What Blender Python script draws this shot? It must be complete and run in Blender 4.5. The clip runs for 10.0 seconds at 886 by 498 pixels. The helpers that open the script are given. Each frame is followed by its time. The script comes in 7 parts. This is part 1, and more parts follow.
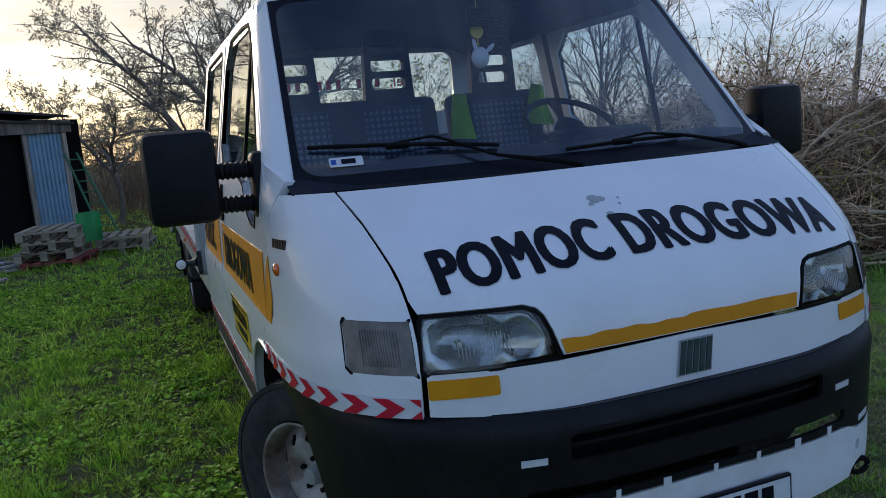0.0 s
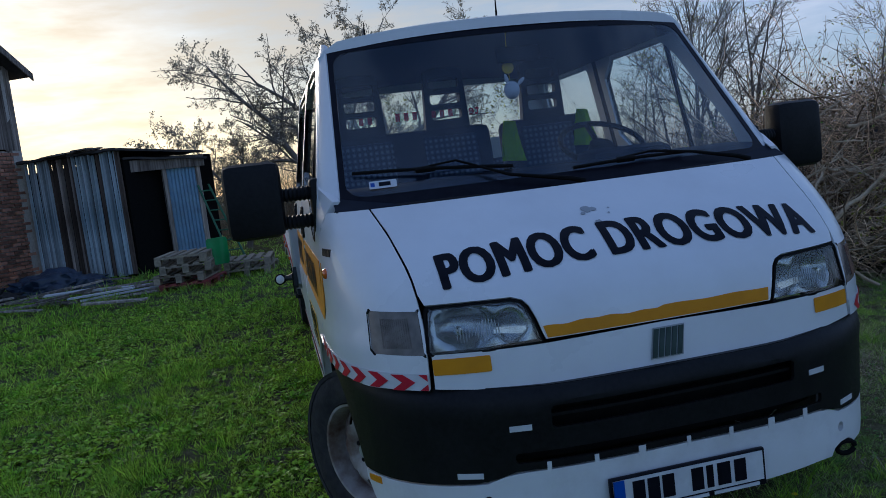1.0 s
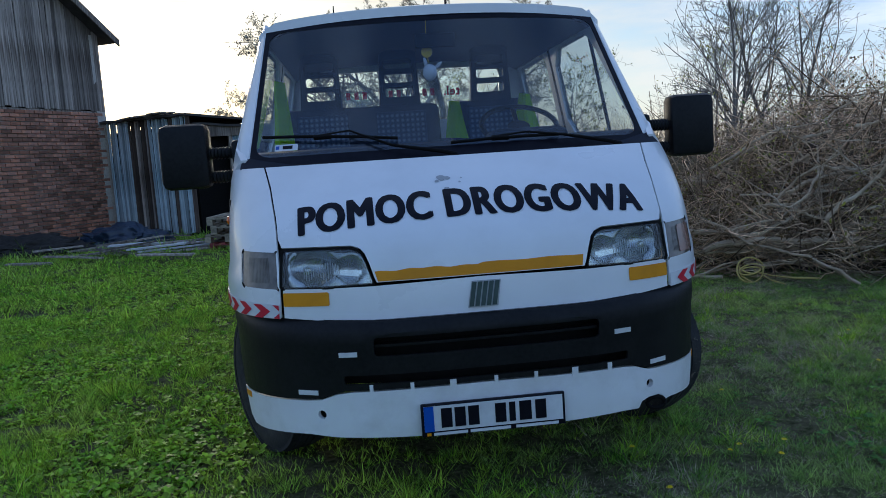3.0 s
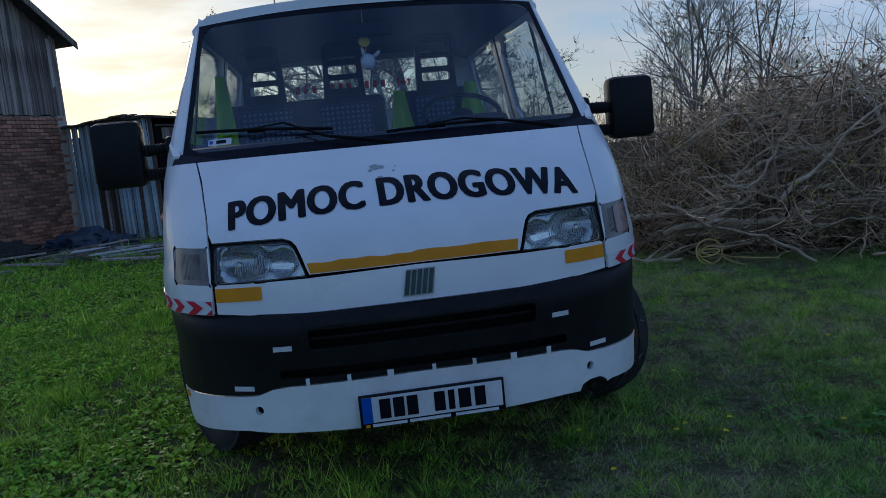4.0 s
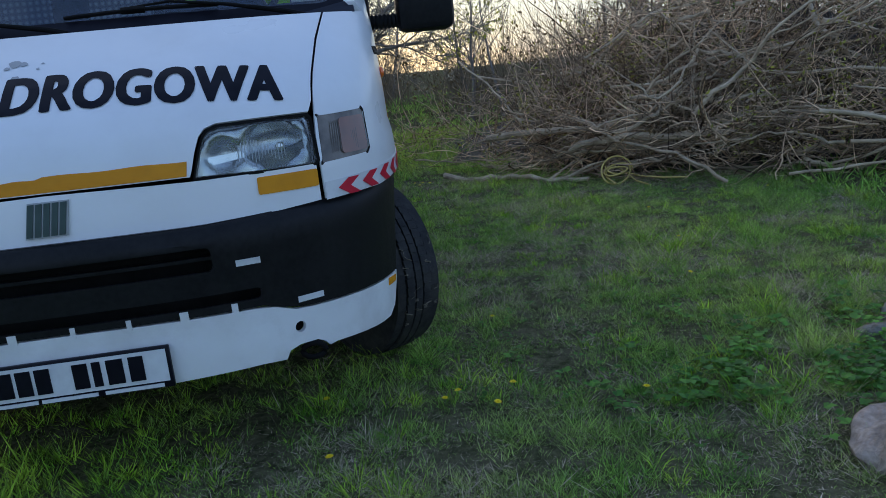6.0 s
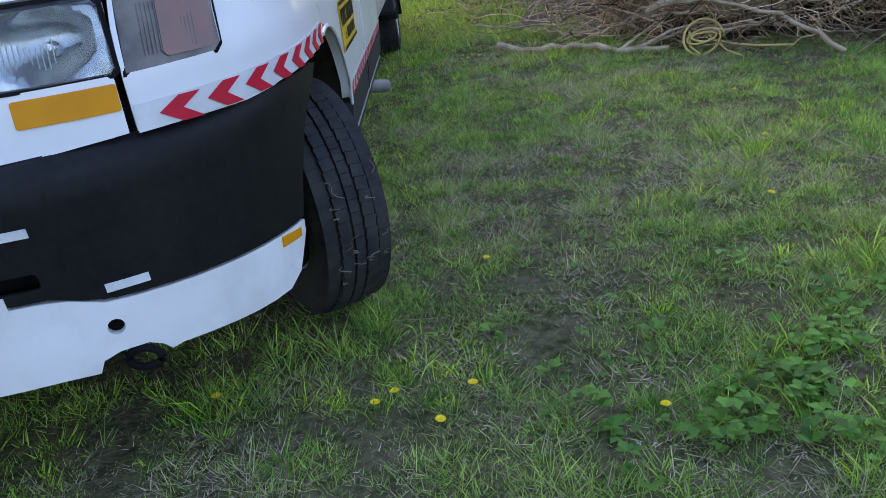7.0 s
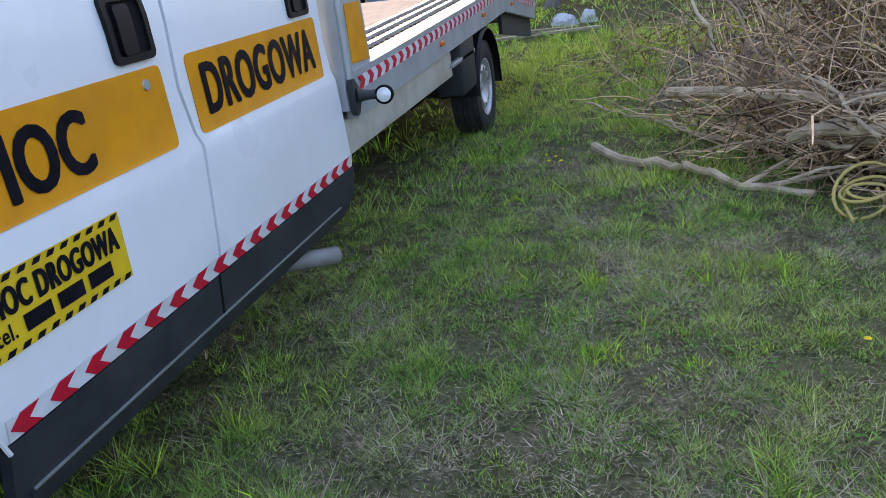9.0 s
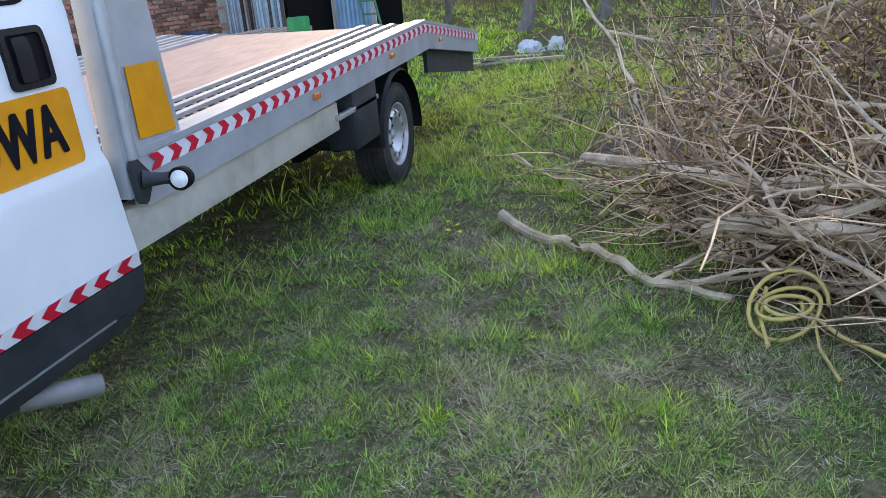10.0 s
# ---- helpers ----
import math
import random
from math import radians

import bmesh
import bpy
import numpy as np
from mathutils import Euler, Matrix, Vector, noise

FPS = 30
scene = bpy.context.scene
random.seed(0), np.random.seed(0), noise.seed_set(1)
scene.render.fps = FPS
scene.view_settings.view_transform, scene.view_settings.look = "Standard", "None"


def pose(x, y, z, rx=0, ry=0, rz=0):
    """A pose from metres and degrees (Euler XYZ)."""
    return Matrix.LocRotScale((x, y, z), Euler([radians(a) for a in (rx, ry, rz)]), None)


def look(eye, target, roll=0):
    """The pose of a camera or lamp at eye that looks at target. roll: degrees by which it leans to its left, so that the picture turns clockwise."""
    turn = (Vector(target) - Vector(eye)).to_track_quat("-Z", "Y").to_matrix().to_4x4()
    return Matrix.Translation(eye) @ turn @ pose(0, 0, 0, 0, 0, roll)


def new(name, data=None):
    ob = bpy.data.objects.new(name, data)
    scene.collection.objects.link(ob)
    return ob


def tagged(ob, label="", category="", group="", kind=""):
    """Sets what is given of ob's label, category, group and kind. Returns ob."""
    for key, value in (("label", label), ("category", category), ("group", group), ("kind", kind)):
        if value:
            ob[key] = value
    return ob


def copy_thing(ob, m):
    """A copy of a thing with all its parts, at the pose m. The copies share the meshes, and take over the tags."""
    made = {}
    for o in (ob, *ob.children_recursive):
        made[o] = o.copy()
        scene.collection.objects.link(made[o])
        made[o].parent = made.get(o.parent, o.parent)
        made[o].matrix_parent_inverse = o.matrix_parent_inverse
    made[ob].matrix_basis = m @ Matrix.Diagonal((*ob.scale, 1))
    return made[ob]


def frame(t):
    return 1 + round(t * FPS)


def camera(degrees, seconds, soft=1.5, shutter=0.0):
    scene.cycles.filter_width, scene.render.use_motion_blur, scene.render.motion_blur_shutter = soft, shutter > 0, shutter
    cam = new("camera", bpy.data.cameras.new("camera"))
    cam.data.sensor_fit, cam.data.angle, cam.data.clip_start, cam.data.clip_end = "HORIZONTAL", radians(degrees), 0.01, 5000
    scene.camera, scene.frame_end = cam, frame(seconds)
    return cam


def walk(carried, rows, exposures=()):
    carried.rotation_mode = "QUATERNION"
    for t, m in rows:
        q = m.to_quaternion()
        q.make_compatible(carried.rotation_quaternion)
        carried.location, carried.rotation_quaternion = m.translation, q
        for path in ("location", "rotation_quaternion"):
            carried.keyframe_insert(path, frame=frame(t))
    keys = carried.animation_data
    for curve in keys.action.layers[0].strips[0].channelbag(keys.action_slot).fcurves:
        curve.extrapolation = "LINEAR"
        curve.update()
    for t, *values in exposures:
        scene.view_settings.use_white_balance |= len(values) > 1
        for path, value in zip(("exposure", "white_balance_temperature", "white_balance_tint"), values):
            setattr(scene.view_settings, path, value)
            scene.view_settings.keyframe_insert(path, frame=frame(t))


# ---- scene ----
cam = camera(58.7, 10.0, soft=0.85)
PATH = [
    (0, (-1.349, -1.681, 1.509), (-0.652, 0.171, 1.216), -5.0),
    (0.5, (-1.301, -2.016, 1.529), (-0.705, -0.116, 1.334), -6.4),
    (1, (-1.156, -2.224, 1.479), (-0.748, -0.277, 1.274), -7.0),
    (1.5, (-0.937, -2.421, 1.43), (-0.658, -0.46, 1.156), -7.0),
    (2, (-0.776, -2.642, 1.374), (-0.537, -0.688, 1.022), -5.7),
    (2.5, (-0.605, -2.806, 1.361), (-0.391, -0.846, 1.024), -3.9),
    (2.7, (-0.512, -2.811, 1.36), (-0.312, -0.842, 1.073), -3.5),
    (3.8, (-0.311, -2.809, 1.33), (-0.134, -0.826, 1.133), -5.4),
    (4, (-0.258, -2.803, 1.316), (-0.009, -0.834, 1.067), -5.7),
    (4.5, (-0.052, -2.641, 1.247), (0.426, -0.733, 0.884), -3.5),
    (5, (0.196, -2.461, 1.281), (0.743, -0.57, 0.927), -2.7),
    (5.5, (0.541, -2.389, 1.231), (0.948, -0.464, 0.87), -4.7),
    (6, (0.789, -2.217, 1.167), (1.035, -0.287, 0.702), -5.7),
    (6.2, (0.884, -2.044, 1.133), (1.089, -0.124, 0.611), -6.4),
    (7.3, (1.48, -1.083, 1.059), (1.287, 0.726, 0.229), -8.4),
    (7.5, (1.559, -0.909, 1.035), (1.277, 0.876, 0.177), -7.8),
    (7.6, (1.597, -0.803, 1.04), (1.295, 0.975, 0.174), -6.7),
    (8, (1.834, -0.398, 1.204), (1.499, 1.393, 0.380), -3.9),
    (8.5, (2.094, 0.09, 1.211), (1.673, 1.903, 0.48), -3.8),
    (9, (2.264, 0.39, 1.39), (1.725, 2.175, 0.665), -6.8),
    (9.5, (2.412, 0.873, 1.45), (1.929, 2.664, 0.703), -6.1),
    (10, (2.689, 1.269, 1.467), (2.161, 3.064, 0.759), -4.7),
]
walk(cam, [(t, look(eye, target, roll)) for t, eye, target, roll in PATH],
     exposures=[(0.0, 0.27, 6100, 12), (0.5, -0.17, 5600, 14), (1.0, -0.13, 5550, 12), (1.5, 0.03, 5450, 10), (2.0, 0.1, 5450, 10), (2.5, 0.65, 5900, 8), (2.7, 0.6, 5850, 8), (3.8, -0.2, 5400, 10), (4.0, -0.25, 5350, 10), (4.5, 0.05, 5250, 12), (5.0, 0.3, 5800, 12), (5.5, 0.05, 5800, 12), (6.0, 0.65, 6050, 9), (6.2, 0.75, 6050, 9), (7.3, 2.0, 6800, 20), (8.0, 2.25, 6900, 17), (8.5, 1.85, 6900, 15), (9.0, 1.8, 6800, 15), (9.5, 1.85, 6800, 15), (10.0, 2.1, 6800, 15)])

# ---- sky and sun ----
SUN_AZ, SUN_EL = radians(-17), radians(11.0)
world = bpy.data.worlds.new("dusk_sky")
scene.world = world
world.use_nodes = True
wn, wl = world.node_tree.nodes, world.node_tree.links
wn.clear()
w_out, w_bg = wn.new("ShaderNodeOutputWorld"), wn.new("ShaderNodeBackground")
w_sky = wn.new("ShaderNodeTexSky")
w_sky.sky_type, w_sky.sun_disc = "NISHITA", False
w_sky.sun_elevation, w_sky.sun_rotation = SUN_EL, SUN_AZ
w_sky.air_density, w_sky.dust_density, w_sky.ozone_density = 1.0, 0.6, 1.5
w_bg.inputs["Strength"].default_value = 0.26
w_co, w_map = wn.new("ShaderNodeTexCoord"), wn.new("ShaderNodeMapping")
w_map.inputs["Scale"].default_value = (1.6, 1.6, 8.0)
w_map.inputs["Rotation"].default_value = (0.1, 0.12, 0.6)
w_noise, w_ramp, w_mix = wn.new("ShaderNodeTexNoise"), wn.new("ShaderNodeValToRGB"), wn.new("ShaderNodeMixRGB")
w_noise.inputs["Scale"].default_value, w_noise.inputs["Detail"].default_value = 3.4, 8.0
w_noise.inputs["Roughness"].default_value = 0.6
w_ramp.color_ramp.elements[0].position, w_ramp.color_ramp.elements[1].position = 0.36, 0.62
w_dot, w_warm = wn.new("ShaderNodeVectorMath"), wn.new("ShaderNodeValToRGB")
w_dot.operation = "DOT_PRODUCT"
w_dot.inputs[1].default_value = (math.sin(SUN_AZ), math.cos(SUN_AZ), 0.08)
w_warm.color_ramp.elements[0].color, w_warm.color_ramp.elements[1].color = (1.35, 1.8, 2.7, 1), (2.7, 2.1, 1.3, 1)
w_warm.color_ramp.elements[0].position, w_warm.color_ramp.elements[1].position = 0.2, 0.99
for w_at, w_col in ((0.6, (2.3, 2.4, 2.7, 1)), (0.86, (2.2, 2.0, 1.7, 1))):
    w_warm.color_ramp.elements.new(w_at).color = w_col
w_fac = wn.new("ShaderNodeMath")
w_fac.operation = "MULTIPLY_ADD"
w_fac.inputs[1].default_value = 0.15
w_fac.inputs[2].default_value = 0.75
wl.new(w_co.outputs["Generated"], w_map.inputs["Vector"])
wl.new(w_map.outputs["Vector"], w_noise.inputs["Vector"])
wl.new(w_noise.outputs["Fac"], w_ramp.inputs["Fac"])
wl.new(w_co.outputs["Generated"], w_dot.inputs[0])
wl.new(w_dot.outputs["Value"], w_warm.inputs["Fac"])
wl.new(w_ramp.outputs["Color"], w_fac.inputs[0])
wl.new(w_fac.outputs["Value"], w_mix.inputs["Fac"])
wl.new(w_sky.outputs["Color"], w_mix.inputs["Color1"])
w_shade, w_cloud = wn.new("ShaderNodeMixRGB"), wn.new("ShaderNodeMixRGB")
w_shade.blend_type, w_shade.inputs["Fac"].default_value, w_shade.inputs["Color2"].default_value = "MULTIPLY", 1.0, (0.42, 0.5, 0.66, 1)
wl.new(w_warm.outputs["Color"], w_shade.inputs["Color1"])
wl.new(w_ramp.outputs["Color"], w_cloud.inputs["Fac"])
wl.new(w_shade.outputs["Color"], w_cloud.inputs["Color1"])
wl.new(w_warm.outputs["Color"], w_cloud.inputs["Color2"])
wl.new(w_cloud.outputs["Color"], w_mix.inputs["Color2"])
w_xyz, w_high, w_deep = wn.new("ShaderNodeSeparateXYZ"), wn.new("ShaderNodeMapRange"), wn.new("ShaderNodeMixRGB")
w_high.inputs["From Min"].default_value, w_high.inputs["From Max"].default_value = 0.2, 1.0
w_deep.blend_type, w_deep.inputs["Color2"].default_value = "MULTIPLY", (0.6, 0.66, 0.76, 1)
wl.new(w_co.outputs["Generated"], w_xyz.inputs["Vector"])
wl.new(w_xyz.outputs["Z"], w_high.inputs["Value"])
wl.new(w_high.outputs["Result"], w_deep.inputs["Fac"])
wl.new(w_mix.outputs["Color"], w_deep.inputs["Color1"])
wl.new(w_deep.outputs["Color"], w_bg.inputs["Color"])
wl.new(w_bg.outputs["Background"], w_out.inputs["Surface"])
sun = new("sun", bpy.data.lights.new("sun", "SUN"))
sun.data.energy, sun.data.angle, sun.data.color = 1.3, radians(16), (1.0, 0.82, 0.6)
SUN_DIR = Vector((math.sin(SUN_AZ) * math.cos(SUN_EL), math.cos(SUN_AZ) * math.cos(SUN_EL), math.sin(SUN_EL)))
sun.matrix_world = look(SUN_DIR * 60, (0, 0, 0))

# ---- materials ----
def make(name, c1, c2=None, scale=8.0, rough=0.6, metal=0.0, bump=0.0, bump_scale=None, dirt=None, dirt_scale=1.5, dirt_amount=0.5,
         island=0.0, obj_rand=0.0, stretch=(1, 1, 1), coat=0.0, spec=0.5, rough_var=0.1, trans=0.0, glow=None):
    """A surface with two scales of variation: grain between c1 and c2, and broad stains of colour dirt."""
    m = bpy.data.materials.new(name)
    m.use_nodes = True
    n, l = m.node_tree.nodes, m.node_tree.links
    b = n["Principled BSDF"]
    co, mp = n.new("ShaderNodeTexCoord"), n.new("ShaderNodeMapping")
    mp.inputs["Scale"].default_value = stretch
    l.new(co.outputs["Object"], mp.inputs["Vector"])
    t1 = n.new("ShaderNodeTexNoise")
    t1.inputs["Scale"].default_value, t1.inputs["Detail"].default_value = scale, 6.0
    l.new(mp.outputs["Vector"], t1.inputs["Vector"])
    r1 = n.new("ShaderNodeValToRGB")
    r1.color_ramp.elements[0].position, r1.color_ramp.elements[1].position = 0.32, 0.68
    r1.color_ramp.elements[0].color, r1.color_ramp.elements[1].color = (*c1, 1), (*(c2 or c1), 1)
    l.new(t1.outputs["Fac"], r1.inputs["Fac"])
    last = r1.outputs["Color"]
    if dirt:
        t2, r2, mx = n.new("ShaderNodeTexNoise"), n.new("ShaderNodeValToRGB"), n.new("ShaderNodeMixRGB")
        t2.inputs["Scale"].default_value, t2.inputs["Detail"].default_value = dirt_scale, 8.0
        t2.inputs["Roughness"].default_value = 0.65
        l.new(mp.outputs["Vector"], t2.inputs["Vector"])
        r2.color_ramp.elements[0].position, r2.color_ramp.elements[1].position = 0.45, 0.7
        r2.color_ramp.elements[0].color, r2.color_ramp.elements[1].color = (0, 0, 0, 1), (dirt_amount,) * 3 + (1,)
        l.new(t2.outputs["Fac"], r2.inputs["Fac"])
        l.new(r2.outputs["Color"], mx.inputs["Fac"])
        l.new(last, mx.inputs["Color1"])
        mx.inputs["Color2"].default_value = (*dirt, 1)
        last = mx.outputs["Color"]
    if island or obj_rand:
        hv, ge, rg = n.new("ShaderNodeHueSaturation"), n.new("ShaderNodeNewGeometry" if island else "ShaderNodeObjectInfo"), n.new("ShaderNodeMapRange")
        a = island or obj_rand
        rg.inputs["To Min"].default_value, rg.inputs["To Max"].default_value = 1 - a, 1 + a
        l.new(ge.outputs["Random Per Island" if island else "Random"], rg.inputs["Value"])
        l.new(rg.outputs["Result"], hv.inputs["Value"])
        l.new(last, hv.inputs["Color"])
        last = hv.outputs["Color"]
    l.new(last, b.inputs["Base Color"])
    b.inputs["Metallic"].default_value, b.inputs["Coat Weight"].default_value = metal, coat
    b.inputs["Coat Roughness"].default_value, b.inputs["Specular IOR Level"].default_value = 0.08, spec
    rr = n.new("ShaderNodeMapRange")
    rr.inputs["To Min"].default_value, rr.inputs["To Max"].default_value = max(rough - rough_var, 0.02), min(rough + rough_var, 1)
    l.new(t1.outputs["Fac"], rr.inputs["Value"])
    l.new(rr.outputs["Result"], b.inputs["Roughness"])
    if bump:
        bp, t3 = n.new("ShaderNodeBump"), n.new("ShaderNodeTexNoise")
        t3.inputs["Scale"].default_value, t3.inputs["Detail"].default_value = bump_scale or scale * 3, 5.0
        l.new(mp.outputs["Vector"], t3.inputs["Vector"])
        bp.inputs["Strength"].default_value, bp.inputs["Distance"].default_value = bump, 0.02
        l.new(t3.outputs["Fac"], bp.inputs["Height"])
        l.new(bp.outputs["Normal"], b.inputs["Normal"])
    if trans:
        tr, ms, o = n.new("ShaderNodeBsdfTranslucent"), n.new("ShaderNodeMixShader"), n["Material Output"]
        l.new(last, tr.inputs["Color"])
        ms.inputs["Fac"].default_value = trans
        l.new(b.outputs["BSDF"], ms.inputs[1])
        l.new(tr.outputs["BSDF"], ms.inputs[2])
        l.new(ms.outputs["Shader"], o.inputs["Surface"])
    return m


def glass(name, tint=(0.9, 0.95, 0.95), gloss=0.02, f0=0.035):
    """A clear pane: light passes, and reflection grows towards grazing angles."""
    m = bpy.data.materials.new(name)
    m.use_nodes = True
    n, l = m.node_tree.nodes, m.node_tree.links
    n.remove(n["Principled BSDF"])
    t, g, x = n.new("ShaderNodeBsdfTransparent"), n.new("ShaderNodeBsdfGlossy"), n.new("ShaderNodeMixShader")
    f, p, r = n.new("ShaderNodeLayerWeight"), n.new("ShaderNodeMath"), n.new("ShaderNodeMapRange")
    f.inputs["Blend"].default_value = 0.5
    p.operation, p.inputs[1].default_value = "POWER", 5.0
    r.inputs["To Min"].default_value, r.inputs["To Max"].default_value = f0, 1.0
    t.inputs["Color"].default_value, g.inputs["Roughness"].default_value = (*tint, 1), gloss
    l.new(f.outputs["Facing"], p.inputs[0])
    l.new(p.outputs["Value"], r.inputs["Value"])
    l.new(r.outputs["Result"], x.inputs["Fac"])
    l.new(t.outputs["BSDF"], x.inputs[1])
    l.new(g.outputs["BSDF"], x.inputs[2])
    l.new(x.outputs["Shader"], n["Material Output"].inputs["Surface"])
    return m


PAINT = make("white_paint", (0.8, 0.81, 0.81), (0.76, 0.77, 0.77), 3.0, 0.3, coat=0.4, dirt=(0.45, 0.42, 0.38), dirt_scale=2.2, dirt_amount=0.16, spec=0.5)
SPOILER = make("white_spoiler_paint", (0.79, 0.8, 0.8), (0.72, 0.72, 0.71), 5.0, 0.4, dirt=(0.3, 0.27, 0.22), dirt_scale=4.0, dirt_amount=0.3)
PLASTIC = make("black_grained_plastic", (0.005, 0.005, 0.006), (0.01, 0.0105, 0.0115), 60.0, 0.48, bump=0.12, bump_scale=900, dirt=(0.03, 0.029, 0.028), dirt_scale=5.0, dirt_amount=0.22, spec=0.19)
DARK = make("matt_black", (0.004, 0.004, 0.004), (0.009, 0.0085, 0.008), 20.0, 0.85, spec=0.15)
RUBBER = make("tyre_rubber", (0.018, 0.0185, 0.02), (0.036, 0.036, 0.037), 25.0, 0.75, bump=0.15, dirt=(0.1, 0.09, 0.075), dirt_scale=9.0, dirt_amount=0.35, spec=0.22)
ORANGE = make("amber_reflective_film", (0.74, 0.3, 0.006), (0.66, 0.255, 0.005), 12.0, 0.4, dirt=(0.42, 0.18, 0.02), dirt_scale=5, dirt_amount=0.3, spec=0.25)
YELLOW = make("yellow_film", (0.8, 0.53, 0.02), (0.72, 0.46, 0.015), 12.0, 0.35, dirt=(0.45, 0.3, 0.05), dirt_scale=5, dirt_amount=0.3)
INK = make("black_film", (0.005, 0.005, 0.009), (0.01, 0.01, 0.016), 20.0, 0.35, spec=0.12)
RED = make("red_reflective_film", (0.62, 0.008, 0.035), (0.5, 0.007, 0.03), 25.0, 0.4, dirt=(0.3, 0.04, 0.05), dirt_scale=9, dirt_amount=0.25, spec=0.3)
TAPE = make("white_reflective_film", (0.72, 0.73, 0.74), (0.62, 0.63, 0.64), 18.0, 0.35, dirt=(0.4, 0.38, 0.35), dirt_scale=8, dirt_amount=0.3)
BLUE = make("blue_film", (0.01, 0.08, 0.42), (0.012, 0.07, 0.36), 12.0, 0.35)
GREENGREY = make("green_grey_badge", (0.03, 0.055, 0.05), (0.05, 0.08, 0.075), 20.0, 0.4, 0.3)
CHROME = make("bright_metal", (0.75, 0.75, 0.75), (0.62, 0.62, 0.62), 9.0, 0.16, 1.0)
SILVER = make("silver_wheel_paint", (0.6, 0.61, 0.61), (0.5, 0.5, 0.5), 9.0, 0.4, 0.5, dirt=(0.25, 0.18, 0.12), dirt_scale=7, dirt_amount=0.4)
RUST = make("rusty_wheel_paint", (0.46, 0.43, 0.4), (0.26, 0.22, 0.19), 9.0, 0.6, 0.2, dirt=(0.1, 0.042, 0.02), dirt_scale=6, dirt_amount=1.0)
STEEL = make("galvanised_steel", (0.4, 0.42, 0.43), (0.5, 0.52, 0.53), 9.0, 0.42, 0.55, dirt=(0.28, 0.24, 0.2), dirt_scale=3.0, dirt_amount=0.3)
BEDPAINT = make("pale_grey_steel", (0.4, 0.42, 0.43), (0.33, 0.35, 0.36), 6.0, 0.4, 0.15, dirt=(0.2, 0.18, 0.15), dirt_scale=3.5, dirt_amount=0.35)
RAIL = make("cream_frame_paint", (0.52, 0.5, 0.43), (0.46, 0.44, 0.37), 6.0, 0.5, dirt=(0.2, 0.15, 0.1), dirt_scale=4, dirt_amount=0.5)
PLY = make("pale_deck_sheet", (0.47, 0.315, 0.245), (0.39, 0.26, 0.2), 5.0, 0.75, dirt=(0.3, 0.21, 0.165), dirt_scale=2.0, dirt_amount=0.4, stretch=(6, 1, 1), spec=0.08)
def check_cloth(name, dark, light, size):
    """Woven cloth with a soft check of bands this size."""
    m = make(name, dark, light, 60.0, 0.95, spec=0.1)
    n, l = m.node_tree.nodes, m.node_tree.links
    b, co = n["Principled BSDF"], n.new("ShaderNodeTexCoord")
    waves = []
    for axis in ("X", "Z"):
        w = n.new("ShaderNodeTexWave")
        w.bands_direction, w.inputs["Scale"].default_value = axis, 0.31 / size
        l.new(co.outputs["Object"], w.inputs["Vector"])
        waves.append(w)
    add, mx = n.new("ShaderNodeMath"), n.new("ShaderNodeMixRGB")
    add.operation = "MULTIPLY"
    l.new(waves[0].outputs["Fac"], add.inputs[0])
    l.new(waves[1].outputs["Fac"], add.inputs[1])
    l.new(add.outputs["Value"], mx.inputs["Fac"])
    mx.inputs["Color1"].default_value, mx.inputs["Color2"].default_value = (*dark, 1), (*light, 1)
    l.new(mx.outputs["Color"], b.inputs["Base Color"])
    return m


SEAT = check_cloth("navy_check_fabric", (0.04, 0.055, 0.095), (0.13, 0.165, 0.22), 0.03)
# Navy tint stands in for blue sky reflected in the windscreen.
DASH = make("dashboard_plastic", (0.006, 0.009, 0.017), (0.012, 0.017, 0.03), 30.0, 0.7, spec=0.2)
HIVIS = make("high_visibility_fabric", (0.36, 0.62, 0.015), (0.3, 0.52, 0.012), 15.0, 0.9, trans=0.3)
PLUSH = make("white_plush", (0.75, 0.74, 0.76), (0.65, 0.64, 0.66), 30.0, 0.95, bump=0.3, bump_scale=200)
GLASS = glass("window_glass", (0.88, 0.92, 0.92))
SCREEN = glass("windscreen_glass", (0.88, 0.92, 0.95), 0.02, 0.055)
LENS = glass("headlight_glass", (0.93, 0.95, 0.95), 0.03)
SMOKE = make("smoked_lens", (0.07, 0.058, 0.05), (0.2, 0.17, 0.145), 14.0, 0.2, coat=0.35)
AMBER = make("amber_lens", (0.8, 0.16, 0.01), (0.7, 0.12, 0.01), 20.0, 0.15, coat=1.0)
LAMPGLASS = make("lamp_glass_white", (0.75, 0.75, 0.72), (0.85, 0.85, 0.82), 40.0, 0.12, coat=1.0)
REFLECT = make("headlight_reflector", (0.17, 0.19, 0.19), (0.6, 0.62, 0.62), 11.0, 0.22, 0.95)
SOIL = make("soil_and_turf", (0.045, 0.05, 0.022), (0.15, 0.145, 0.075), 38.0, 1.0, bump=0.8, bump_scale=90, dirt=(0.24, 0.2, 0.135), dirt_scale=6.0, dirt_amount=0.45, spec=0.0)
GRASS = make("grass_blades", (0.12, 0.29, 0.04), (0.42, 0.62, 0.125), 9.0, 0.6, dirt=(0.56, 0.55, 0.23), dirt_scale=1.3, dirt_amount=0.55, island=0.75, trans=0.45, spec=0.2)
STRAW = make("dry_grass", (0.64, 0.54, 0.38), (0.47, 0.39, 0.26), 3.0, 0.8, island=0.45, trans=0.3, spec=0.1)
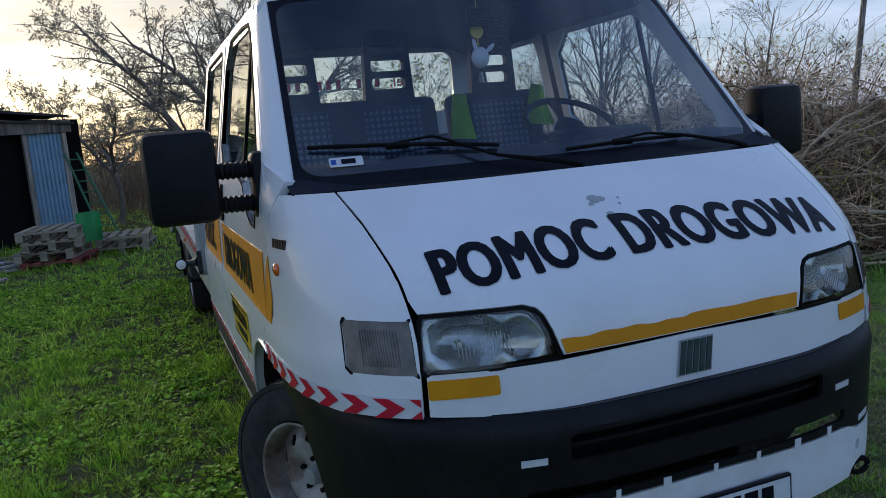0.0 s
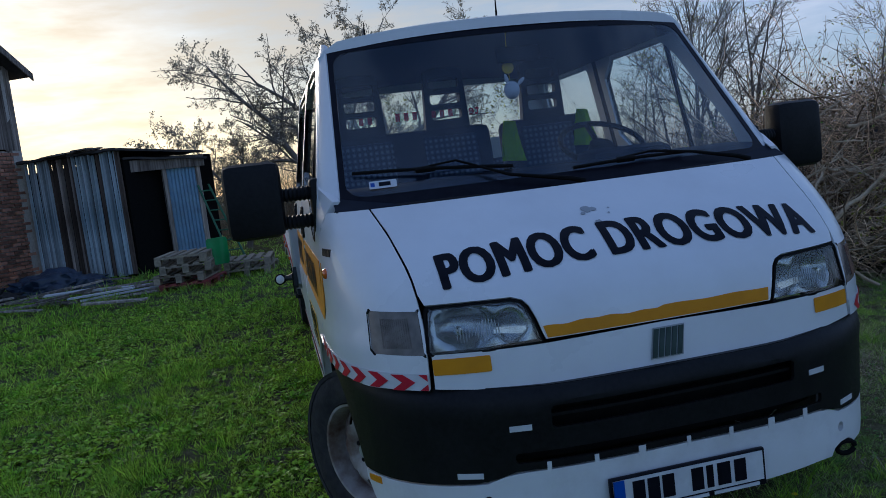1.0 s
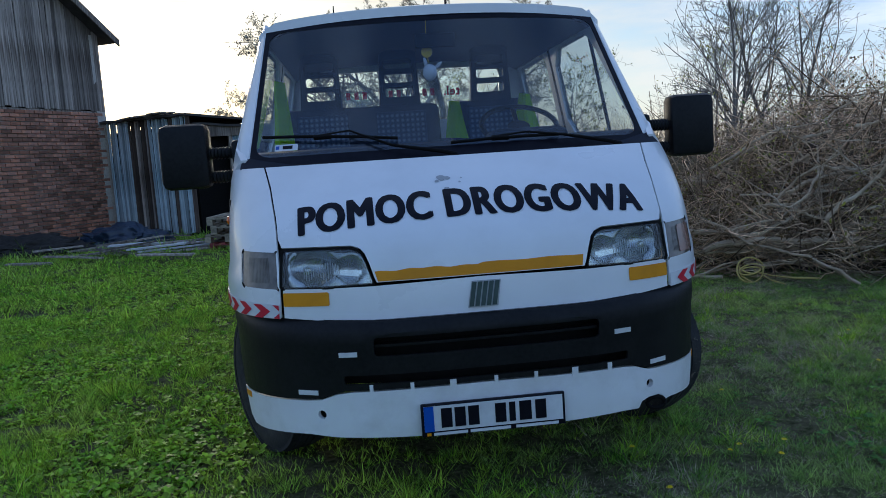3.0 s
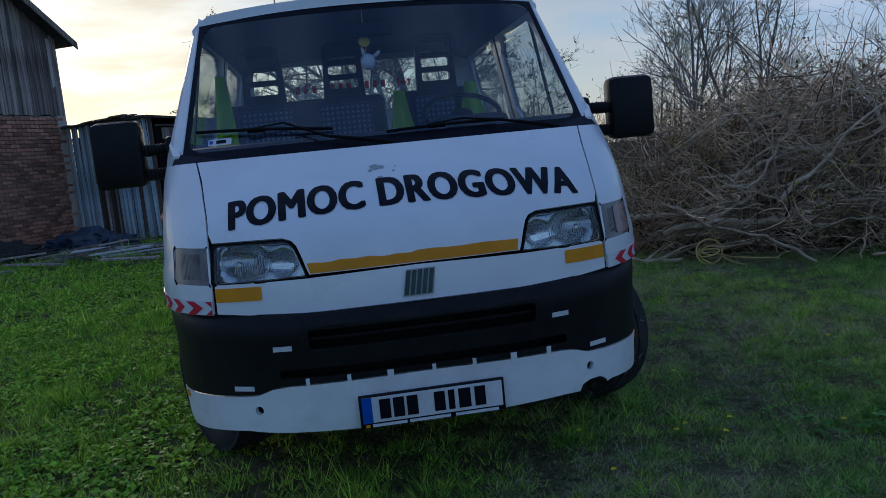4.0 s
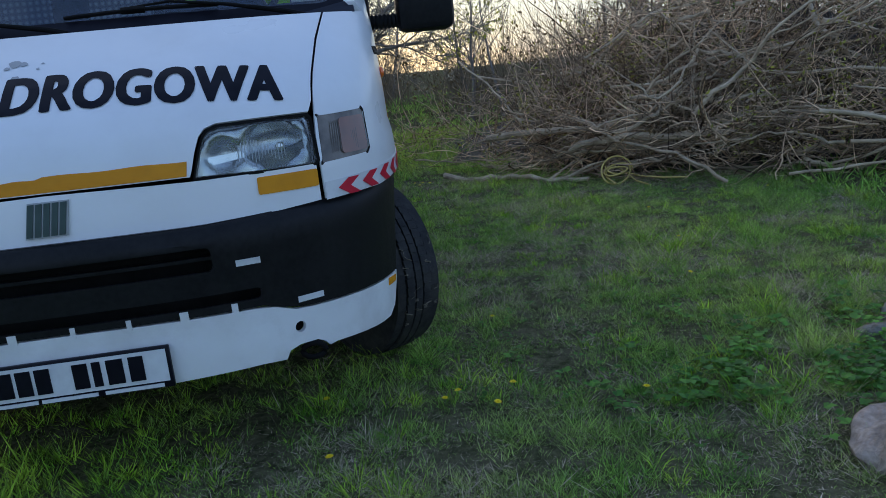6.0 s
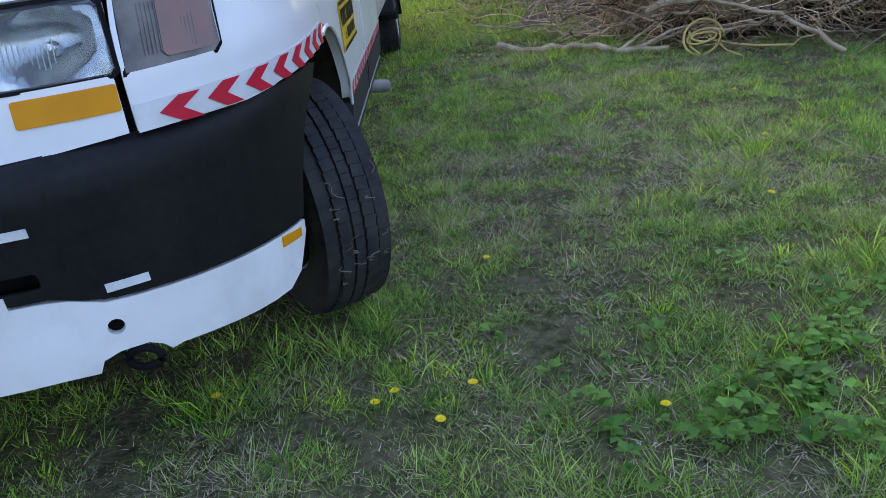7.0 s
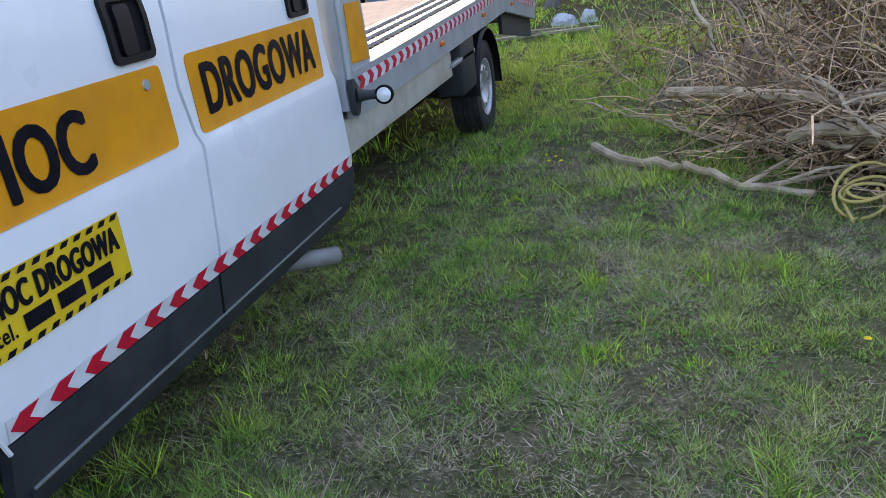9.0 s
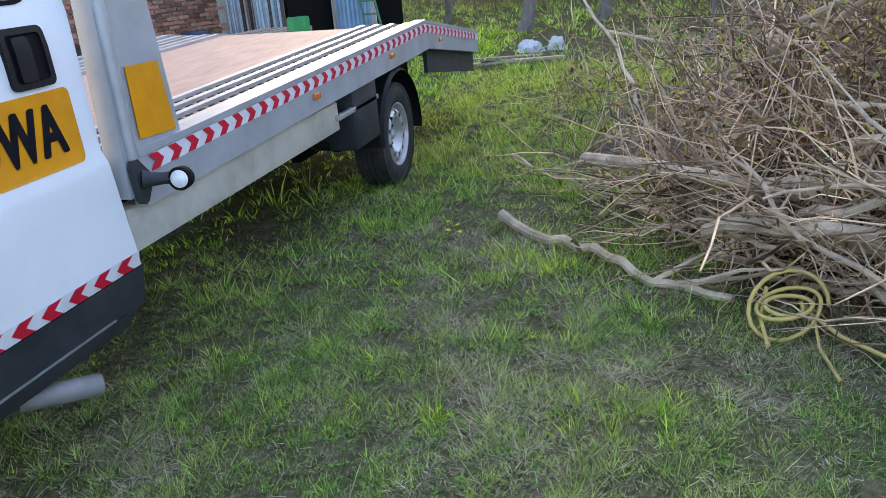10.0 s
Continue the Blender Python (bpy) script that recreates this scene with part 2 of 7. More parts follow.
WEED = make("weed_leaves", (0.19, 0.42, 0.022), (0.52, 0.68, 0.075), 4.0, 0.5, island=0.65, trans=0.4, spec=0.35)
PETAL = make("dandelion_petals", (0.95, 0.8, 0.02), (0.9, 0.7, 0.015), 60.0, 0.7)
STEM = make("green_stem", (0.14, 0.22, 0.06), None, 9.0, 0.6)
BARK = make("grey_bark", (0.17, 0.145, 0.12), (0.26, 0.225, 0.19), 14.0, 0.9, bump=0.5, bump_scale=60, stretch=(1, 1, 0.5))
TWIG = make("brush_twigs", (0.08, 0.043, 0.022), (0.88, 0.63, 0.4), 2.6, 0.85, island=0.8, spec=0.2)
LIMB = make("cut_limb_bark", (0.42, 0.315, 0.2), (0.72, 0.57, 0.39), 9.0, 0.85, bump=0.7, bump_scale=50, dirt=(0.16, 0.13, 0.09), dirt_scale=4, dirt_amount=0.5, spec=0.2)
CUT = make("cut_wood", (0.5, 0.36, 0.2), (0.42, 0.3, 0.17), 30.0, 0.8)
DEADLEAF = make("withered_leaves", (0.12, 0.075, 0.03), (0.17, 0.12, 0.045), 4.0, 0.8, island=0.5, trans=0.25)
BUD = make("young_leaves", (0.26, 0.27, 0.04), (0.5, 0.46, 0.09), 2.0, 0.7, island=0.5, trans=0.4)
BLOSSOM = make("blossom_and_buds", (0.42, 0.37, 0.25), (0.6, 0.54, 0.4), 2.0, 0.8, island=0.4, trans=0.35)
BRICK = make("old_brick", (0.56, 0.245, 0.14), (0.37, 0.175, 0.12), 9.0, 0.9, bump=0.3, dirt=(0.2, 0.16, 0.13), dirt_scale=1.5, dirt_amount=0.6, obj_rand=0.5, spec=0.2)
MORTAR = make("lime_mortar", (0.58, 0.53, 0.46), (0.44, 0.4, 0.34), 20.0, 0.95, bump=0.4)
BOARD = make("weathered_board", (0.14, 0.11, 0.085), (0.52, 0.45, 0.38), 3.0, 0.9, bump=0.3, stretch=(7, 7, 0.4), dirt=(0.05, 0.036, 0.028), dirt_scale=1.2, dirt_amount=0.8, obj_rand=0.5, spec=0.2)
BLUEBOARD = make("faded_blue_board", (0.3, 0.42, 0.47), (0.62, 0.7, 0.72), 3.0, 0.85, bump=0.2, stretch=(7, 7, 0.4), dirt=(0.05, 0.038, 0.03), dirt_scale=1.1, dirt_amount=0.95, obj_rand=0.5, spec=0.2)
BLUETIN = make("blue_grey_sheet_metal", (0.19, 0.32, 0.45), (0.25, 0.39, 0.51), 4.0, 0.5, 0.3, dirt=(0.12, 0.1, 0.09), dirt_scale=3, dirt_amount=0.3)
DARKBOARD = make("tarred_board", (0.05, 0.036, 0.027), (0.15, 0.115, 0.09), 3.0, 0.9, bump=0.3, stretch=(7, 7, 0.4), dirt=(0.03, 0.022, 0.018), dirt_scale=1.2, dirt_amount=0.8, obj_rand=0.4, spec=0.2)
ROOFFELT = make("roofing_felt", (0.045, 0.04, 0.037), (0.08, 0.072, 0.065), 6.0, 0.95, bump=0.4)
PALLETWOOD = make("pallet_wood", (0.36, 0.3, 0.21), (0.22, 0.18, 0.125), 9.0, 0.9, stretch=(3, 3, 3), obj_rand=0.3)
REDWOOD = make("red_painted_wood", (0.28, 0.05, 0.04), (0.2, 0.04, 0.035), 9.0, 0.8, obj_rand=0.2)
GREENPL = make("green_plastic", (0.02, 0.3, 0.07), (0.025, 0.24, 0.06), 8.0, 0.5)
GREENPAINT = make("green_ladder_paint", (0.03, 0.15, 0.07), (0.04, 0.12, 0.06), 9.0, 0.6)
TARP = make("blue_grey_tarpaulin", (0.012, 0.022, 0.045), (0.03, 0.05, 0.08), 6.0, 0.4, dirt=(0.05, 0.05, 0.05), dirt_scale=3, dirt_amount=0.4)
WHITEJUNK = make("white_sheeting", (0.6, 0.6, 0.6), (0.5, 0.5, 0.5), 5.0, 0.7)
ROPE = make("yellow_rope_fibre", (0.62, 0.47, 0.12), (0.5, 0.39, 0.14), 60.0, 0.8)
STONE = make("granite_boulder", (0.36, 0.285, 0.225), (0.56, 0.45, 0.37), 45.0, 0.95, bump=0.9, bump_scale=35, dirt=(0.09, 0.08, 0.065), dirt_scale=9, dirt_amount=0.8, spec=0.2)
CONCRETE = make("grey_concrete", (0.26, 0.25, 0.24), (0.34, 0.33, 0.31), 6.0, 0.9, bump=0.2)
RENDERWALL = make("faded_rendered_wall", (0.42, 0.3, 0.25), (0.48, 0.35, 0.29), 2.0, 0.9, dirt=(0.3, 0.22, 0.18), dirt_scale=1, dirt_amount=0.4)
HEDGE = make("far_twigs", (0.15, 0.11, 0.07), (0.28, 0.21, 0.13), 0.3, 0.9, island=0.4)
EXHAUST = make("dull_exhaust_steel", (0.17, 0.165, 0.155), (0.26, 0.25, 0.235), 12.0, 0.6, 0.15, dirt=(0.12, 0.1, 0.08), dirt_scale=9, dirt_amount=0.6)
SILL = make("blue_black_sill_plastic", (0.02, 0.023, 0.027), (0.032, 0.036, 0.041), 14.0, 0.55, bump=0.1, bump_scale=600, dirt=(0.07, 0.07, 0.068), dirt_scale=4.0, dirt_amount=0.35, spec=0.25)
RIB = make("moulded_glass_rib", (0.3, 0.32, 0.32), (0.4, 0.42, 0.42), 30.0, 0.3, coat=0.3)
DARKEARTH = make("dark_damp_earth", (0.014, 0.012, 0.01), (0.04, 0.034, 0.028), 12.0, 0.95, bump=0.6)
FRESH = make("fresh_grass_blades", (0.13, 0.36, 0.02), (0.53, 0.72, 0.075), 7.0, 0.55, dirt=(0.56, 0.6, 0.15), dirt_scale=1.1, dirt_amount=0.5, island=0.75, trans=0.45, spec=0.25)
THATCH = make("matted_thatch", (0.22, 0.18, 0.11), (0.54, 0.44, 0.32), 5.0, 0.9, island=0.6, spec=0.1)
NAVY = make("navy_seat_cloth", (0.016, 0.022, 0.04), (0.03, 0.04, 0.065), 40.0, 0.95, spec=0.1)
MUDSTRAW = make("muddy_straw", (0.2, 0.17, 0.125), (0.12, 0.1, 0.075), 9.0, 0.9)
DARKSTONE = make("dark_mossy_stone", (0.13, 0.125, 0.105), (0.3, 0.275, 0.24), 30.0, 0.95, bump=0.9, bump_scale=40, dirt=(0.07, 0.085, 0.035), dirt_scale=8, dirt_amount=0.7, spec=0.2)
DARKWEED = make("dark_weed_leaves", (0.05, 0.16, 0.02), (0.17, 0.36, 0.05), 4.0, 0.5, island=0.5, trans=0.35, spec=0.3)
# Lawn grass with sunlight put into its colour, for the far strip.
SUNNY = make("sunlit_grass_blades", (0.26, 0.4, 0.04), (0.56, 0.66, 0.12), 6.0, 0.6, dirt=(0.55, 0.52, 0.2), dirt_scale=0.8, dirt_amount=0.5, island=0.6, trans=0.45, spec=0.25)
LINER = make("muddy_arch_liner", (0.012, 0.01, 0.008), (0.035, 0.028, 0.021), 14.0, 0.9, bump=0.4, spec=0.1)

# ---- mesh tools ----
def finish(bm, name, material, sharp=35.0):
    """Turns a bmesh into mesh data with smooth faces and sharp creases."""
    bmesh.ops.recalc_face_normals(bm, faces=bm.faces)
    for f in bm.faces:
        f.smooth = True
    for e in bm.edges:
        if len(e.link_faces) != 2 or e.calc_face_angle(0) > radians(sharp):
            e.smooth = False
    me = bpy.data.meshes.new(name)
    bm.to_mesh(me)
    bm.free()
    me.materials.append(material)
    return me


def part(name, bm, material, parent, label="", sharp=35.0):
    """Links a bmesh as one mesh object under a thing or a part."""
    ob = new(name, finish(bm, name, material, sharp))
    ob.parent = parent
    if label:
        ob["label"] = label
    return ob


def thing(name, label, category, group="", bm=None, material=None, kind="", sharp=35.0):
    """A top-level thing: one mesh, or an Empty that holds parts."""
    ob = new(name, finish(bm, name, material, sharp) if bm else None)
    return tagged(ob, label, category, group, kind)


def box(bm, x0, x1, y0, y1, z0, z1, m=None, bevel=0.0):
    made = bmesh.ops.create_cube(bm, size=1)["verts"]
    for v in made:
        v.co = Vector(((x0 + x1) / 2 + v.co.x * (x1 - x0), (y0 + y1) / 2 + v.co.y * (y1 - y0), (z0 + z1) / 2 + v.co.z * (z1 - z0)))
    if bevel:
        es = {e for v in made for e in v.link_edges}
        made = list({v for f in bmesh.ops.bevel(bm, geom=list(es), offset=bevel, segments=2, affect="EDGES", profile=0.5)["faces"] for v in f.verts})
    if m:
        bmesh.ops.transform(bm, matrix=m, verts=made)
    return bm


def boxed(*a, **k):
    return box(bmesh.new(), *a, **k)


def tube(bm, pts, radii, sides=8, cap=True):
    """A tapered round bar along points."""
    pts = [Vector(p) for p in pts]
    rings = []
    for i, p in enumerate(pts):
        d = (pts[min(i + 1, len(pts) - 1)] - pts[max(i - 1, 0)]).normalized()
        a = d.cross(Vector((0.31, 0.17, 0.94))) if abs(d.z) < 0.9 else d.cross(Vector((1, 0, 0)))
        a.normalize()
        b, r = d.cross(a), radii[i] if isinstance(radii, (list, tuple)) else radii
        rings.append([bm.verts.new(p + (a * math.cos(2 * math.pi * k / sides) + b * math.sin(2 * math.pi * k / sides)) * r) for k in range(sides)])
    for r0, r1 in zip(rings, rings[1:]):
        for k in range(sides):
            bm.faces.new((r0[k], r0[(k + 1) % sides], r1[(k + 1) % sides], r1[k]))
    if cap:
        bm.faces.new(rings[0][::-1]), bm.faces.new(rings[-1])
    return bm


def lathe(bm, profile, m, steps=40):
    """Spins (radius, height) pairs round the z axis of the matrix m."""
    rings = [[bm.verts.new(m @ Vector((r * math.cos(2 * math.pi * k / steps), r * math.sin(2 * math.pi * k / steps), h))) for k in range(steps)] for r, h in profile]
    for r0, r1 in zip(rings, rings[1:]):
        for k in range(steps):
            bm.faces.new((r0[k], r0[(k + 1) % steps], r1[(k + 1) % steps], r1[k]))
    return bm


def sheet(bm, outline, f, thick=0.006, holes=(), cu=(), cv=(), off=0.0):
    """A flat outline with holes, cut at cu and cv, laid on the surface f(u, v, off) and given thickness."""
    flat = bmesh.new()
    edges = []
    for loop in (outline, *holes):
        vs = [flat.verts.new((u, v, 0)) for u, v in loop]
        edges += [flat.edges.new((vs[i], vs[(i + 1) % len(vs)])) for i in range(len(vs))]
    bmesh.ops.triangle_fill(flat, use_beauty=True, use_dissolve=False, edges=edges)
    for axis, cuts in ((0, cu), (1, cv)):
        for c in cuts:
            co, no = [0, 0, 0], [0, 0, 0]
            co[axis], no[axis] = c, 1
            bmesh.ops.bisect_plane(flat, geom=flat.verts[:] + flat.edges[:] + flat.faces[:], plane_co=co, plane_no=no, dist=1e-5)
    flat.verts.index_update()
    outer = [bm.verts.new(f(v.co.x, v.co.y, off)) for v in flat.verts]
    inner = [bm.verts.new(f(v.co.x, v.co.y, off - thick)) for v in flat.verts]
    for face in flat.faces:
        i = [v.index for v in face.verts]
        bm.faces.new([outer[k] for k in i])
        bm.faces.new([inner[k] for k in reversed(i)])
    for e in flat.edges:
        if len(e.link_faces) == 1:
            a, b = (v.index for v in e.verts)
            bm.faces.new((outer[a], outer[b], inner[b], inner[a]))
    flat.free()
    return bm


def sheeted(*a, **k):
    return sheet(bmesh.new(), *a, **k)


def grid(a, b, step):
    return [a + (b - a) * i / max(1, round((b - a) / step)) for i in range(max(1, round((b - a) / step)) + 1)]


def rect(u0, u1, v0, v1, r=0.0, n=4):
    """A rectangle outline, its corners rounded by r."""
    if not r:
        return [(u0, v0), (u1, v0), (u1, v1), (u0, v1)]
    out = []
    for cx, cy, a in ((u1 - r, v0 + r, -90), (u1 - r, v1 - r, 0), (u0 + r, v1 - r, 90), (u0 + r, v0 + r, 180)):
        out += [(cx + r * math.cos(radians(a + 90 * k / n)), cy + r * math.sin(radians(a + 90 * k / n))) for k in range(n + 1)]
    return out


def circle(u, v, r, n=16):
    return [(u + r * math.cos(2 * math.pi * k / n), v + r * math.sin(2 * math.pi * k / n)) for k in range(n)]


def smoothloop(pts, n=2):
    """Rounds the corners of a closed outline by cutting them n times."""
    for _ in range(n):
        pts = [q for (a, b), (c, d) in zip(pts, pts[1:] + pts[:1]) for q in ((a * 0.8 + c * 0.2, b * 0.8 + d * 0.2), (a * 0.2 + c * 0.8, b * 0.2 + d * 0.8))]
    return pts


def lettering(bm, text, f, width, height, bold=0.02, cuts=0.06, thick=0.0015, off=0.003, heavy=0.0):
    """Text set 0..width by 0..height in (u, v), laid on f(u, v, off)."""
    cu = bpy.data.curves.new("text", "FONT")
    cu.body, cu.offset, cu.resolution_u, cu.space_character = text, bold, 4, 1.08
    ob = new("text", cu)
    dg = bpy.context.evaluated_depsgraph_get()
    dg.update()
    me = bpy.data.meshes.new_from_object(ob.evaluated_get(dg))
    flat = bmesh.new()
    flat.from_mesh(me)
    bpy.data.objects.remove(ob), bpy.data.meshes.remove(me), bpy.data.curves.remove(cu)
    bmesh.ops.remove_doubles(flat, verts=flat.verts, dist=1e-5)
    x0, x1 = min(v.co.x for v in flat.verts), max(v.co.x for v in flat.verts)
    y0, y1 = min(v.co.y for v in flat.verts), max(v.co.y for v in flat.verts)
    for v in flat.verts:
        v.co = ((v.co.x - x0) / (x1 - x0) * width, (v.co.y - y0) / (y1 - y0) * height, 0)
    if cuts:
        for c in grid(0, width, cuts)[1:-1]:
            bmesh.ops.bisect_plane(flat, geom=flat.verts[:] + flat.edges[:] + flat.faces[:], plane_co=(c, 0, 0), plane_no=(1, 0, 0), dist=1e-5)
        for c in (0.17, 0.33, 0.5, 0.67, 0.83):
            bmesh.ops.bisect_plane(flat, geom=flat.verts[:] + flat.edges[:] + flat.faces[:], plane_co=(0, c * height, 0), plane_no=(0, 1, 0), dist=1e-5)
    flat.verts.index_update()
    for k, (du, dv) in enumerate(((0, 0), (-1, 0), (1, 0), (0, -1), (0, 1), (-0.75, -0.75), (0.75, -0.75), (-0.75, 0.75), (0.75, 0.75)) if heavy else ((0, 0),)):
        top = [bm.verts.new(f(v.co.x + du * heavy, v.co.y + dv * 0.035 * height, off - 0.001 + 0.00015 * k)) for v in flat.verts]
        for face in flat.faces:
            bm.faces.new([top[v.index] for v in face.verts])
    flat.free()
    return bm


def bulk(name, verts, faces, material, label, category, smooth=False):
    """Many small pieces as one mesh of kind stuff."""
    me = bpy.data.meshes.new(name)
    verts, faces = np.asarray(verts, dtype=np.float32), np.asarray(faces, dtype=np.int32)
    n, k = faces.shape
    me.vertices.add(len(verts))
    me.vertices.foreach_set("co", verts.ravel())
    me.loops.add(n * k)
    me.loops.foreach_set("vertex_index", faces.ravel())
    me.polygons.add(n)
    me.polygons.foreach_set("loop_start", np.arange(0, n * k, k, dtype=np.int32))
    me.polygons.foreach_set("loop_total", np.full(n, k, dtype=np.int32))
    if smooth:
        me.polygons.foreach_set("use_smooth", np.ones(n, dtype=bool))
    me.update(calc_edges=True)
    me.materials.append(material)
    return tagged(new(name, me), label, category, kind="stuff")


def interp(x, xs, ys):
    return float(np.interp(x, xs, ys))

# ---- ground ----
def ground_z(x, y):
    far = max(0.0, math.hypot(x - 1, y - 2) - 4)
    lump = 0.018 * noise.noise(Vector((x * 0.9, y * 0.9, 0))) + 0.012 * noise.noise(Vector((x * 2.3, y * 2.3, 3)))
    fall = min(max(0.0, (x - 7.0) * 0.14), 6.0) if y > -20 else 0.0
    return lump - fall + min(far * 0.01, 0.12) * noise.noise(Vector((x * 0.25, y * 0.25, 7)))


def build_ground():
    near_x = grid(-12, 14, 0.25)
    near_y = grid(-6, 26, 0.25)
    xs = [-600, -300, -150, -80, -45, -25, -17] + near_x + [18, 25, 45, 80, 150, 300, 600]
    ys = [-600, -300, -150, -80, -40, -20, -11] + near_y + [31, 40, 60, 100, 180, 320, 600]
    verts = [(x, y, ground_z(x, y)) for y in ys for x in xs]
    n = len(xs)
    faces = [(j * n + i, j * n + i + 1, (j + 1) * n + i + 1, (j + 1) * n + i) for j in range(len(ys) - 1) for i in range(n - 1)]
    me = bpy.data.meshes.new("ground")
    me.from_pydata(verts, [], faces)
    me.materials.append(SOIL)
    for p in me.polygons:
        p.use_smooth = True
    return tagged(new("ground", me), "grassy yard ground with bare dry patches", "ground", kind="structure")


build_ground()

# ---- the recovery truck ----
SIDE_Z = (0.34, 0.44, 0.56, 0.62, 0.90, 0.935, 0.965, 1.30, 1.38, 2.00, 2.05, 2.09)
SIDE_X = (0.965, 1.00, 1.012, 1.02, 1.024, 1.022, 1.01, 0.998, 0.985, 0.872, 0.855, 0.82)
NOSE_Z = (0.70, 0.78, 0.90, 0.98, 1.04, 1.10, 1.15, 1.20, 1.24, 1.28, 1.32, 1.364, 1.40)
NOSE_Y = (0.028, 0.030, 0.040, 0.050, 0.070, 0.108, 0.158, 0.222, 0.284, 0.349, 0.419, 0.495, 0.56)
WHEEL_F, WHEEL_R, CAB_END = 0.985, 6.2, 3.33


def side_x(z):
    return interp(z, SIDE_Z, SIDE_X)


def flank(s):
    """The cab's side on the side s (-1 or 1), by (y, z)."""
    def point(y, z, off):
        c = min(max((0.97 - y) / (0.97 - interp(z, NOSE_Z, NOSE_Y)), 0), 0.99) ** 1.75 if z > 0.7 else 0.0
        return Vector((s * (side_x(z) * (1 - c * c) ** (1 / 3.5) + off), y, z))
    return point


def contour(half, front, back, n, u):
    """A point and outward normal at arc length u along a rounded front, seen from above."""
    a = np.linspace(0, math.pi / 2, 240)
    x, y = half * np.sin(a) ** (2 / n), back - (back - front) * np.cos(a) ** (2 / n)
    s = np.concatenate(([0], np.cumsum(np.hypot(np.diff(x), np.diff(y)))))
    v = abs(u)
    if v > s[-1]:
        return Vector((math.copysign(half, u), back + v - s[-1], 0)), Vector((math.copysign(1, u), 0, 0))
    px, py = np.interp(v, s, x), np.interp(v, s, y)
    qx, qy = np.interp(min(v + 0.01, s[-1]), s, x), np.interp(min(v + 0.01, s[-1]), s, y)
    rx, ry = np.interp(max(v - 0.01, 0), s, x), np.interp(max(v - 0.01, 0), s, y)
    d = Vector((qy - ry, -(qx - rx), 0)).normalized()
    g = 1 if u >= 0 else -1
    return Vector((g * px, py, 0)), Vector((g * d.x, d.y, 0))


def nose(u, z, off):
    p, d = contour(side_x(z), interp(z, NOSE_Z, NOSE_Y), 0.97, 3.5, u)
    rise = (interp(z + 0.02, NOSE_Z, NOSE_Y) - interp(z - 0.02, NOSE_Z, NOSE_Y)) / 0.04
    d = Vector((d.x, d.y, -d.y * max(rise, 0))).normalized()
    return Vector((p.x, p.y, z)) + d * off


def nose_u(z, x=None, y=None):
    """The arc length on the nose at height z where it reaches x, or y."""
    lo, hi = 0.0, 2.2
    for _ in range(40):
        mid = (lo + hi) / 2
        p = nose(mid, z, 0)
        if (p.x < x) if y is None else (p.y < y):
            lo = mid
        else:
            hi = mid
    return lo


def bump_face(u, z, off):
    p, d = contour(interp(z, (0.25, 0.33, 0.5, 0.7, 0.8), (0.955, 0.985, 0.995, 1.0, 1.01)),
                   interp(z, (0.25, 0.30, 0.36, 0.5, 0.66, 0.74, 0.775, 0.80), (0.06, 0.01, -0.012, -0.012, -0.022, -0.028, -0.01, 0.03)), 0.92, 3.15, u)
    return Vector((p.x, p.y, z)) + d * off


def screen(u, v, off):
    """The windscreen's surface: u from -1 to 1 across, v from 0 at its foot to 1 at its head."""
    h, bow = 0.913 - 0.079 * v, (1 - abs(u) ** 2.2) * (0.15 - 0.05 * v)
    return Vector((u * h, 0.73 + 0.572 * v - bow, 1.355 + 0.70 * v + 0.02 * (1 - u * u) * v)) + Vector((0.25 * u, -0.77, 0.63)).normalized() * off


truck = thing("tow_truck", "white double-cab recovery truck with amber signs standing on grass", "truck")
DZ = grid(0.36, 2.06, 0.06)

# front wings, cut by the wheel arch
ARCH_R, ARCH_Z = 0.455, 0.40


def seam_x(z):
    return interp(z, (0.78, 1.0, 1.15, 1.28, 1.364), (0.752, 0.745, 0.755, 0.785, 0.817))


def door_y(z):
    return interp(z, (0.84, 0.95, 1.05, 1.2, 1.37, 1.45), (0.955, 0.92, 0.89, 0.82, 0.72, 0.735))


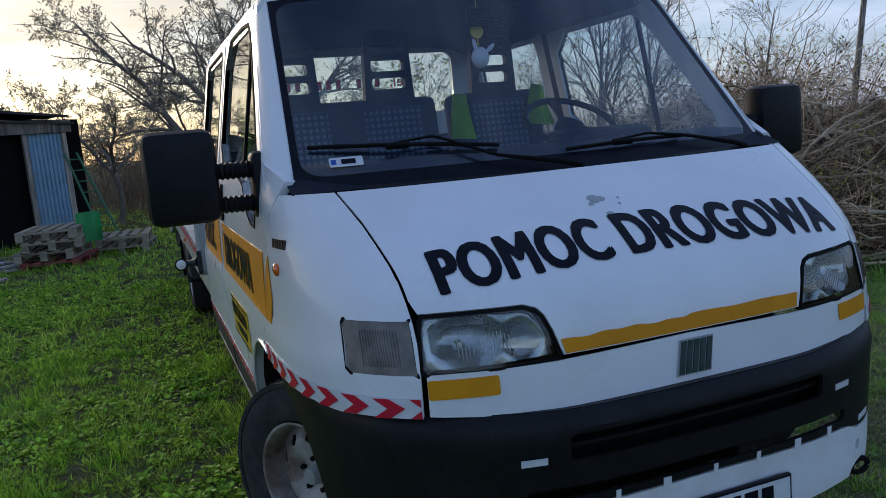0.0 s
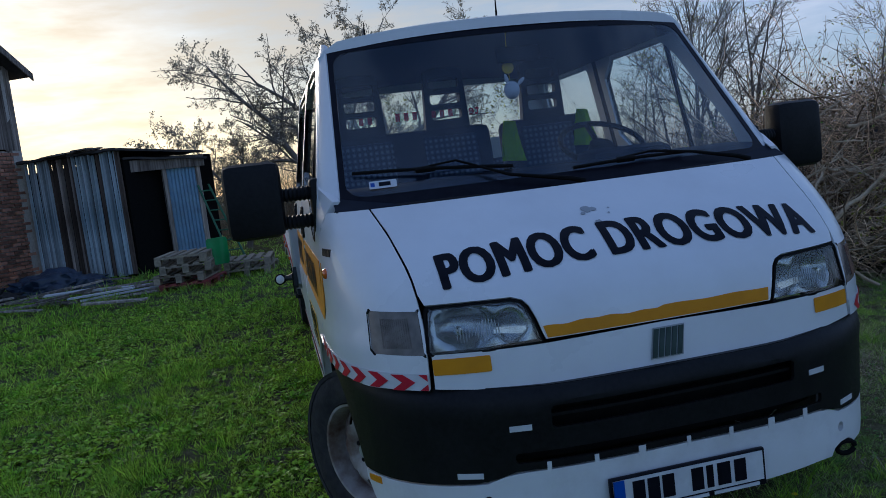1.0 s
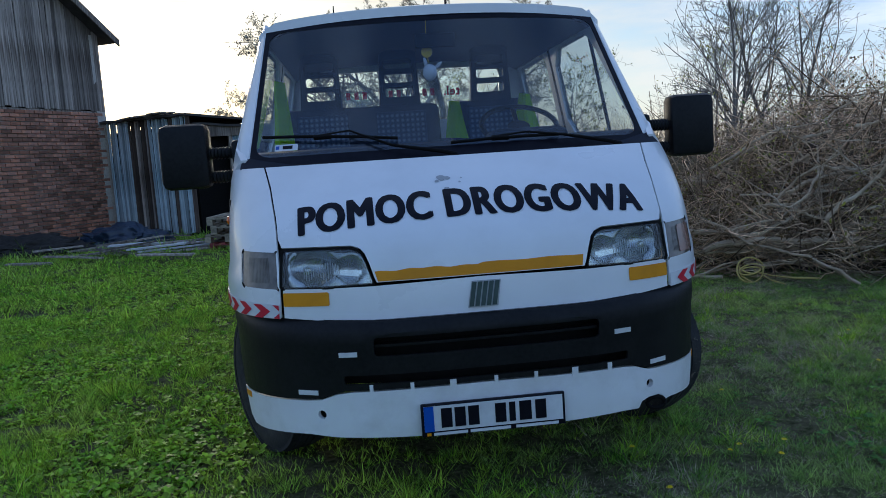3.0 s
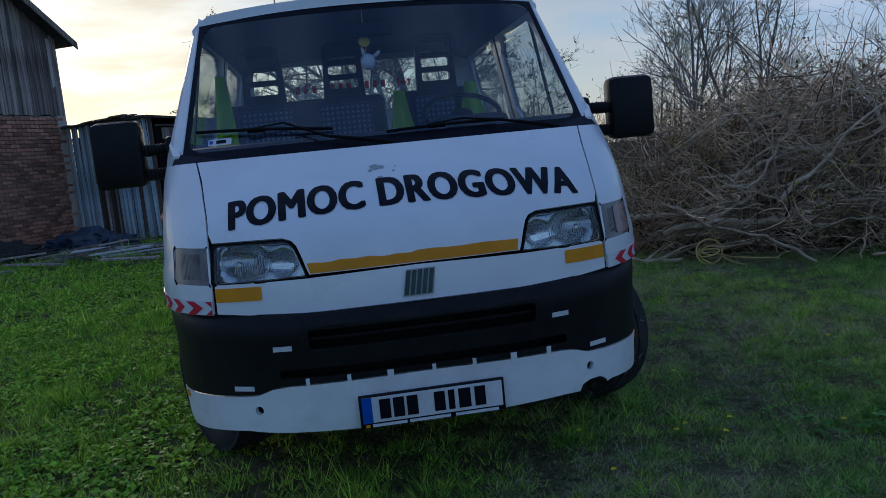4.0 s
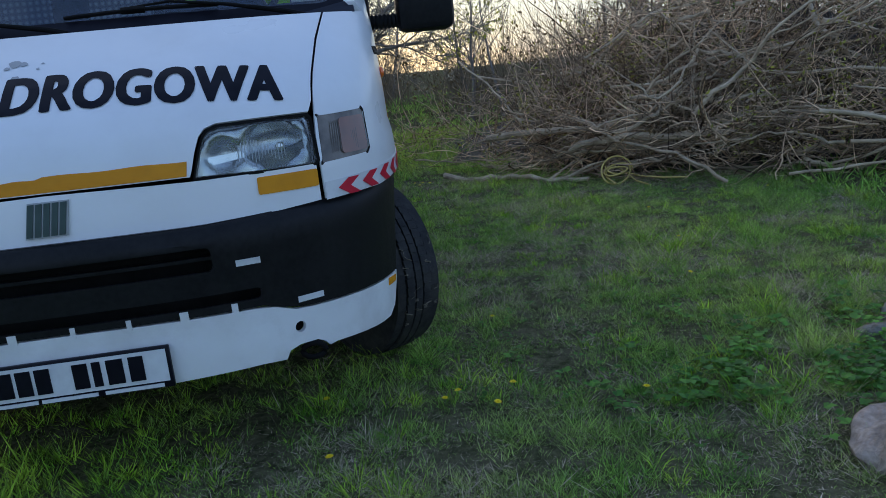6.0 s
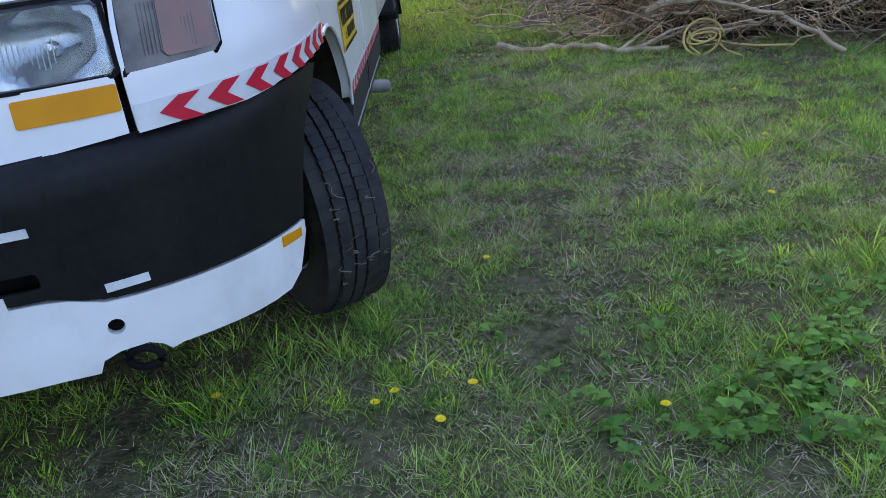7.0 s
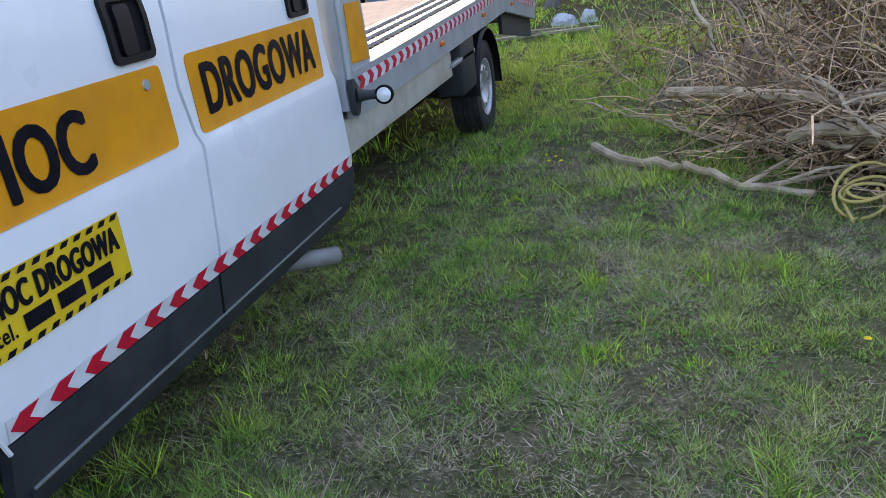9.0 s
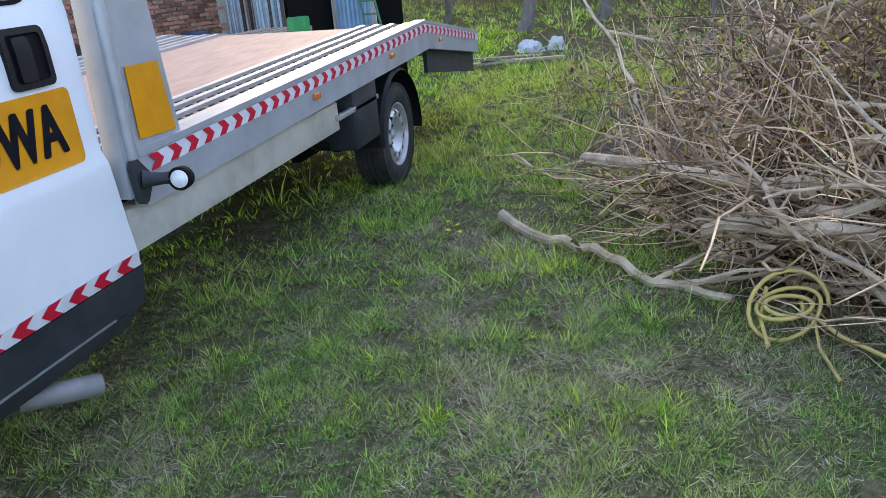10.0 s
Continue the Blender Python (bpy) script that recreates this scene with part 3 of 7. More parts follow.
for s in (-1, 1):
    zs = grid(0.80, 1.362, 0.045)
    inner = [(s * (nose_u(z, x=seam_x(z)) + 0.004), z) for z in zs]
    rear = [(s * (nose_u(z, y=door_y(z)) - 0.004), z) for z in reversed(zs) if z > 0.86]
    bottom = [(s * (nose_u(0.80, x=seam_x(0.8)) + k), 0.80 + max(0, k - 0.3) * 0.12) for k in (0.45, 0.35, 0.25, 0.1)]
    arch = [(s * nose_u(z, y=y), z) for y, z in ((0.955, 0.852), (0.86, 0.85), (0.74, 0.835))]
    ind = [(s * (nose_u(z, x=seam_x(z)) + a), z) for a, z in ((0.012, 0.906), (0.2, 0.912), (0.216, 0.926), (0.212, 1.035), (0.2, 1.046), (0.012, 1.042))]
    wing = part("front_wing", sheeted(inner + rear + arch + bottom, nose, 0.008, [ind], [s * k for k in grid(0.7, 1.75, 0.07)], zs[1:-1]), PAINT, truck)
    lamp = part("side_indicator", sheeted([(u, z) for u, z in ind], nose, 0.02, cu=[s * k for k in grid(0.76, 1.0, 0.03)], off=-0.002), SMOKE if s < 0 else SMOKE, truck, "smoked front indicator lens")
    ind_c = sum(u for u, _ in ind) / len(ind)
    rim = part("indicator_frame", sheeted([(ind_c + (u - ind_c) * 1.045, 0.976 + (z - 0.976) * 1.09) for u, z in ind], nose, 0.02, [ind], off=0.001), DARK, lamp)
    if s > 0:
        b0 = nose_u(0.97, x=0.75)
        part("amber_bulb_window", sheeted(rect(b0 + 0.085, b0 + 0.20, 0.922, 1.028, 0.012), nose, 0.002, cu=[b0 + 0.11, b0 + 0.14, b0 + 0.17], off=0.0015), make("dull_amber", (0.24, 0.1, 0.07), (0.17, 0.09, 0.07), 20, 0.2, coat=0.5), lamp, "dull amber bulb behind the lens")
    for k in range(14):
        a0 = nose_u(0.97, x=0.75) + 0.05 + k * 0.008
        part("lens_rib", sheeted(rect(min(s * a0, s * (a0 + 0.002)), max(s * a0, s * (a0 + 0.002)), 0.93, 1.022), nose, 0.001, off=0.0003), SMOKE, lamp)
    rp = bmesh.new()
    bmesh.ops.create_uvsphere(rp, u_segments=12, v_segments=8, radius=0.02, matrix=Matrix.Translation(nose(s * nose_u(1.145, y=0.68), 1.145, 0.002)) @ Matrix.Diagonal((0.6, 1.3, 1.0, 1)))
    part("side_repeater", rp, AMBER, truck, "small orange side repeater lamp")
    badge_rail = part("model_badge", sheeted([(s * nose_u(1.215, y=0.61), 1.211), (s * nose_u(1.215, y=0.72), 1.211), (s * nose_u(1.215, y=0.72), 1.215), (s * nose_u(1.215, y=0.61), 1.215)], nose, 0.002, off=0.003), DARK, truck, "unreadable dark metal model badge")
    for k in range(6):
        a0 = 0.61 + k * 0.019
        part("badge_stroke", sheeted([(s * nose_u(z, y=a0 + d), z) for d, z in ((0, 1.209), (0.013, 1.209), (0.013, 1.236), (0, 1.236))], nose, 0.003, off=0.003), PLASTIC, badge_rail)

# bonnet, down to the lamps and the amber strip
zs = grid(0.925, 1.362, 0.02)
hood = []
hood += [(0.39, 0.918)]
hood += [(nose_u(z, x=x), z) for x, z in ((0.397, 0.936), (0.411, 0.985), (0.426, 1.025), (0.443, 1.045), (0.475, 1.056), (0.6, 1.058), (0.735, 1.058))]
hood += [(nose_u(z, x=seam_x(z)) - 0.004, z) for z in grid(1.09, 1.362, 0.04)]
top = [(k, 1.362 + 0.0 * k) for k in grid(-0.7, 0.7, 0.1)][::-1]
hood = hood + top + [(-u, z) for u, z in reversed(hood)]
bonnet = part("bonnet", sheeted(hood, nose, 0.01, cu=grid(-0.8, 0.8, 0.08), cv=zs), PAINT, truck, "white bonnet with flaked patch")
letters = part("bonnet_lettering", lettering(bmesh.new(), "POMOC DROGOWA", lambda u, v, o: nose(u - 0.668, 1.099 + 0.034 * (1 - ((u - 0.668) / 0.668) ** 2) + v * 0.096, o), 1.336, 1.0, 0.0, heavy=0.0078), INK, bonnet, "black sticker letters")
wavy = [(u, 0.963 + (0.004 * math.sin(u * 43) * math.sin(u * 19 + 1) - 0.004 if u < 0.0 else 0.0015 * math.sin(u * 30))) for u in grid(-0.395, 0.388, 0.02)]
part("amber_strip", sheeted([(-0.385, 0.921), (0.382, 0.921)] + wavy[::-1], nose, 0.002, cu=grid(-0.4, 0.4, 0.06), off=0.003), ORANGE, bonnet, "amber strip peeling at its upper edge")
for (u, z), r in (((-0.10, 1.275), 0.018), ((-0.075, 1.272), 0.011), ((-0.03, 1.255), 0.005), ((-0.02, 1.27), 0.004), ((-0.12, 1.262), 0.008), ((-0.085, 1.232), 0.012)):
    part("flaked_patch", sheeted([(u + (p - u) * (0.8 + 0.4 * random.random()), z + (q - z) * 0.55 * (0.7 + 0.5 * random.random())) for p, q in circle(u, z, r, 11)], nose, 0.001, off=0.0025), BEDPAINT, bonnet, "grey patch where paint has flaked")

# lower front panel and badge
pan = [(-0.755, 0.80), (-0.4, 0.775), (0.0, 0.768), (0.4, 0.775), (0.755, 0.80), (0.752, 0.907), (0.41, 0.905), (0.0, 0.912), (-0.41, 0.905), (-0.752, 0.907)]
front_panel = part("front_panel", sheeted(pan, nose, 0.008, cu=grid(-0.72, 0.72, 0.09), cv=[0.83, 0.87]), PAINT, truck)
badge = part("badge_plate", sheeted([(-0.062, 0.80), (0.05, 0.80), (0.066, 0.897), (-0.042, 0.897)], nose, 0.004, off=0.007), BEDPAINT, front_panel, "badge with five slanted bars")
for k in range(5):
    u = -0.058 + k * 0.0215
    part("badge_bar", sheeted([(u, 0.804), (u + 0.016, 0.804), (u + 0.033, 0.893), (u + 0.017, 0.893)], nose, 0.004, off=0.011), GREENGREY, badge)
for s in (-1, 1):
    part("amber_marker", sheeted(rect(min(s * 0.57, s * 0.752), max(s * 0.57, s * 0.752), 0.843, 0.893, 0.006), nose, 0.002, cu=[s * 0.62, s * 0.68], off=0.003), ORANGE, front_panel, "amber reflective rectangle")

# headlamps
for s in (-1, 1):
    hl = [(0.404, 0.914), (0.412, 0.942), (0.426, 0.988), (0.44, 1.022), (0.456, 1.038), (0.48, 1.045), (0.6, 1.047), (0.725, 1.047), (0.734, 1.035), (0.744, 0.92), (0.735, 0.909), (0.57, 0.91)]
    hl = [(s * nose_u(z, x=x), z) for x, z in hl]
    cx = sum(u for u, _ in hl) / len(hl)
    head = part("headlamp", sheeted([(cx + (u - cx) * 1.045, 0.978 + (z - 0.978) * 1.1) for u, z in hl], nose, 0.018, [hl], off=0.001), DARK, truck, "headlamp in dark frame")
    part("lens", sheeted(hl, nose, 0.003, cu=[s * k for k in grid(0.42, 0.74, 0.05)], off=-0.002), LENS, head).visible_shadow = False
    refl = bmesh.new()

    def bowl(u, z, o, s=s):
        p = nose(u, z, o)
        r = math.hypot((abs(u) - 0.63) / 0.10, (z - 0.978) / 0.07)
        q = math.hypot((abs(u) - 0.485) / 0.055, (z - 0.965) / 0.055)
        return p + Vector((0, 0.03 + 0.06 * max(0, 1 - r * r) + 0.03 * max(0, 1 - q * q), 0))
    sheet(refl, hl, bowl, 0.002, cu=[s * k for k in grid(0.42, 0.74, 0.015)], cv=grid(0.92, 1.04, 0.012), off=-0.01)
    part("reflector", refl, REFLECT, head)
    bb = bmesh.new()
    lathe(bb, [(0.0, 0.012), (0.012, 0.01), (0.016, -0.005), (0.012, -0.02)], Matrix.Translation(nose(s * 0.66, 0.972, -0.035)) @ pose(0, 0, 0, 90, 0, 0), 14)
    part("bulb_cap", bb, CHROME, head)
    for k in range(15):
        u = 0.53 + k * 0.0095
        part("lens_rib", sheeted(rect(s * u - 0.001, s * u + 0.001, 0.945 + 0.01 * math.sin(k * 0.9), 0.99 + 0.012 * math.sin(k * 0.45)), nose, 0.003, off=-0.006), RIB, head)
    for u, z0, z1 in ((0.49, 0.962, 0.985), (0.50, 0.955, 0.98)):
        part("chrome_fin", sheeted([(s * (u - 0.045), z0 - 0.012), (s * (u + 0.05), z0), (s * (u + 0.05), z0 + 0.012), (s * (u - 0.045), z0 + 0.004)], nose, 0.004, off=-0.02), CHROME, head)

# black bumper and white spoiler
btop = lambda u: 0.782 + 0.016 * min(1, max(0, (abs(u) - 0.4) / 0.4))
blow = lambda u: interp(abs(u), (0, 0.56, 0.62, 0.68, 0.95, 1.12, 1.2, 1.3), (0.533, 0.527, 0.50, 0.496, 0.486, 0.479, 0.476, 0.476))


def bump_u(z, y):
    lo_, hi_ = 0.0, 2.0
    for _ in range(40):
        mid = (lo_ + hi_) / 2
        lo_, hi_ = (mid, hi_) if bump_face(mid, z, 0).y < y else (lo_, mid)
    return lo_


END = [(bump_u(z, y), z) for z, y in ((0.478, 0.468), (0.52, 0.483), (0.561, 0.499), (0.61, 0.53), (0.664, 0.57), (0.70, 0.618), (0.73, 0.668), (0.76, 0.735), (0.79, 0.78))]
us = grid(-1.14, 1.14, 0.06)
vent = rect(-0.42, 0.42, 0.655, 0.725, 0.015)
low = rect(-0.54, 0.54, 0.552, 0.585, 0.01)
bumper = part("bumper", sheeted([(u, blow(u)) for u in us] + END + [(u, btop(u)) for u in reversed(grid(-END[-1][0] + 0.08, END[-1][0] - 0.08, 0.06))] + [(-u, z) for u, z in reversed(END)], bump_face, 0.012, [vent, low], grid(-1.7, 1.7, 0.1), [0.54, 0.6, 0.64, 0.7, 0.74, 0.76, 0.775, 0.79]), PLASTIC, truck, "black grained plastic bumper")
us3 = grid(-END[-1][0] + 0.06, END[-1][0] - 0.06, 0.06)
part("bumper_shelf", sheeted([(u, 0.0) for u in us3] + [(u, 1.0) for u in reversed(us3)], lambda u, v, o: bump_face(u, btop(u), -0.002 - 0.05 * v) + Vector((0, 0, o + 0.004 * (1 - v) - 0.002)), 0.006, cu=us[1:-1:2]), PLASTIC, bumper)
part("vent_backing", sheeted(rect(-0.6, 0.6, 0.53, 0.74), bump_face, 0.005, cu=grid(-0.55, 0.55, 0.1), off=-0.09), DARK, bumper)
part("vent_slat", sheeted(rect(-0.42, 0.42, 0.685, 0.695), bump_face, 0.03, cu=grid(-0.4, 0.4, 0.1), off=-0.02), PLASTIC, bumper)
for s in (-1, 1):
    part("reflector_strip", sheeted(rect(min(s * 0.483, s * 0.552), max(s * 0.483, s * 0.552), 0.657, 0.675), bump_face, 0.003, off=0.003), TAPE, bumper, "small white reflector strip")
    a, b = sorted((s * 0.645, s * 0.728))
    part("reflector_strip", sheeted(rect(a, b, 0.512, 0.530), bump_face, 0.003, off=0.003), TAPE, bumper, "small white reflector strip")
spoil_top = lambda u: blow(u) - 0.006
SEND = bump_u(0.47, 0.466)
slow = lambda u: interp(abs(u), (0, 0.58, 0.7, 0.83, 0.965, 1.06, 1.11, SEND - 0.03, SEND), (0.334, 0.35, 0.36, 0.352, 0.34, 0.337, 0.352, 0.39, 0.44))
notch = [(0.585, 0.345), (0.6, 0.372), (0.635, 0.383), (0.69, 0.383), (0.715, 0.37), (0.73, 0.352)]
us2 = grid(-SEND, SEND, 0.06)
lowedge = [(u, slow(u)) for u in us2 if not 0.57 < u < 0.74]
k = next(i for i, (u, z) in enumerate(lowedge) if u > 0.74)
lowedge[k:k] = notch
hs = [circle(-0.637, 0.437, 0.017, 14), circle(0.641, 0.437, 0.017, 14)]
spoiler = part("front_spoiler", sheeted(lowedge + [(u, spoil_top(u)) for u in reversed(us2)], bump_face, 0.02, hs, us2[1:-1:2], [0.39, 0.44, 0.49]), SPOILER, truck, "white painted lower bumper spoiler")
for u in (-0.637, 0.641):
    part("bumper_hole_cup", sheeted(circle(u, 0.437, 0.02, 14), bump_face, 0.01, off=-0.03), DARK, spoiler)
for u, w in ((-0.44, 0.007), (-0.29, 0.007), (-0.14, 0.012), (0.02, 0.007), (0.17, 0.007), (0.32, 0.012), (0.46, 0.009)):
    part("spoiler_tab", sheeted(rect(u - w, u + w, 0.515, 0.549), bump_face, 0.02, off=0.002), SPOILER, spoiler)
for s in (-1, 1):
    part("amber_marker", sheeted([(s * u, z) for u, z in ((1.06, 0.447), (1.148, 0.44), (1.15, 0.461), (1.062, 0.472))], bump_face, 0.003, cu=[s * 1.09, s * 1.12], off=0.003), ORANGE, spoiler, "small amber marker")
eye = tube(bmesh.new(), [(0.66 + 0.035 * math.cos(a), 0.085, 0.352 + 0.022 * math.sin(a)) for a in grid(0, 6.3, 0.45)], 0.009, 8)
part("towing_eye", eye, DARK, truck, "steel towing eye")

# number plate with its holder; the characters stay plain bars
plate = part("number_plate", boxed(-0.268, 0.268, -0.034, -0.018, 0.345, 0.468, bevel=0.004), INK, truck, "white number plate in black holder")
part("plate_face", boxed(-0.258, 0.258, -0.037, -0.033, 0.366, 0.460), TAPE, plate, "white plate with plain dark bars")
part("plate_band", boxed(-0.258, -0.222, -0.040, -0.036, 0.366, 0.460), BLUE, plate)
for x0, x1 in ((-0.205, -0.165), (-0.155, -0.115), (-0.105, -0.065), (-0.005, 0.035), (0.047, 0.07), (0.085, 0.13), (0.145, 0.185)):
    x0, x1 = x0 + 0.01, x1 + 0.01
    part("plate_bar", boxed(x0, x1, -0.040, -0.036, 0.378, 0.450), INK, plate)
for x0, x1, m in ((-0.25, -0.235, ORANGE), (-0.225, -0.1, TAPE), (-0.09, 0.06, TAPE), (0.08, 0.24, TAPE)):
    part("holder_bar", boxed(x0, x1, -0.038, -0.033, 0.350, 0.360), m, plate)

# windscreen, its black border, cowl and wipers
edge = rect(-1, 1, 0.0, 1, 0.05)
hole = rect(-0.965, 0.965, 0.07, 0.945, 0.075)
part("windscreen_border", sheeted(edge, screen, 0.006, [hole], grid(-0.9, 0.9, 0.1), grid(0.1, 0.9, 0.1)), INK, truck, "black windscreen border")
pane = part("windscreen", sheeted(rect(-0.98, 0.98, 0.055, 0.96, 0.04), screen, 0.002, cu=grid(-0.9, 0.9, 0.1), cv=grid(0.2, 0.9, 0.1), off=-0.001), SCREEN, truck)
pane.visible_shadow = False
part("registration_sticker", sheeted(rect(-0.868, -0.755, 0.102, 0.142, 0.006), screen, 0.001, off=0.004), TAPE, pane, "small white sticker with unreadable bars")
for a, b, m in ((-0.862, -0.845, BLUE), (-0.828, -0.78, INK)):
    part("sticker_bar", sheeted(rect(a, b, 0.112, 0.132), screen, 0.001, off=0.006), m, pane)


def cowl(u, v, o):
    a, b = nose(u * 0.83, 1.358, -0.012), screen(u, 0.03, -0.004)
    return a * (1 - v) + b * v + Vector((0, -0.3, 1)).normalized() * (o - 0.02 * math.sin(math.pi * v))


part("cowl", sheeted(rect(-1, 1, 0, 1), cowl, 0.01, cu=grid(-0.9, 0.9, 0.1), cv=[0.25, 0.5, 0.75]), PLASTIC, truck, "black wiper cowl")
for (u0, v0), (u1, v1), (p, q) in (((-0.93, 0.19), (-0.27, 0.125), (0.0, -0.01)), ((-0.02, 0.075), (0.52, 0.085), (0.82, -0.01))):
    arm = tube(bmesh.new(), [screen(p, q, 0.025), screen(p - 0.06, q + 0.02, 0.03), screen(p * 0.5 + (u0 + u1) * 0.25, 0.07, 0.028), screen((u0 + u1) / 2 + 0.1, (v0 + v1) / 2 + 0.022, 0.026), screen((u0 + u1) / 2 - 0.04, (v0 + v1) / 2 + 0.008, 0.024)], [0.011, 0.009, 0.006, 0.0045, 0.004], 8)
    w = part("wiper", arm, DARK, truck, "black windscreen wiper")
    part("wiper_blade", tube(bmesh.new(), [screen(u0 + (u1 - u0) * t, v0 + (v1 - v0) * t, 0.012 + 0.008 * math.sin(math.pi * t)) for t in grid(0, 1, 0.125)], 0.007, 6), DARK, w)
    part("wiper_joint", boxed(-0.04, 0.04, -0.009, 0.009, -0.012, 0.008, Matrix.Translation(screen((u0 + u1) / 2 - 0.03, (v0 + v1) / 2, 0.022)) @ pose(0, 0, 0, 40, 0, 0), 0.005), DARK, w)

# A-pillars, roof, doors and rear wall


def roof(u, y, o):
    t = min(max((y - 1.20) / 0.5, 0), 1)
    e = min(max((CAB_END - y) / 0.25, 0), 1)
    h = 0.085 * (1 - (1 - t) ** 2) * (1 - 0.5 * (1 - e) ** 2)
    yy = y - (0.10 * (1 - u * u) if y < 1.31 else 0.10 * (1 - u * u) * max(0, 1 - (y - 1.3) / 0.4))
    return Vector((u * 0.868, yy, 2.052 + (0.02 * (1 - u * u)) + h * (1 - abs(u) ** 3.2) + 0.01 - 0.05 * max(0, (abs(u) - 0.88) / 0.12) ** 2 + o))


part("roof", sheeted(rect(-1, 1, 1.285, CAB_END), roof, 0.045, cu=[-0.97, -0.9] + grid(-0.8, 0.8, 0.1) + [0.9, 0.97], cv=grid(1.35, 3.3, 0.12)), PAINT, truck)
for s in (-1, 1):
    def pil(u, v, o, s=s):
        a, b = screen(s * 1.0, v, 0.004), flank(s)(0.825 + 0.60 * v, 1.37 + 0.69 * v, 0.003)
        m = a * (1 - u) + b * u
        return m + Vector((s * 0.6, -0.5, 0.3)).normalized() * (o + 0.012 * math.sin(math.pi * u))
    part("windscreen_pillar", sheeted(rect(-0.05, 1.0, 0.012, 1.02), pil, 0.02, cu=[0.2, 0.4, 0.6, 0.8], cv=grid(0.1, 0.9, 0.1)), PAINT, truck)

    f = flank(s)
    arc = [(WHEEL_F + ARCH_R * math.cos(radians(a)), ARCH_Z + ARCH_R * math.sin(radians(a))) for a in range(86, 20, -8)]
    lead = [(door_y(z), z) for z in grid(0.87, 1.40, 0.05)]
    fd = lead + [(0.90, 1.47), (1.12, 1.74), (1.34, 2.0), (1.42, 2.04), (1.6, 2.055), (2.255, 2.055), (2.255, 1.35), (2.23, 1.1), (2.262, 0.93), (2.232, 0.7), (2.217, 0.56), (1.418, 0.56)] + arc[::-1]
    win = smoothloop([(1.00, 1.45), (1.18, 1.67), (1.38, 1.92), (1.50, 1.985), (2.19, 1.99), (2.19, 1.43), (1.42, 1.42), (1.18, 1.26), (1.02, 1.25)], 1)
    door = part("front_door", sheeted(fd, f, 0.03, [win], grid(1.0, 2.2, 0.15), DZ), PAINT, truck)
    part("door_window", sheeted(smoothloop([(0.99, 1.44), (1.18, 1.68), (1.38, 1.93), (1.50, 1.995), (2.2, 2.0), (2.2, 1.42), (1.42, 1.41), (1.18, 1.25), (1.01, 1.24)], 1), f, 0.004, cv=DZ, off=-0.015), GLASS, door).visible_shadow = False
    seal = [(y + (0.012 if y > 1.6 else -0.012), z + (0.012 if z > 1.6 else -0.012)) for y, z in win]
    part("window_seal", sheeted(seal, f, 0.02, [win], cv=DZ, off=0.003), DARK, door, "black rubber window seal")
    part("window_divider", sheeted(rect(1.43, 1.455, 1.41, 1.98), f, 0.012, cv=DZ, off=-0.008), DARK, door)
    rd = [(2.312, 2.055), (3.22, 2.055), (3.31, 2.0), (3.325, 1.4), (3.29, 1.1), (3.315, 0.93), (3.345, 0.7), (3.37, 0.56), (2.278, 0.56), (2.292, 0.7), (2.318, 0.93), (2.287, 1.1), (2.312, 1.35)]
    rwin = rect(2.40, 3.2, 1.43, 1.985, 0.06)
    rear = part("rear_door", sheeted(rd, f, 0.03, [rwin], grid(2.4, 3.25, 0.15), DZ), PAINT, truck)
    part("door_window", sheeted(rect(2.39, 3.21, 1.42, 1.995, 0.06), f, 0.004, cv=DZ, off=-0.015), GLASS, rear).visible_shadow = False
    part("window_seal", sheeted(rect(2.388, 3.212, 1.418, 1.997, 0.07), f, 0.02, [rwin], cv=DZ, off=0.003), DARK, rear, "black rubber window seal")
    part("door_pillar", sheeted([(2.224, 0.56), (2.239, 0.7), (2.268, 0.93), (2.236, 1.1), (2.262, 1.35), (2.262, 2.05), (2.305, 2.05), (2.305, 1.35), (2.28, 1.1), (2.311, 0.93), (2.286, 0.7), (2.272, 0.56)], f, 0.01, cv=DZ, off=-0.005), PAINT, truck)
    # Added black strip behind the door gap, in place of its shade.
    part("door_gap_shade", sheeted(rect(2.23, 2.32, 0.57, 2.05), f, 0.004, cv=DZ, off=-0.024), DARK, truck, "black strip standing for the shade in the door gap")
    for y0, d in ((2.045, door), (3.03, rear)):
        recess = part("door_handle", sheeted(rect(y0, y0 + 0.165, 1.195, 1.36, 0.02), f, 0.02, [rect(y0 + 0.018, y0 + 0.147, 1.213, 1.342, 0.012)], cv=[1.25, 1.3, 1.33], off=0.012), PLASTIC, d, "black recessed door handle")
        part("handle_cup", sheeted(rect(y0 + 0.01, y0 + 0.155, 1.2, 1.352), f, 0.004, cv=[1.25, 1.3, 1.33], off=0.004), DARK, recess)
        part("handle_flap", sheeted(rect(y0 + 0.035, y0 + 0.095, 1.215, 1.335, 0.01), f, 0.012, cv=[1.25, 1.3, 1.33], off=0.016), PLASTIC, recess)
    lk = lathe(bmesh.new(), [(0.0, 0.006), (0.013, 0.006), (0.015, 0.0)], Matrix.Translation((s * (side_x(1.135) + 0.002), 2.14, 1.135)) @ pose(0, 0, 0, 0, s * 90, 0), 14)
    part("door_lock", lk, STEEL, door)
    # amber fields with black letters
    flip = (lambda y0, y1: (lambda u, v, o: f(y0 + u, v, o))) if s > 0 else (lambda y0, y1: (lambda u, v, o: f(y1 - u, v, o)))
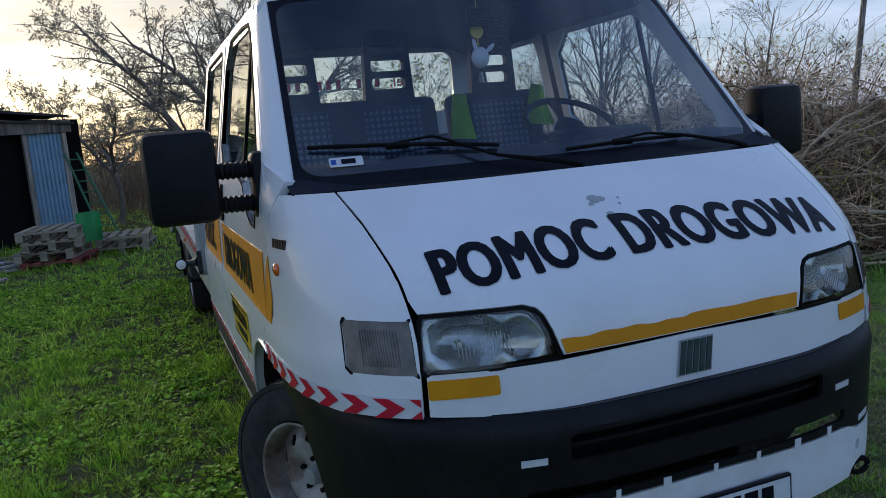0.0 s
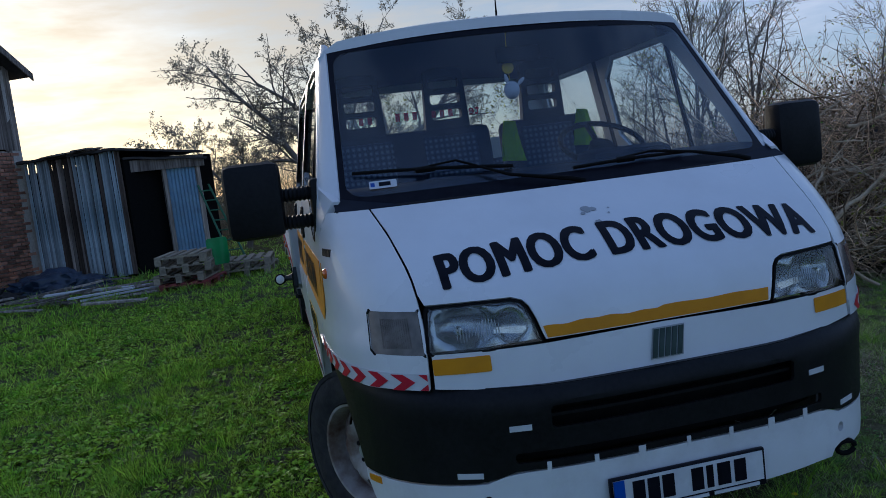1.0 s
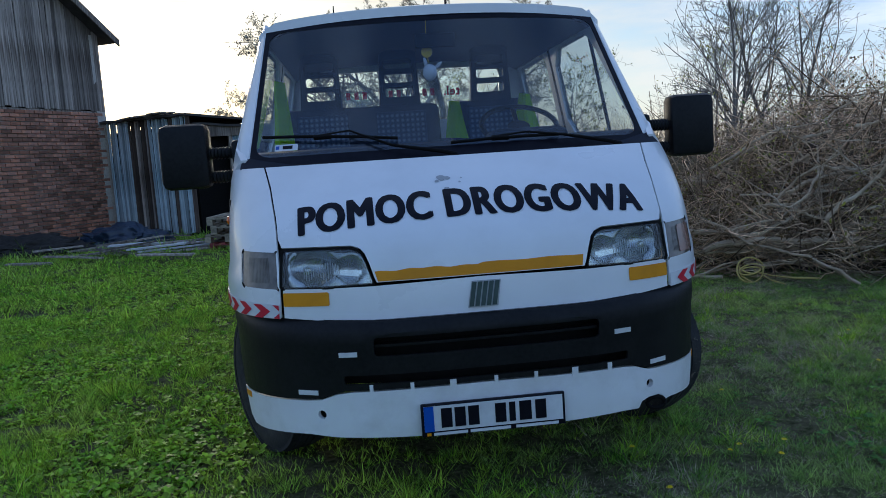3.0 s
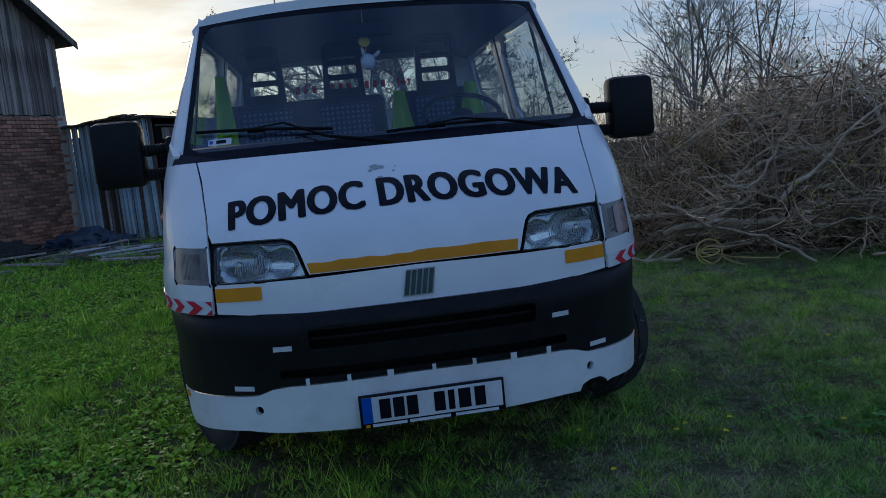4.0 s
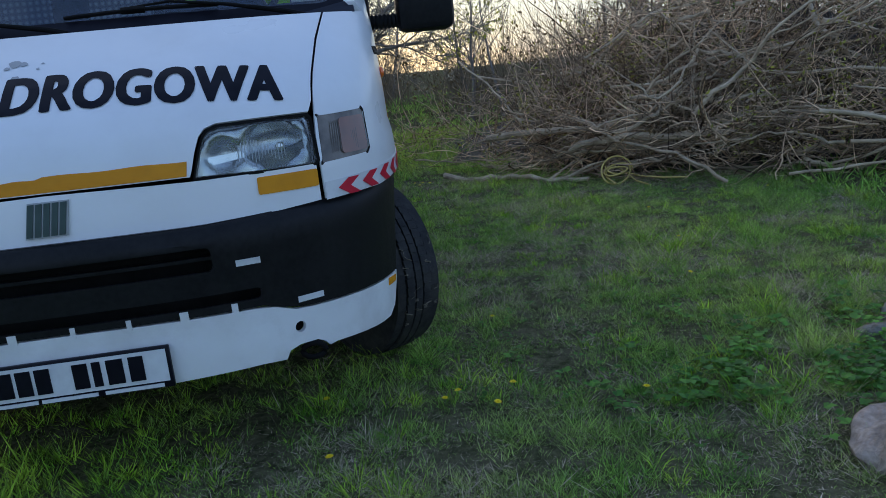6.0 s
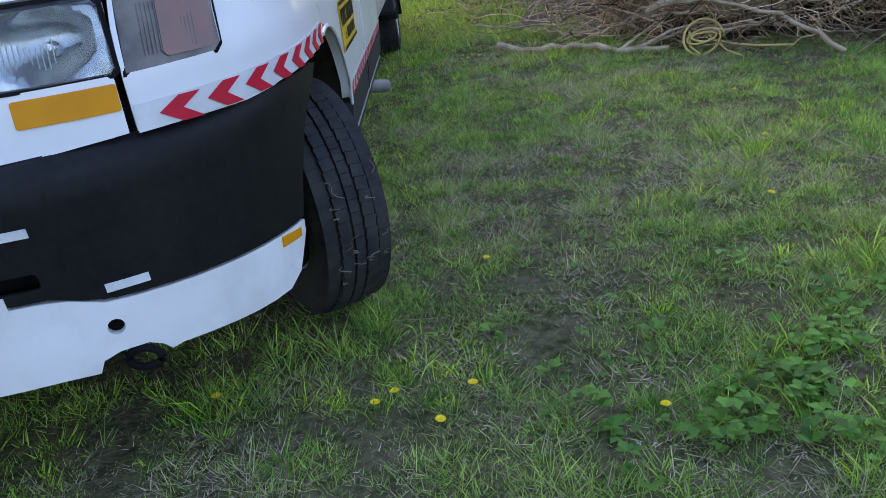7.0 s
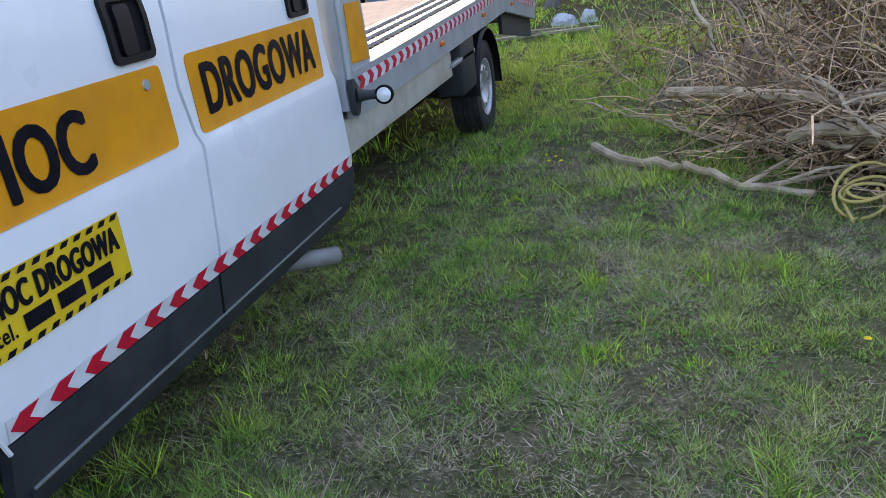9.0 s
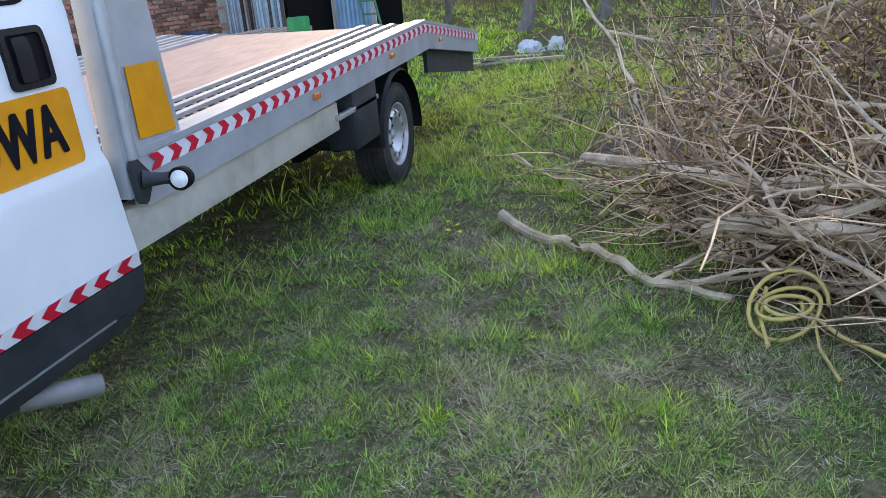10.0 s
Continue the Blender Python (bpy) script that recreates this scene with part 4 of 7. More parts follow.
    am = part("amber_field", sheeted([(0.925, 0.955), (2.195, 0.957), (2.211, 0.962), (2.215, 0.978), (2.215, 1.155), (2.211, 1.17), (2.195, 1.175), (0.90, 1.175)], f, 0.002, cu=grid(1.0, 2.2, 0.2), cv=[0.965, 1.05, 1.12], off=0.003), ORANGE, door, "amber reflective field")
    g = flip(1.335, 1.88) if s > 0 else flip(1.20, 2.08)
    words = ("POMOC", "DROGOWA") if s > 0 else ("DROGOWA", "POMOC")
    part("sign_lettering", lettering(bmesh.new(), words[0], lambda u, v, o: g(u, 0.994 + v * 0.137, o), 0.545 if s > 0 else 0.88, 1.0, 0.0, 0.3, off=0.006, heavy=0.008), INK, am, "black letters")
    am2 = part("amber_field", sheeted(rect(2.335, 3.235, 0.957, 1.18, 0.02), f, 0.002, cu=grid(2.4, 3.2, 0.2), cv=[0.965, 1.05, 1.12], off=0.003), ORANGE, rear, "amber reflective field")
    g2 = flip(2.40, 3.17)
    part("sign_lettering", lettering(bmesh.new(), words[1], lambda u, v, o: g2(u, 1.003 + v * 0.14, o), 0.77 if s > 0 else 0.6, 1.0, 0.0, 0.3, off=0.006, heavy=0.007), INK, am2, "black letters")
    part("amber_field", sheeted([(s * nose_u(z, y=y), z) for y, z in ((0.80, 0.955), (0.905, 0.955), (0.86, 1.12), (0.80, 1.175))], nose, 0.002, cu=[s * 1.45], off=0.003), ORANGE, truck, "amber reflective field")
    # yellow sign with hazard edge
    sg = part("yellow_sign", sheeted(rect(1.384, 1.886, 0.722, 0.886), f, 0.002, off=0.004), YELLOW, door, "yellow magnetic sign with hazard edge")
    g3 = flip(1.40, 1.87)
    part("sign_lettering", lettering(bmesh.new(), "POMOC DROGOWA", lambda u, v, o: g3(u, 0.803 + v * 0.056, o), 0.46, 1.0, 0.0, 0, off=0.007, heavy=0.0034), INK, sg)
    part("sign_lettering", lettering(bmesh.new(), "tel.", lambda u, v, o: g3(0.06 + u, 0.752 + v * 0.036, o), 0.055, 1.0, 0.02, 0, off=0.007), INK, sg)
    for k in range(12):
        y = 1.388 + k * 0.042
        for z in (0.724, 0.872):
            part("hazard_block", sheeted([(y, z), (y + 0.02, z), (y + 0.03, z + 0.012), (y + 0.01, z + 0.012)], f, 0.001, off=0.007), INK, sg)
    for k in range(3):
        a = 0.14 + k * 0.1
        part("number_bar", sheeted([(a, 0.752), (a + 0.08, 0.752), (a + 0.08, 0.788), (a, 0.788)], lambda u, v, o: g3(u, v, o), 0.001, off=0.007), INK, sg)
    # sill cladding and chevrons
    part("sill_cladding", sheeted([(1.39, 0.37), (3.27, 0.37), (3.36, 0.44), (3.375, 0.558), (1.42, 0.558)], f, 0.03, [], [2.2], [0.44, 0.47, 0.5], off=0.006), SILL, truck, "black plastic sill cladding")
    part("sill_step", sheeted(rect(1.44, 3.25, 0.385, 0.43), f, 0.012, off=0.012), SILL, truck)
    part("sill_seam", sheeted(rect(2.243, 2.251, 0.375, 0.558), f, 0.004, cv=[0.44, 0.5], off=0.0085), DARK, truck)
    part("sill_line", sheeted(rect(1.45, 3.2, 0.428, 0.436), f, 0.006, off=0.012), STEEL, truck, "pale line along the sill moulding")
    tape = part("chevron_tape", sheeted(rect(1.425, 3.36, 0.562, 0.612), f, 0.002, off=0.004), TAPE, truck, "white tape with red chevrons")
    for k in range(17):
        y = 1.43 + k * 0.113
        part("chevron", sheeted([(y + 0.033, 0.563), (y + 0.086, 0.563), (y + 0.053, 0.587), (y + 0.086, 0.611), (y + 0.033, 0.611), (y, 0.587)], f, 0.001, off=0.006), RED, tape)
    u0, u1 = 0.772, nose_u(0.84, y=0.90)
    lo = lambda u: interp(abs(u), (0.77, 1.2, 1.62), (0.796, 0.813, 0.828))
    tp = part("chevron_tape", sheeted([(s * u, lo(u)) for u in grid(u0, u1, 0.08)] + [(s * u, lo(u) + 0.052) for u in reversed(grid(u0, u1, 0.08))], nose, 0.002, cu=[s * k for k in grid(0.8, 1.4, 0.06)], off=0.003), TAPE, truck, "white tape with red chevrons")
    if s < 0:
        for z0, z1, z2 in ((0.001, 0.001, 0.022), (0.051, 0.051, 0.03)):
            part("chevron", sheeted([(s * 0.774, lo(0.774) + z0), (s * 0.803, lo(0.803) + z1), (s * 0.774, lo(0.774) + z2)], nose, 0.001, off=0.0055), RED, tp)
    for k in range(8):
        a, w = 0.816 + 0.1015 * k, 0.1015
        if a + w * 0.85 > u1:
            break
        part("chevron", sheeted([(s * (a + w * p), lo(a) + e) for p, e in ((0.42, 0.001), (0.87, 0.001), (0.47, 0.026), (0.87, 0.051), (0.42, 0.051), (0, 0.026))], nose, 0.001, cu=[s * (a + w * 0.42)], off=0.0055), RED, tp)
    # wheel arch liner
    ln = bmesh.new()
    pr = [[Vector((s * x, WHEEL_F + (ARCH_R + 0.004) * math.cos(radians(a)), ARCH_Z + (ARCH_R + 0.004) * math.sin(radians(a)))) for a in range(6, 170, 10)] for x in (0.55, 0.8, 1.008)]
    for r_ in pr[1:]:
        for q_ in r_:
            if q_.y < WHEEL_F - 0.1:
                q_.x = s * min(abs(q_.x), 0.86)
    rows = [[ln.verts.new(p) for p in r] for r in pr]
    for r0, r1 in zip(rows, rows[1:]):
        for a, b, c, d in zip(r0, r0[1:], r1[1:], r1):
            ln.faces.new((a, b, c, d))
    part("arch_liner", ln, LINER, truck, "black wheel arch liner")
    lip = tube(bmesh.new(), [(s * (side_x(ARCH_Z + ARCH_R * math.sin(radians(a))) + 0.004), WHEEL_F + ARCH_R * math.cos(radians(a)), ARCH_Z + ARCH_R * math.sin(radians(a))) for a in range(18, 108, 6)], 0.006, 6)
    part("arch_lip", lip, PAINT, truck)

part("rear_wall", sheeted([(-1.0, 0.56), (1.0, 0.56), (0.985, 1.38), (0.865, 2.05), (0.6, 2.1), (-0.6, 2.1), (-0.865, 2.05), (-0.985, 1.38)], lambda x, z, o: Vector((x, CAB_END + o, z)), 0.03, [rect(-0.78, 0.70, 1.65, 2.035, 0.06)]), PAINT, truck)
rwg = part("rear_window", sheeted(rect(-0.79, 0.71, 1.64, 2.045, 0.06), lambda x, z, o: Vector((x, CAB_END - 0.012 + o, z)), 0.003), GLASS, truck)
rwg.visible_shadow = False
part("window_lettering", lettering(bmesh.new(), "tel.", lambda u, v, o: Vector((0.40 - u, CAB_END + 0.004 + o, 1.83 + 0.07 * v)), 0.13, 1.0, 0.02, 0), RED, rwg, "red letters seen from behind")
for k in range(9):
    nx = 0.20 - k * 0.062 - 0.075 * (k // 3)
    part("number_bar", boxed(nx - 0.032, nx, CAB_END + 0.002, CAB_END + 0.006, 1.835, 1.89), RED, rwg)
part("cab_floor", boxed(-0.97, 0.97, 1.46, CAB_END, 0.5, 0.55), DARK, truck)
part("bulkhead", boxed(-0.52, 0.52, 0.62, 0.66, 0.5, 1.3), DARK, truck)
part("headliner", sheeted(rect(-0.97, 0.97, 1.36, CAB_END - 0.03), lambda u, y, o: roof(u, y, o - 0.04), 0.01, cu=grid(-0.8, 0.8, 0.2), cv=grid(1.5, 3.2, 0.3)), DASH, truck)
dash = bmesh.new()
pr = [(0.66, 1.36), (0.80, 1.42), (1.05, 1.435), (1.20, 1.39), (1.27, 1.30), (1.24, 1.1), (1.2, 0.8)]
vs = [[dash.verts.new((x, y, z)) for y, z in pr] for x in (-0.93, 0.93)]
for i in range(len(pr) - 1):
    dash.faces.new((vs[0][i], vs[0][i + 1], vs[1][i + 1], vs[1][i]))
part("dashboard", dash, DASH, truck, "dark dashboard")
bin_ = boxed(0.22, 0.62, 0.98, 1.22, 1.36, 1.475, bevel=0.05)
part("instrument_hood", bin_, DASH, truck)
wheel = bmesh.new()
mw = Matrix.Translation((0.44, 1.36, 1.50)) @ pose(0, 0, 0, 32, 0, 0)
tube(wheel, [mw @ Vector((0.2 * math.cos(a), 0.2 * math.sin(a), 0)) for a in grid(0, 2 * math.pi, 0.2)], 0.014, 8)
for a in (90, 210, 330):
    tube(wheel, [mw @ Vector((0.2 * math.cos(radians(a)), 0.2 * math.sin(radians(a)), 0)), mw @ Vector((0, 0, -0.03))], 0.014, 6)
lathe(wheel, [(0.0, 0.0), (0.06, -0.005), (0.065, -0.04)], mw, 16)
part("steering_wheel", wheel, PLASTIC, truck, "black steering wheel")


def seat(x, y, w, top, wide=False):
    st = part("seat", boxed(x - w / 2, x + w / 2, y - 0.52, y, 0.85, 1.0, bevel=0.04), NAVY, truck, "navy check cloth seat")
    part("backrest", boxed(x - w / 2, x + w / 2, -0.06, 0.06, 0.0, 0.75, Matrix.Translation((0, y, 0.95)) @ pose(0, 0, 0, -9, 0, 0), 0.04), NAVY, st)
    n = 2 if wide else 1
    for k in range(n):
        cx = x + (k - (n - 1) / 2) * w / n
        part("check_panel", boxed(cx - 0.15, cx + 0.15, -0.068, -0.05, 0.1, 0.70, Matrix.Translation((0, y, 0.95)) @ pose(0, 0, 0, -9, 0, 0), 0.006), SEAT, st)
        hr = sheeted([(cx - 0.13, 1.60), (cx + 0.13, 1.60), (cx + 0.11, 2.00), (cx + 0.07, 2.02), (cx - 0.07, 2.02), (cx - 0.11, 2.00)], lambda u, v, o: Vector((u, y + 0.12 + o, v)), 0.05,
                     [rect(cx - 0.085, cx + 0.085, z, z + 0.055, 0.015) for z in (1.74, 1.825, 1.91)])
        part("slotted_headrest", hr, DASH, st, "dark headrest with three slots")


seat(-0.38, 2.0, 0.95, 1.6, True)
seat(0.42, 2.0, 0.52, 1.6)
bench = part("rear_bench", boxed(-0.85, 0.85, 2.55, 3.05, 0.85, 1.0, bevel=0.04), SEAT, truck, "dark rear bench seat")
part("backrest", boxed(-0.85, 0.85, 3.05, 3.2, 0.95, 1.5, bevel=0.04), SEAT, bench)
part("inner_mirror", boxed(-0.1, 0.1, 1.16, 1.19, 1.9, 1.97, bevel=0.01), DARK, truck)
for x, y, h in ((-0.51, 2.3, 0.16), (0.15, 1.9, 0.16)):
    an = part("roof_aerial", tube(bmesh.new(), [(x, y, 2.14), (x, y, 2.18), (x + 0.005, y, 2.18 + h)], [0.012, 0.008, 0.003], 8), DARK, truck, "thin black roof aerial")

# mirrors on twin ribbed arms
for s in (-1, 1):
    mi = part("wing_mirror", boxed(s * 1.105 if s > 0 else -1.33, 1.33 if s > 0 else -1.105, 0.93, 1.06, 1.285, 1.585, bevel=0.035), PLASTIC, truck, "large black wing mirror")
    part("mirror_glass", boxed(min(s * 1.125, s * 1.31), max(s * 1.125, s * 1.31), 1.058, 1.063, 1.31, 1.56), CHROME, mi)
    for z in (1.44, 1.33):
        arm = bmesh.new()
        n = 18
        tube(arm, [(s * (1.115 - 0.15 * k / n), 0.99 - 0.03 * k / n, z + 0.004) for k in range(n + 1)], [0.024 + (0.006 if k % 2 else 0) for k in range(n + 1)], 10)
        part("mirror_arm", arm, PLASTIC, mi, "ribbed black arm")
    part("mirror_foot", boxed(min(s * 0.95, s * 1.0), max(s * 0.95, s * 1.0), 0.92, 1.02, 1.27, 1.5, bevel=0.02), PLASTIC, mi)

# wheels


def road_wheel(r, w, rust):
    hub = new("wheel")
    ty, hw = bmesh.new(), w / 2
    pr = [(0.205, -hw + 0.03), (0.215, -hw + 0.008), (0.25, -hw - 0.004), (r - 0.05, -hw - 0.002), (r - 0.022, -hw + 0.008), (r - 0.014, -hw + 0.025), (r - 0.011, 0), (r - 0.014, hw - 0.025), (r - 0.022, hw - 0.008), (r - 0.05, hw + 0.002), (0.25, hw + 0.004), (0.215, hw - 0.008), (0.205, hw - 0.03)]
    lathe(ty, pr, Matrix(), 56)
    t = part("tyre", ty, RUBBER, hub, "worn muddy black tyre")
    tr = bmesh.new()
    for row, (h, bw) in enumerate(((-0.081, 0.037), (-0.039, 0.035), (0.0, 0.028), (0.039, 0.035), (0.081, 0.037))):
        n = 62
        for k in range(n):
            a = 2 * math.pi * (k + 0.5 * (row % 2)) / n
            m = Matrix.Rotation(a, 4, "Z") @ Matrix.Translation((r - (0.013 if row in (0, 4) else 0.005), 0, h)) @ pose(0, 0, 0, (7 if row < 2 else -7) if row in (1, 3) else 0, 0, 0)
            ln = 2 * math.pi * r / n * 0.488
            box(tr, -0.012, 0.005, -ln * 0.985, ln * 0.985, -bw / 2, bw / 2, m)
    part("tread", tr, RUBBER, t)
    rm = bmesh.new()
    lathe(rm, [(0.203, hw - 0.02), (0.21, hw - 0.004), (0.2, hw - 0.006), (0.19, hw - 0.03), (0.185, hw - 0.07), (0.185, -hw + 0.03), (0.205, -hw + 0.02)], Matrix(), 48)
    rim = part("rim", rm, RUST if rust else SILVER, hub, "rusty steel rim" if rust else "silver steel rim")

    def dish(u, v, o):
        q = math.hypot(u, v)
        if not rust:
            return Vector((u, v, interp(q, (0, 0.07, 0.09, 0.115, 0.15, 0.172, 0.187), (-0.03, -0.03, -0.012, 0.026, 0.033, 0.012, -0.02)) + hw - 0.045 + o))
        return Vector((u, v, interp(q, (0, 0.05, 0.07, 0.1, 0.13, 0.165, 0.187), (0.0, 0.0, 0.01, 0.028, 0.03, 0.005, -0.01)) + hw - 0.075 + o))
    nh = 10
    part("wheel_disc", sheeted(circle(0, 0, 0.187, 48), dish, 0.006, [circle(0.142 * math.cos(2 * math.pi * k / nh), 0.142 * math.sin(2 * math.pi * k / nh), 0.019, 12) for k in range(nh)], grid(-0.15, 0.15, 0.03), grid(-0.15, 0.15, 0.03)), RUST if rust else SILVER, rim)
    part("hub_cap", lathe(bmesh.new(), [(0.0, hw - 0.035), (0.028, hw - 0.037), (0.034, hw - 0.05), (0.036, hw - 0.08)], Matrix(), 20), STEEL, rim)
    for k in range(5):
        a = 2 * math.pi * k / 5
        part("wheel_bolt", lathe(bmesh.new(), [(0.0, hw - 0.055), (0.01, hw - 0.055), (0.011, hw - 0.075)], Matrix.Translation((0.06 * math.cos(a), 0.06 * math.sin(a), 0)), 6), DARK, rim)
    # Brake drum, widened into a black disc for the shade inside the rim.
    part("drum_and_rim_shade", lathe(bmesh.new(), [(0.0, 0.0), (0.183, 0.0), (0.184, -0.06), (0.2, -hw + 0.012), (0.0, -hw + 0.012)], Matrix(), 32), DARK, rim)
    return hub


STEER = 31
spots = ((0.872, WHEEL_F, 1, STEER, False), (-0.872, WHEEL_F, -1, STEER, True), (0.90, WHEEL_R, 1, 0, False), (-0.90, WHEEL_R, -1, 0, False))
for x, y, s, turn, rust in spots:
    wh = road_wheel(0.357 if turn else 0.345, 0.205, rust)
    wh["label"] = "front wheel turned to one side" if turn else "rear wheel with silver rim"
    wh.matrix_basis = pose(x, y, 0.36 if turn else 0.342) @ pose(0, 0, 0, 0, 0, turn) @ pose(0, 0, 0, 0, s * 90, 0)
    wh.parent = truck

# dried mud and straw stuck to the steered tyre
fw, ax = Vector((math.sin(radians(STEER)), -math.cos(radians(STEER)), 0)), Vector((math.cos(radians(STEER)), math.sin(radians(STEER)), 0))
rnd = random.Random(31)
for k in range(14):
    a0, w0 = radians(rnd.uniform(-28, 22)), rnd.uniform(-0.08, 0.08)
    da, dw = radians(rnd.uniform(-9, 9)), rnd.uniform(-0.04, 0.04)
    pts = [Vector((0.872, WHEEL_F, 0.36)) + (fw * math.cos(a0 + da * t + 0.04 * math.sin(t * 5)) + Vector((0, 0, 1)) * math.sin(a0 + da * t)) * 0.362 + ax * (w0 + dw * t + 0.01 * math.sin(t * 7)) for t in grid(0, 1, 0.2)]
    part("stuck_straw", tube(bmesh.new(), pts, rnd.uniform(0.001, 0.0022), 4), MUDSTRAW, truck, "dry grass stuck to the tyre")

# chassis
POST = {-1: 1.22, 1: 1.5}
for s in (-1, 1):
    part("frame_rail", boxed(s * 0.97 - 0.04, s * 0.97 + 0.04, 3.36, 5.2, 0.60, 0.752, bevel=0.008), RAIL, truck, "cream painted frame rail")
    part("inner_rail", boxed(s * 0.42 - 0.04, s * 0.42 + 0.04, 1.5, 8.2, 0.45, 0.62, bevel=0.008), DARK, truck)
part("axle", tube(bmesh.new(), [(-0.85, WHEEL_R, 0.34), (0.85, WHEEL_R, 0.34)], 0.05, 12), DARK, truck)
part("under_tank", boxed(0.3, 0.55, 4.9, 5.2, 0.42, 0.6, bevel=0.05), DARK, truck)
for s in (-1, 1):
    part("leaf_spring", boxed(s * 0.62 - 0.035, s * 0.62 + 0.035, 5.4, 7.0, 0.36, 0.41, bevel=0.01), DARK, truck)
part("strut", boxed(1.0, 1.03, 5.15, 5.80, 0.655, 0.685, bevel=0.005), STEEL, truck)
part("strut", tube(bmesh.new(), [(0.8, 5.0, 0.6), (0.85, 5.5, 0.42), (0.85, 6.0, 0.36)], 0.022, 8), DARK, truck)
for s in (-1, 1):
    part("bed_pole", tube(bmesh.new(), [(s * 1.045, 3.405, 0.79), (s * 1.04, 3.40, POST[s])], 0.022, 12), STEEL, truck, "round grey steel pole beside the cab")
part("gearbox", boxed(-0.4, 0.4, 0.3, 1.3, 0.28, 0.6, bevel=0.05), DARK, truck)
part("exhaust_pipe", lathe(bmesh.new(), [(0.0, -0.24), (0.034, -0.24), (0.036, 0.0), (0.03, 0.0), (0.029, -0.1), (0.0, -0.1)], Matrix.Translation((1.025, 3.045, 0.29)) @ Vector((0.5, 0.82, -0.2)).to_track_quat("Z", "Y").to_matrix().to_4x4(), 20), EXHAUST, truck, "dull steel exhaust pipe")

# load bed
def bed_z(y):
    return interp(y, (3.4, 6.82, 8.52), (0.915, 0.995, 0.735))


ys = (3.42, 6.82, 8.52)
for s in (-1, 1):
    bmb = bmesh.new()
    x0, x1 = sorted((s * 1.01, s * 1.055))
    sheet(bmb, [(3.42, bed_z(3.42) - 0.165), (6.9, bed_z(6.9) - 0.175), (8.5, bed_z(8.5) - 0.17), (8.52, bed_z(8.52)), (6.82, bed_z(6.82)), (3.42, bed_z(3.42))], lambda y, z, o: Vector((s * (1.055 + o), y, z)), 0.05)
    beam = part("side_beam", bmb, BEDPAINT, truck, "pale grey steel bed side")
    part("beam_cap", sheeted([(3.42, bed_z(3.42)), (6.82, bed_z(6.82)), (8.52, bed_z(8.52)), (8.52, bed_z(8.52) + 0.022), (6.82, bed_z(6.82) + 0.022), (3.42, bed_z(3.42) + 0.022)], lambda y, z, o: Vector((s * (1.06 + o), y, z)), 0.075), BEDPAINT, beam)
    tape = part("chevron_tape", sheeted([(3.5, bed_z(3.5) - 0.062), (6.82, bed_z(6.82) - 0.062), (8.5, bed_z(8.5) - 0.062), (8.5, bed_z(8.5) - 0.006), (6.82, bed_z(6.82) - 0.006), (3.5, bed_z(3.5) - 0.006)], lambda y, z, o: Vector((s * (1.055 + o), y, z)), 0.002, off=0.003), TAPE, beam, "white tape with red chevrons")
    for k in range(44):
        y = 3.467 + 0.05 + k * 0.1125
        z = bed_z(y) - 0.034
        part("chevron", sheeted([(y - 0.05, z - 0.027), (y - 0.001, z - 0.027), (y + 0.031, z), (y - 0.001, z + 0.027), (y - 0.05, z + 0.027), (y - 0.018, z)], lambda y, z, o: Vector((s * (1.055 + o), y, z)), 0.001, off=0.005), RED, tape)
    for y in (4.84, 6.03, 7.2):
        part("marker_lamp", boxed(min(s * 1.055, s * 1.07), max(s * 1.055, s * 1.07), y - 0.035, y + 0.035, bed_z(y) - 0.115, bed_z(y) - 0.085, bevel=0.004), AMBER, beam, "small amber marker lamp")
    # post beside the cab
    pst = sheeted([(3.36, 0.79), (3.38, POST[s]), (3.70 - 0.1 * (POST[s] - 0.93) / 0.97, POST[s]), (3.70, 0.93), (3.70, 0.79)], lambda y, z, o: Vector((s * (1.04 + o), y, z)), 0.07)
    post = part("bed_post", pst, BEDPAINT, truck, "pale grey steel post")
    part("amber_field", sheeted([(3.462, 0.965), (3.668, 0.955), (3.635, 1.195), (3.46, 1.2)], lambda y, z, o: Vector((s * (1.042 + o), y, z)), 0.002, off=0.004), ORANGE, post, "amber reflective field")
    lampb = part("side_lamp", sheeted([(3.365, 0.89), (3.375, 0.912), (3.395, 0.915), (3.44, 0.865), (3.445, 0.82), (3.41, 0.77), (3.39, 0.765), (3.375, 0.78)], lambda y, z, o: Vector((s * (1.07 + o), y, z)), 0.025), SILL, post, "black side lamp on rubber arm")
    part("lamp_arm", tube(bmesh.new(), [(s * 1.06, 3.405, 0.845), (s * 1.085, 3.425, 0.84), (s * 1.11, 3.45, 0.836), (s * 1.135, 3.478, 0.832)], [0.036, 0.024, 0.02, 0.022], 12), SILL, lampb)
    part("lamp_glass", lathe(bmesh.new(), [(0.0, 0.008), (0.02, 0.007), (0.03, 0.0)], Matrix.Translation((s * 1.165, 3.455, 0.832)) @ Vector((s * 0.2, -0.96, 0.1)).to_track_quat("Z", "Y").to_matrix().to_4x4(), 20), LAMPGLASS, lampb, "round clear lamp glass")
    part("lamp_housing", lathe(bmesh.new(), [(0.03, 0.0), (0.036, 0.004), (0.04, -0.004), (0.038, -0.04), (0.0, -0.05)], Matrix.Translation((s * 1.165, 3.455, 0.832)) @ Vector((s * 0.2, -0.96, 0.1)).to_track_quat("Z", "Y").to_matrix().to_4x4(), 20), DARK, lampb)
    # mudguard
    mg = bmesh.new()
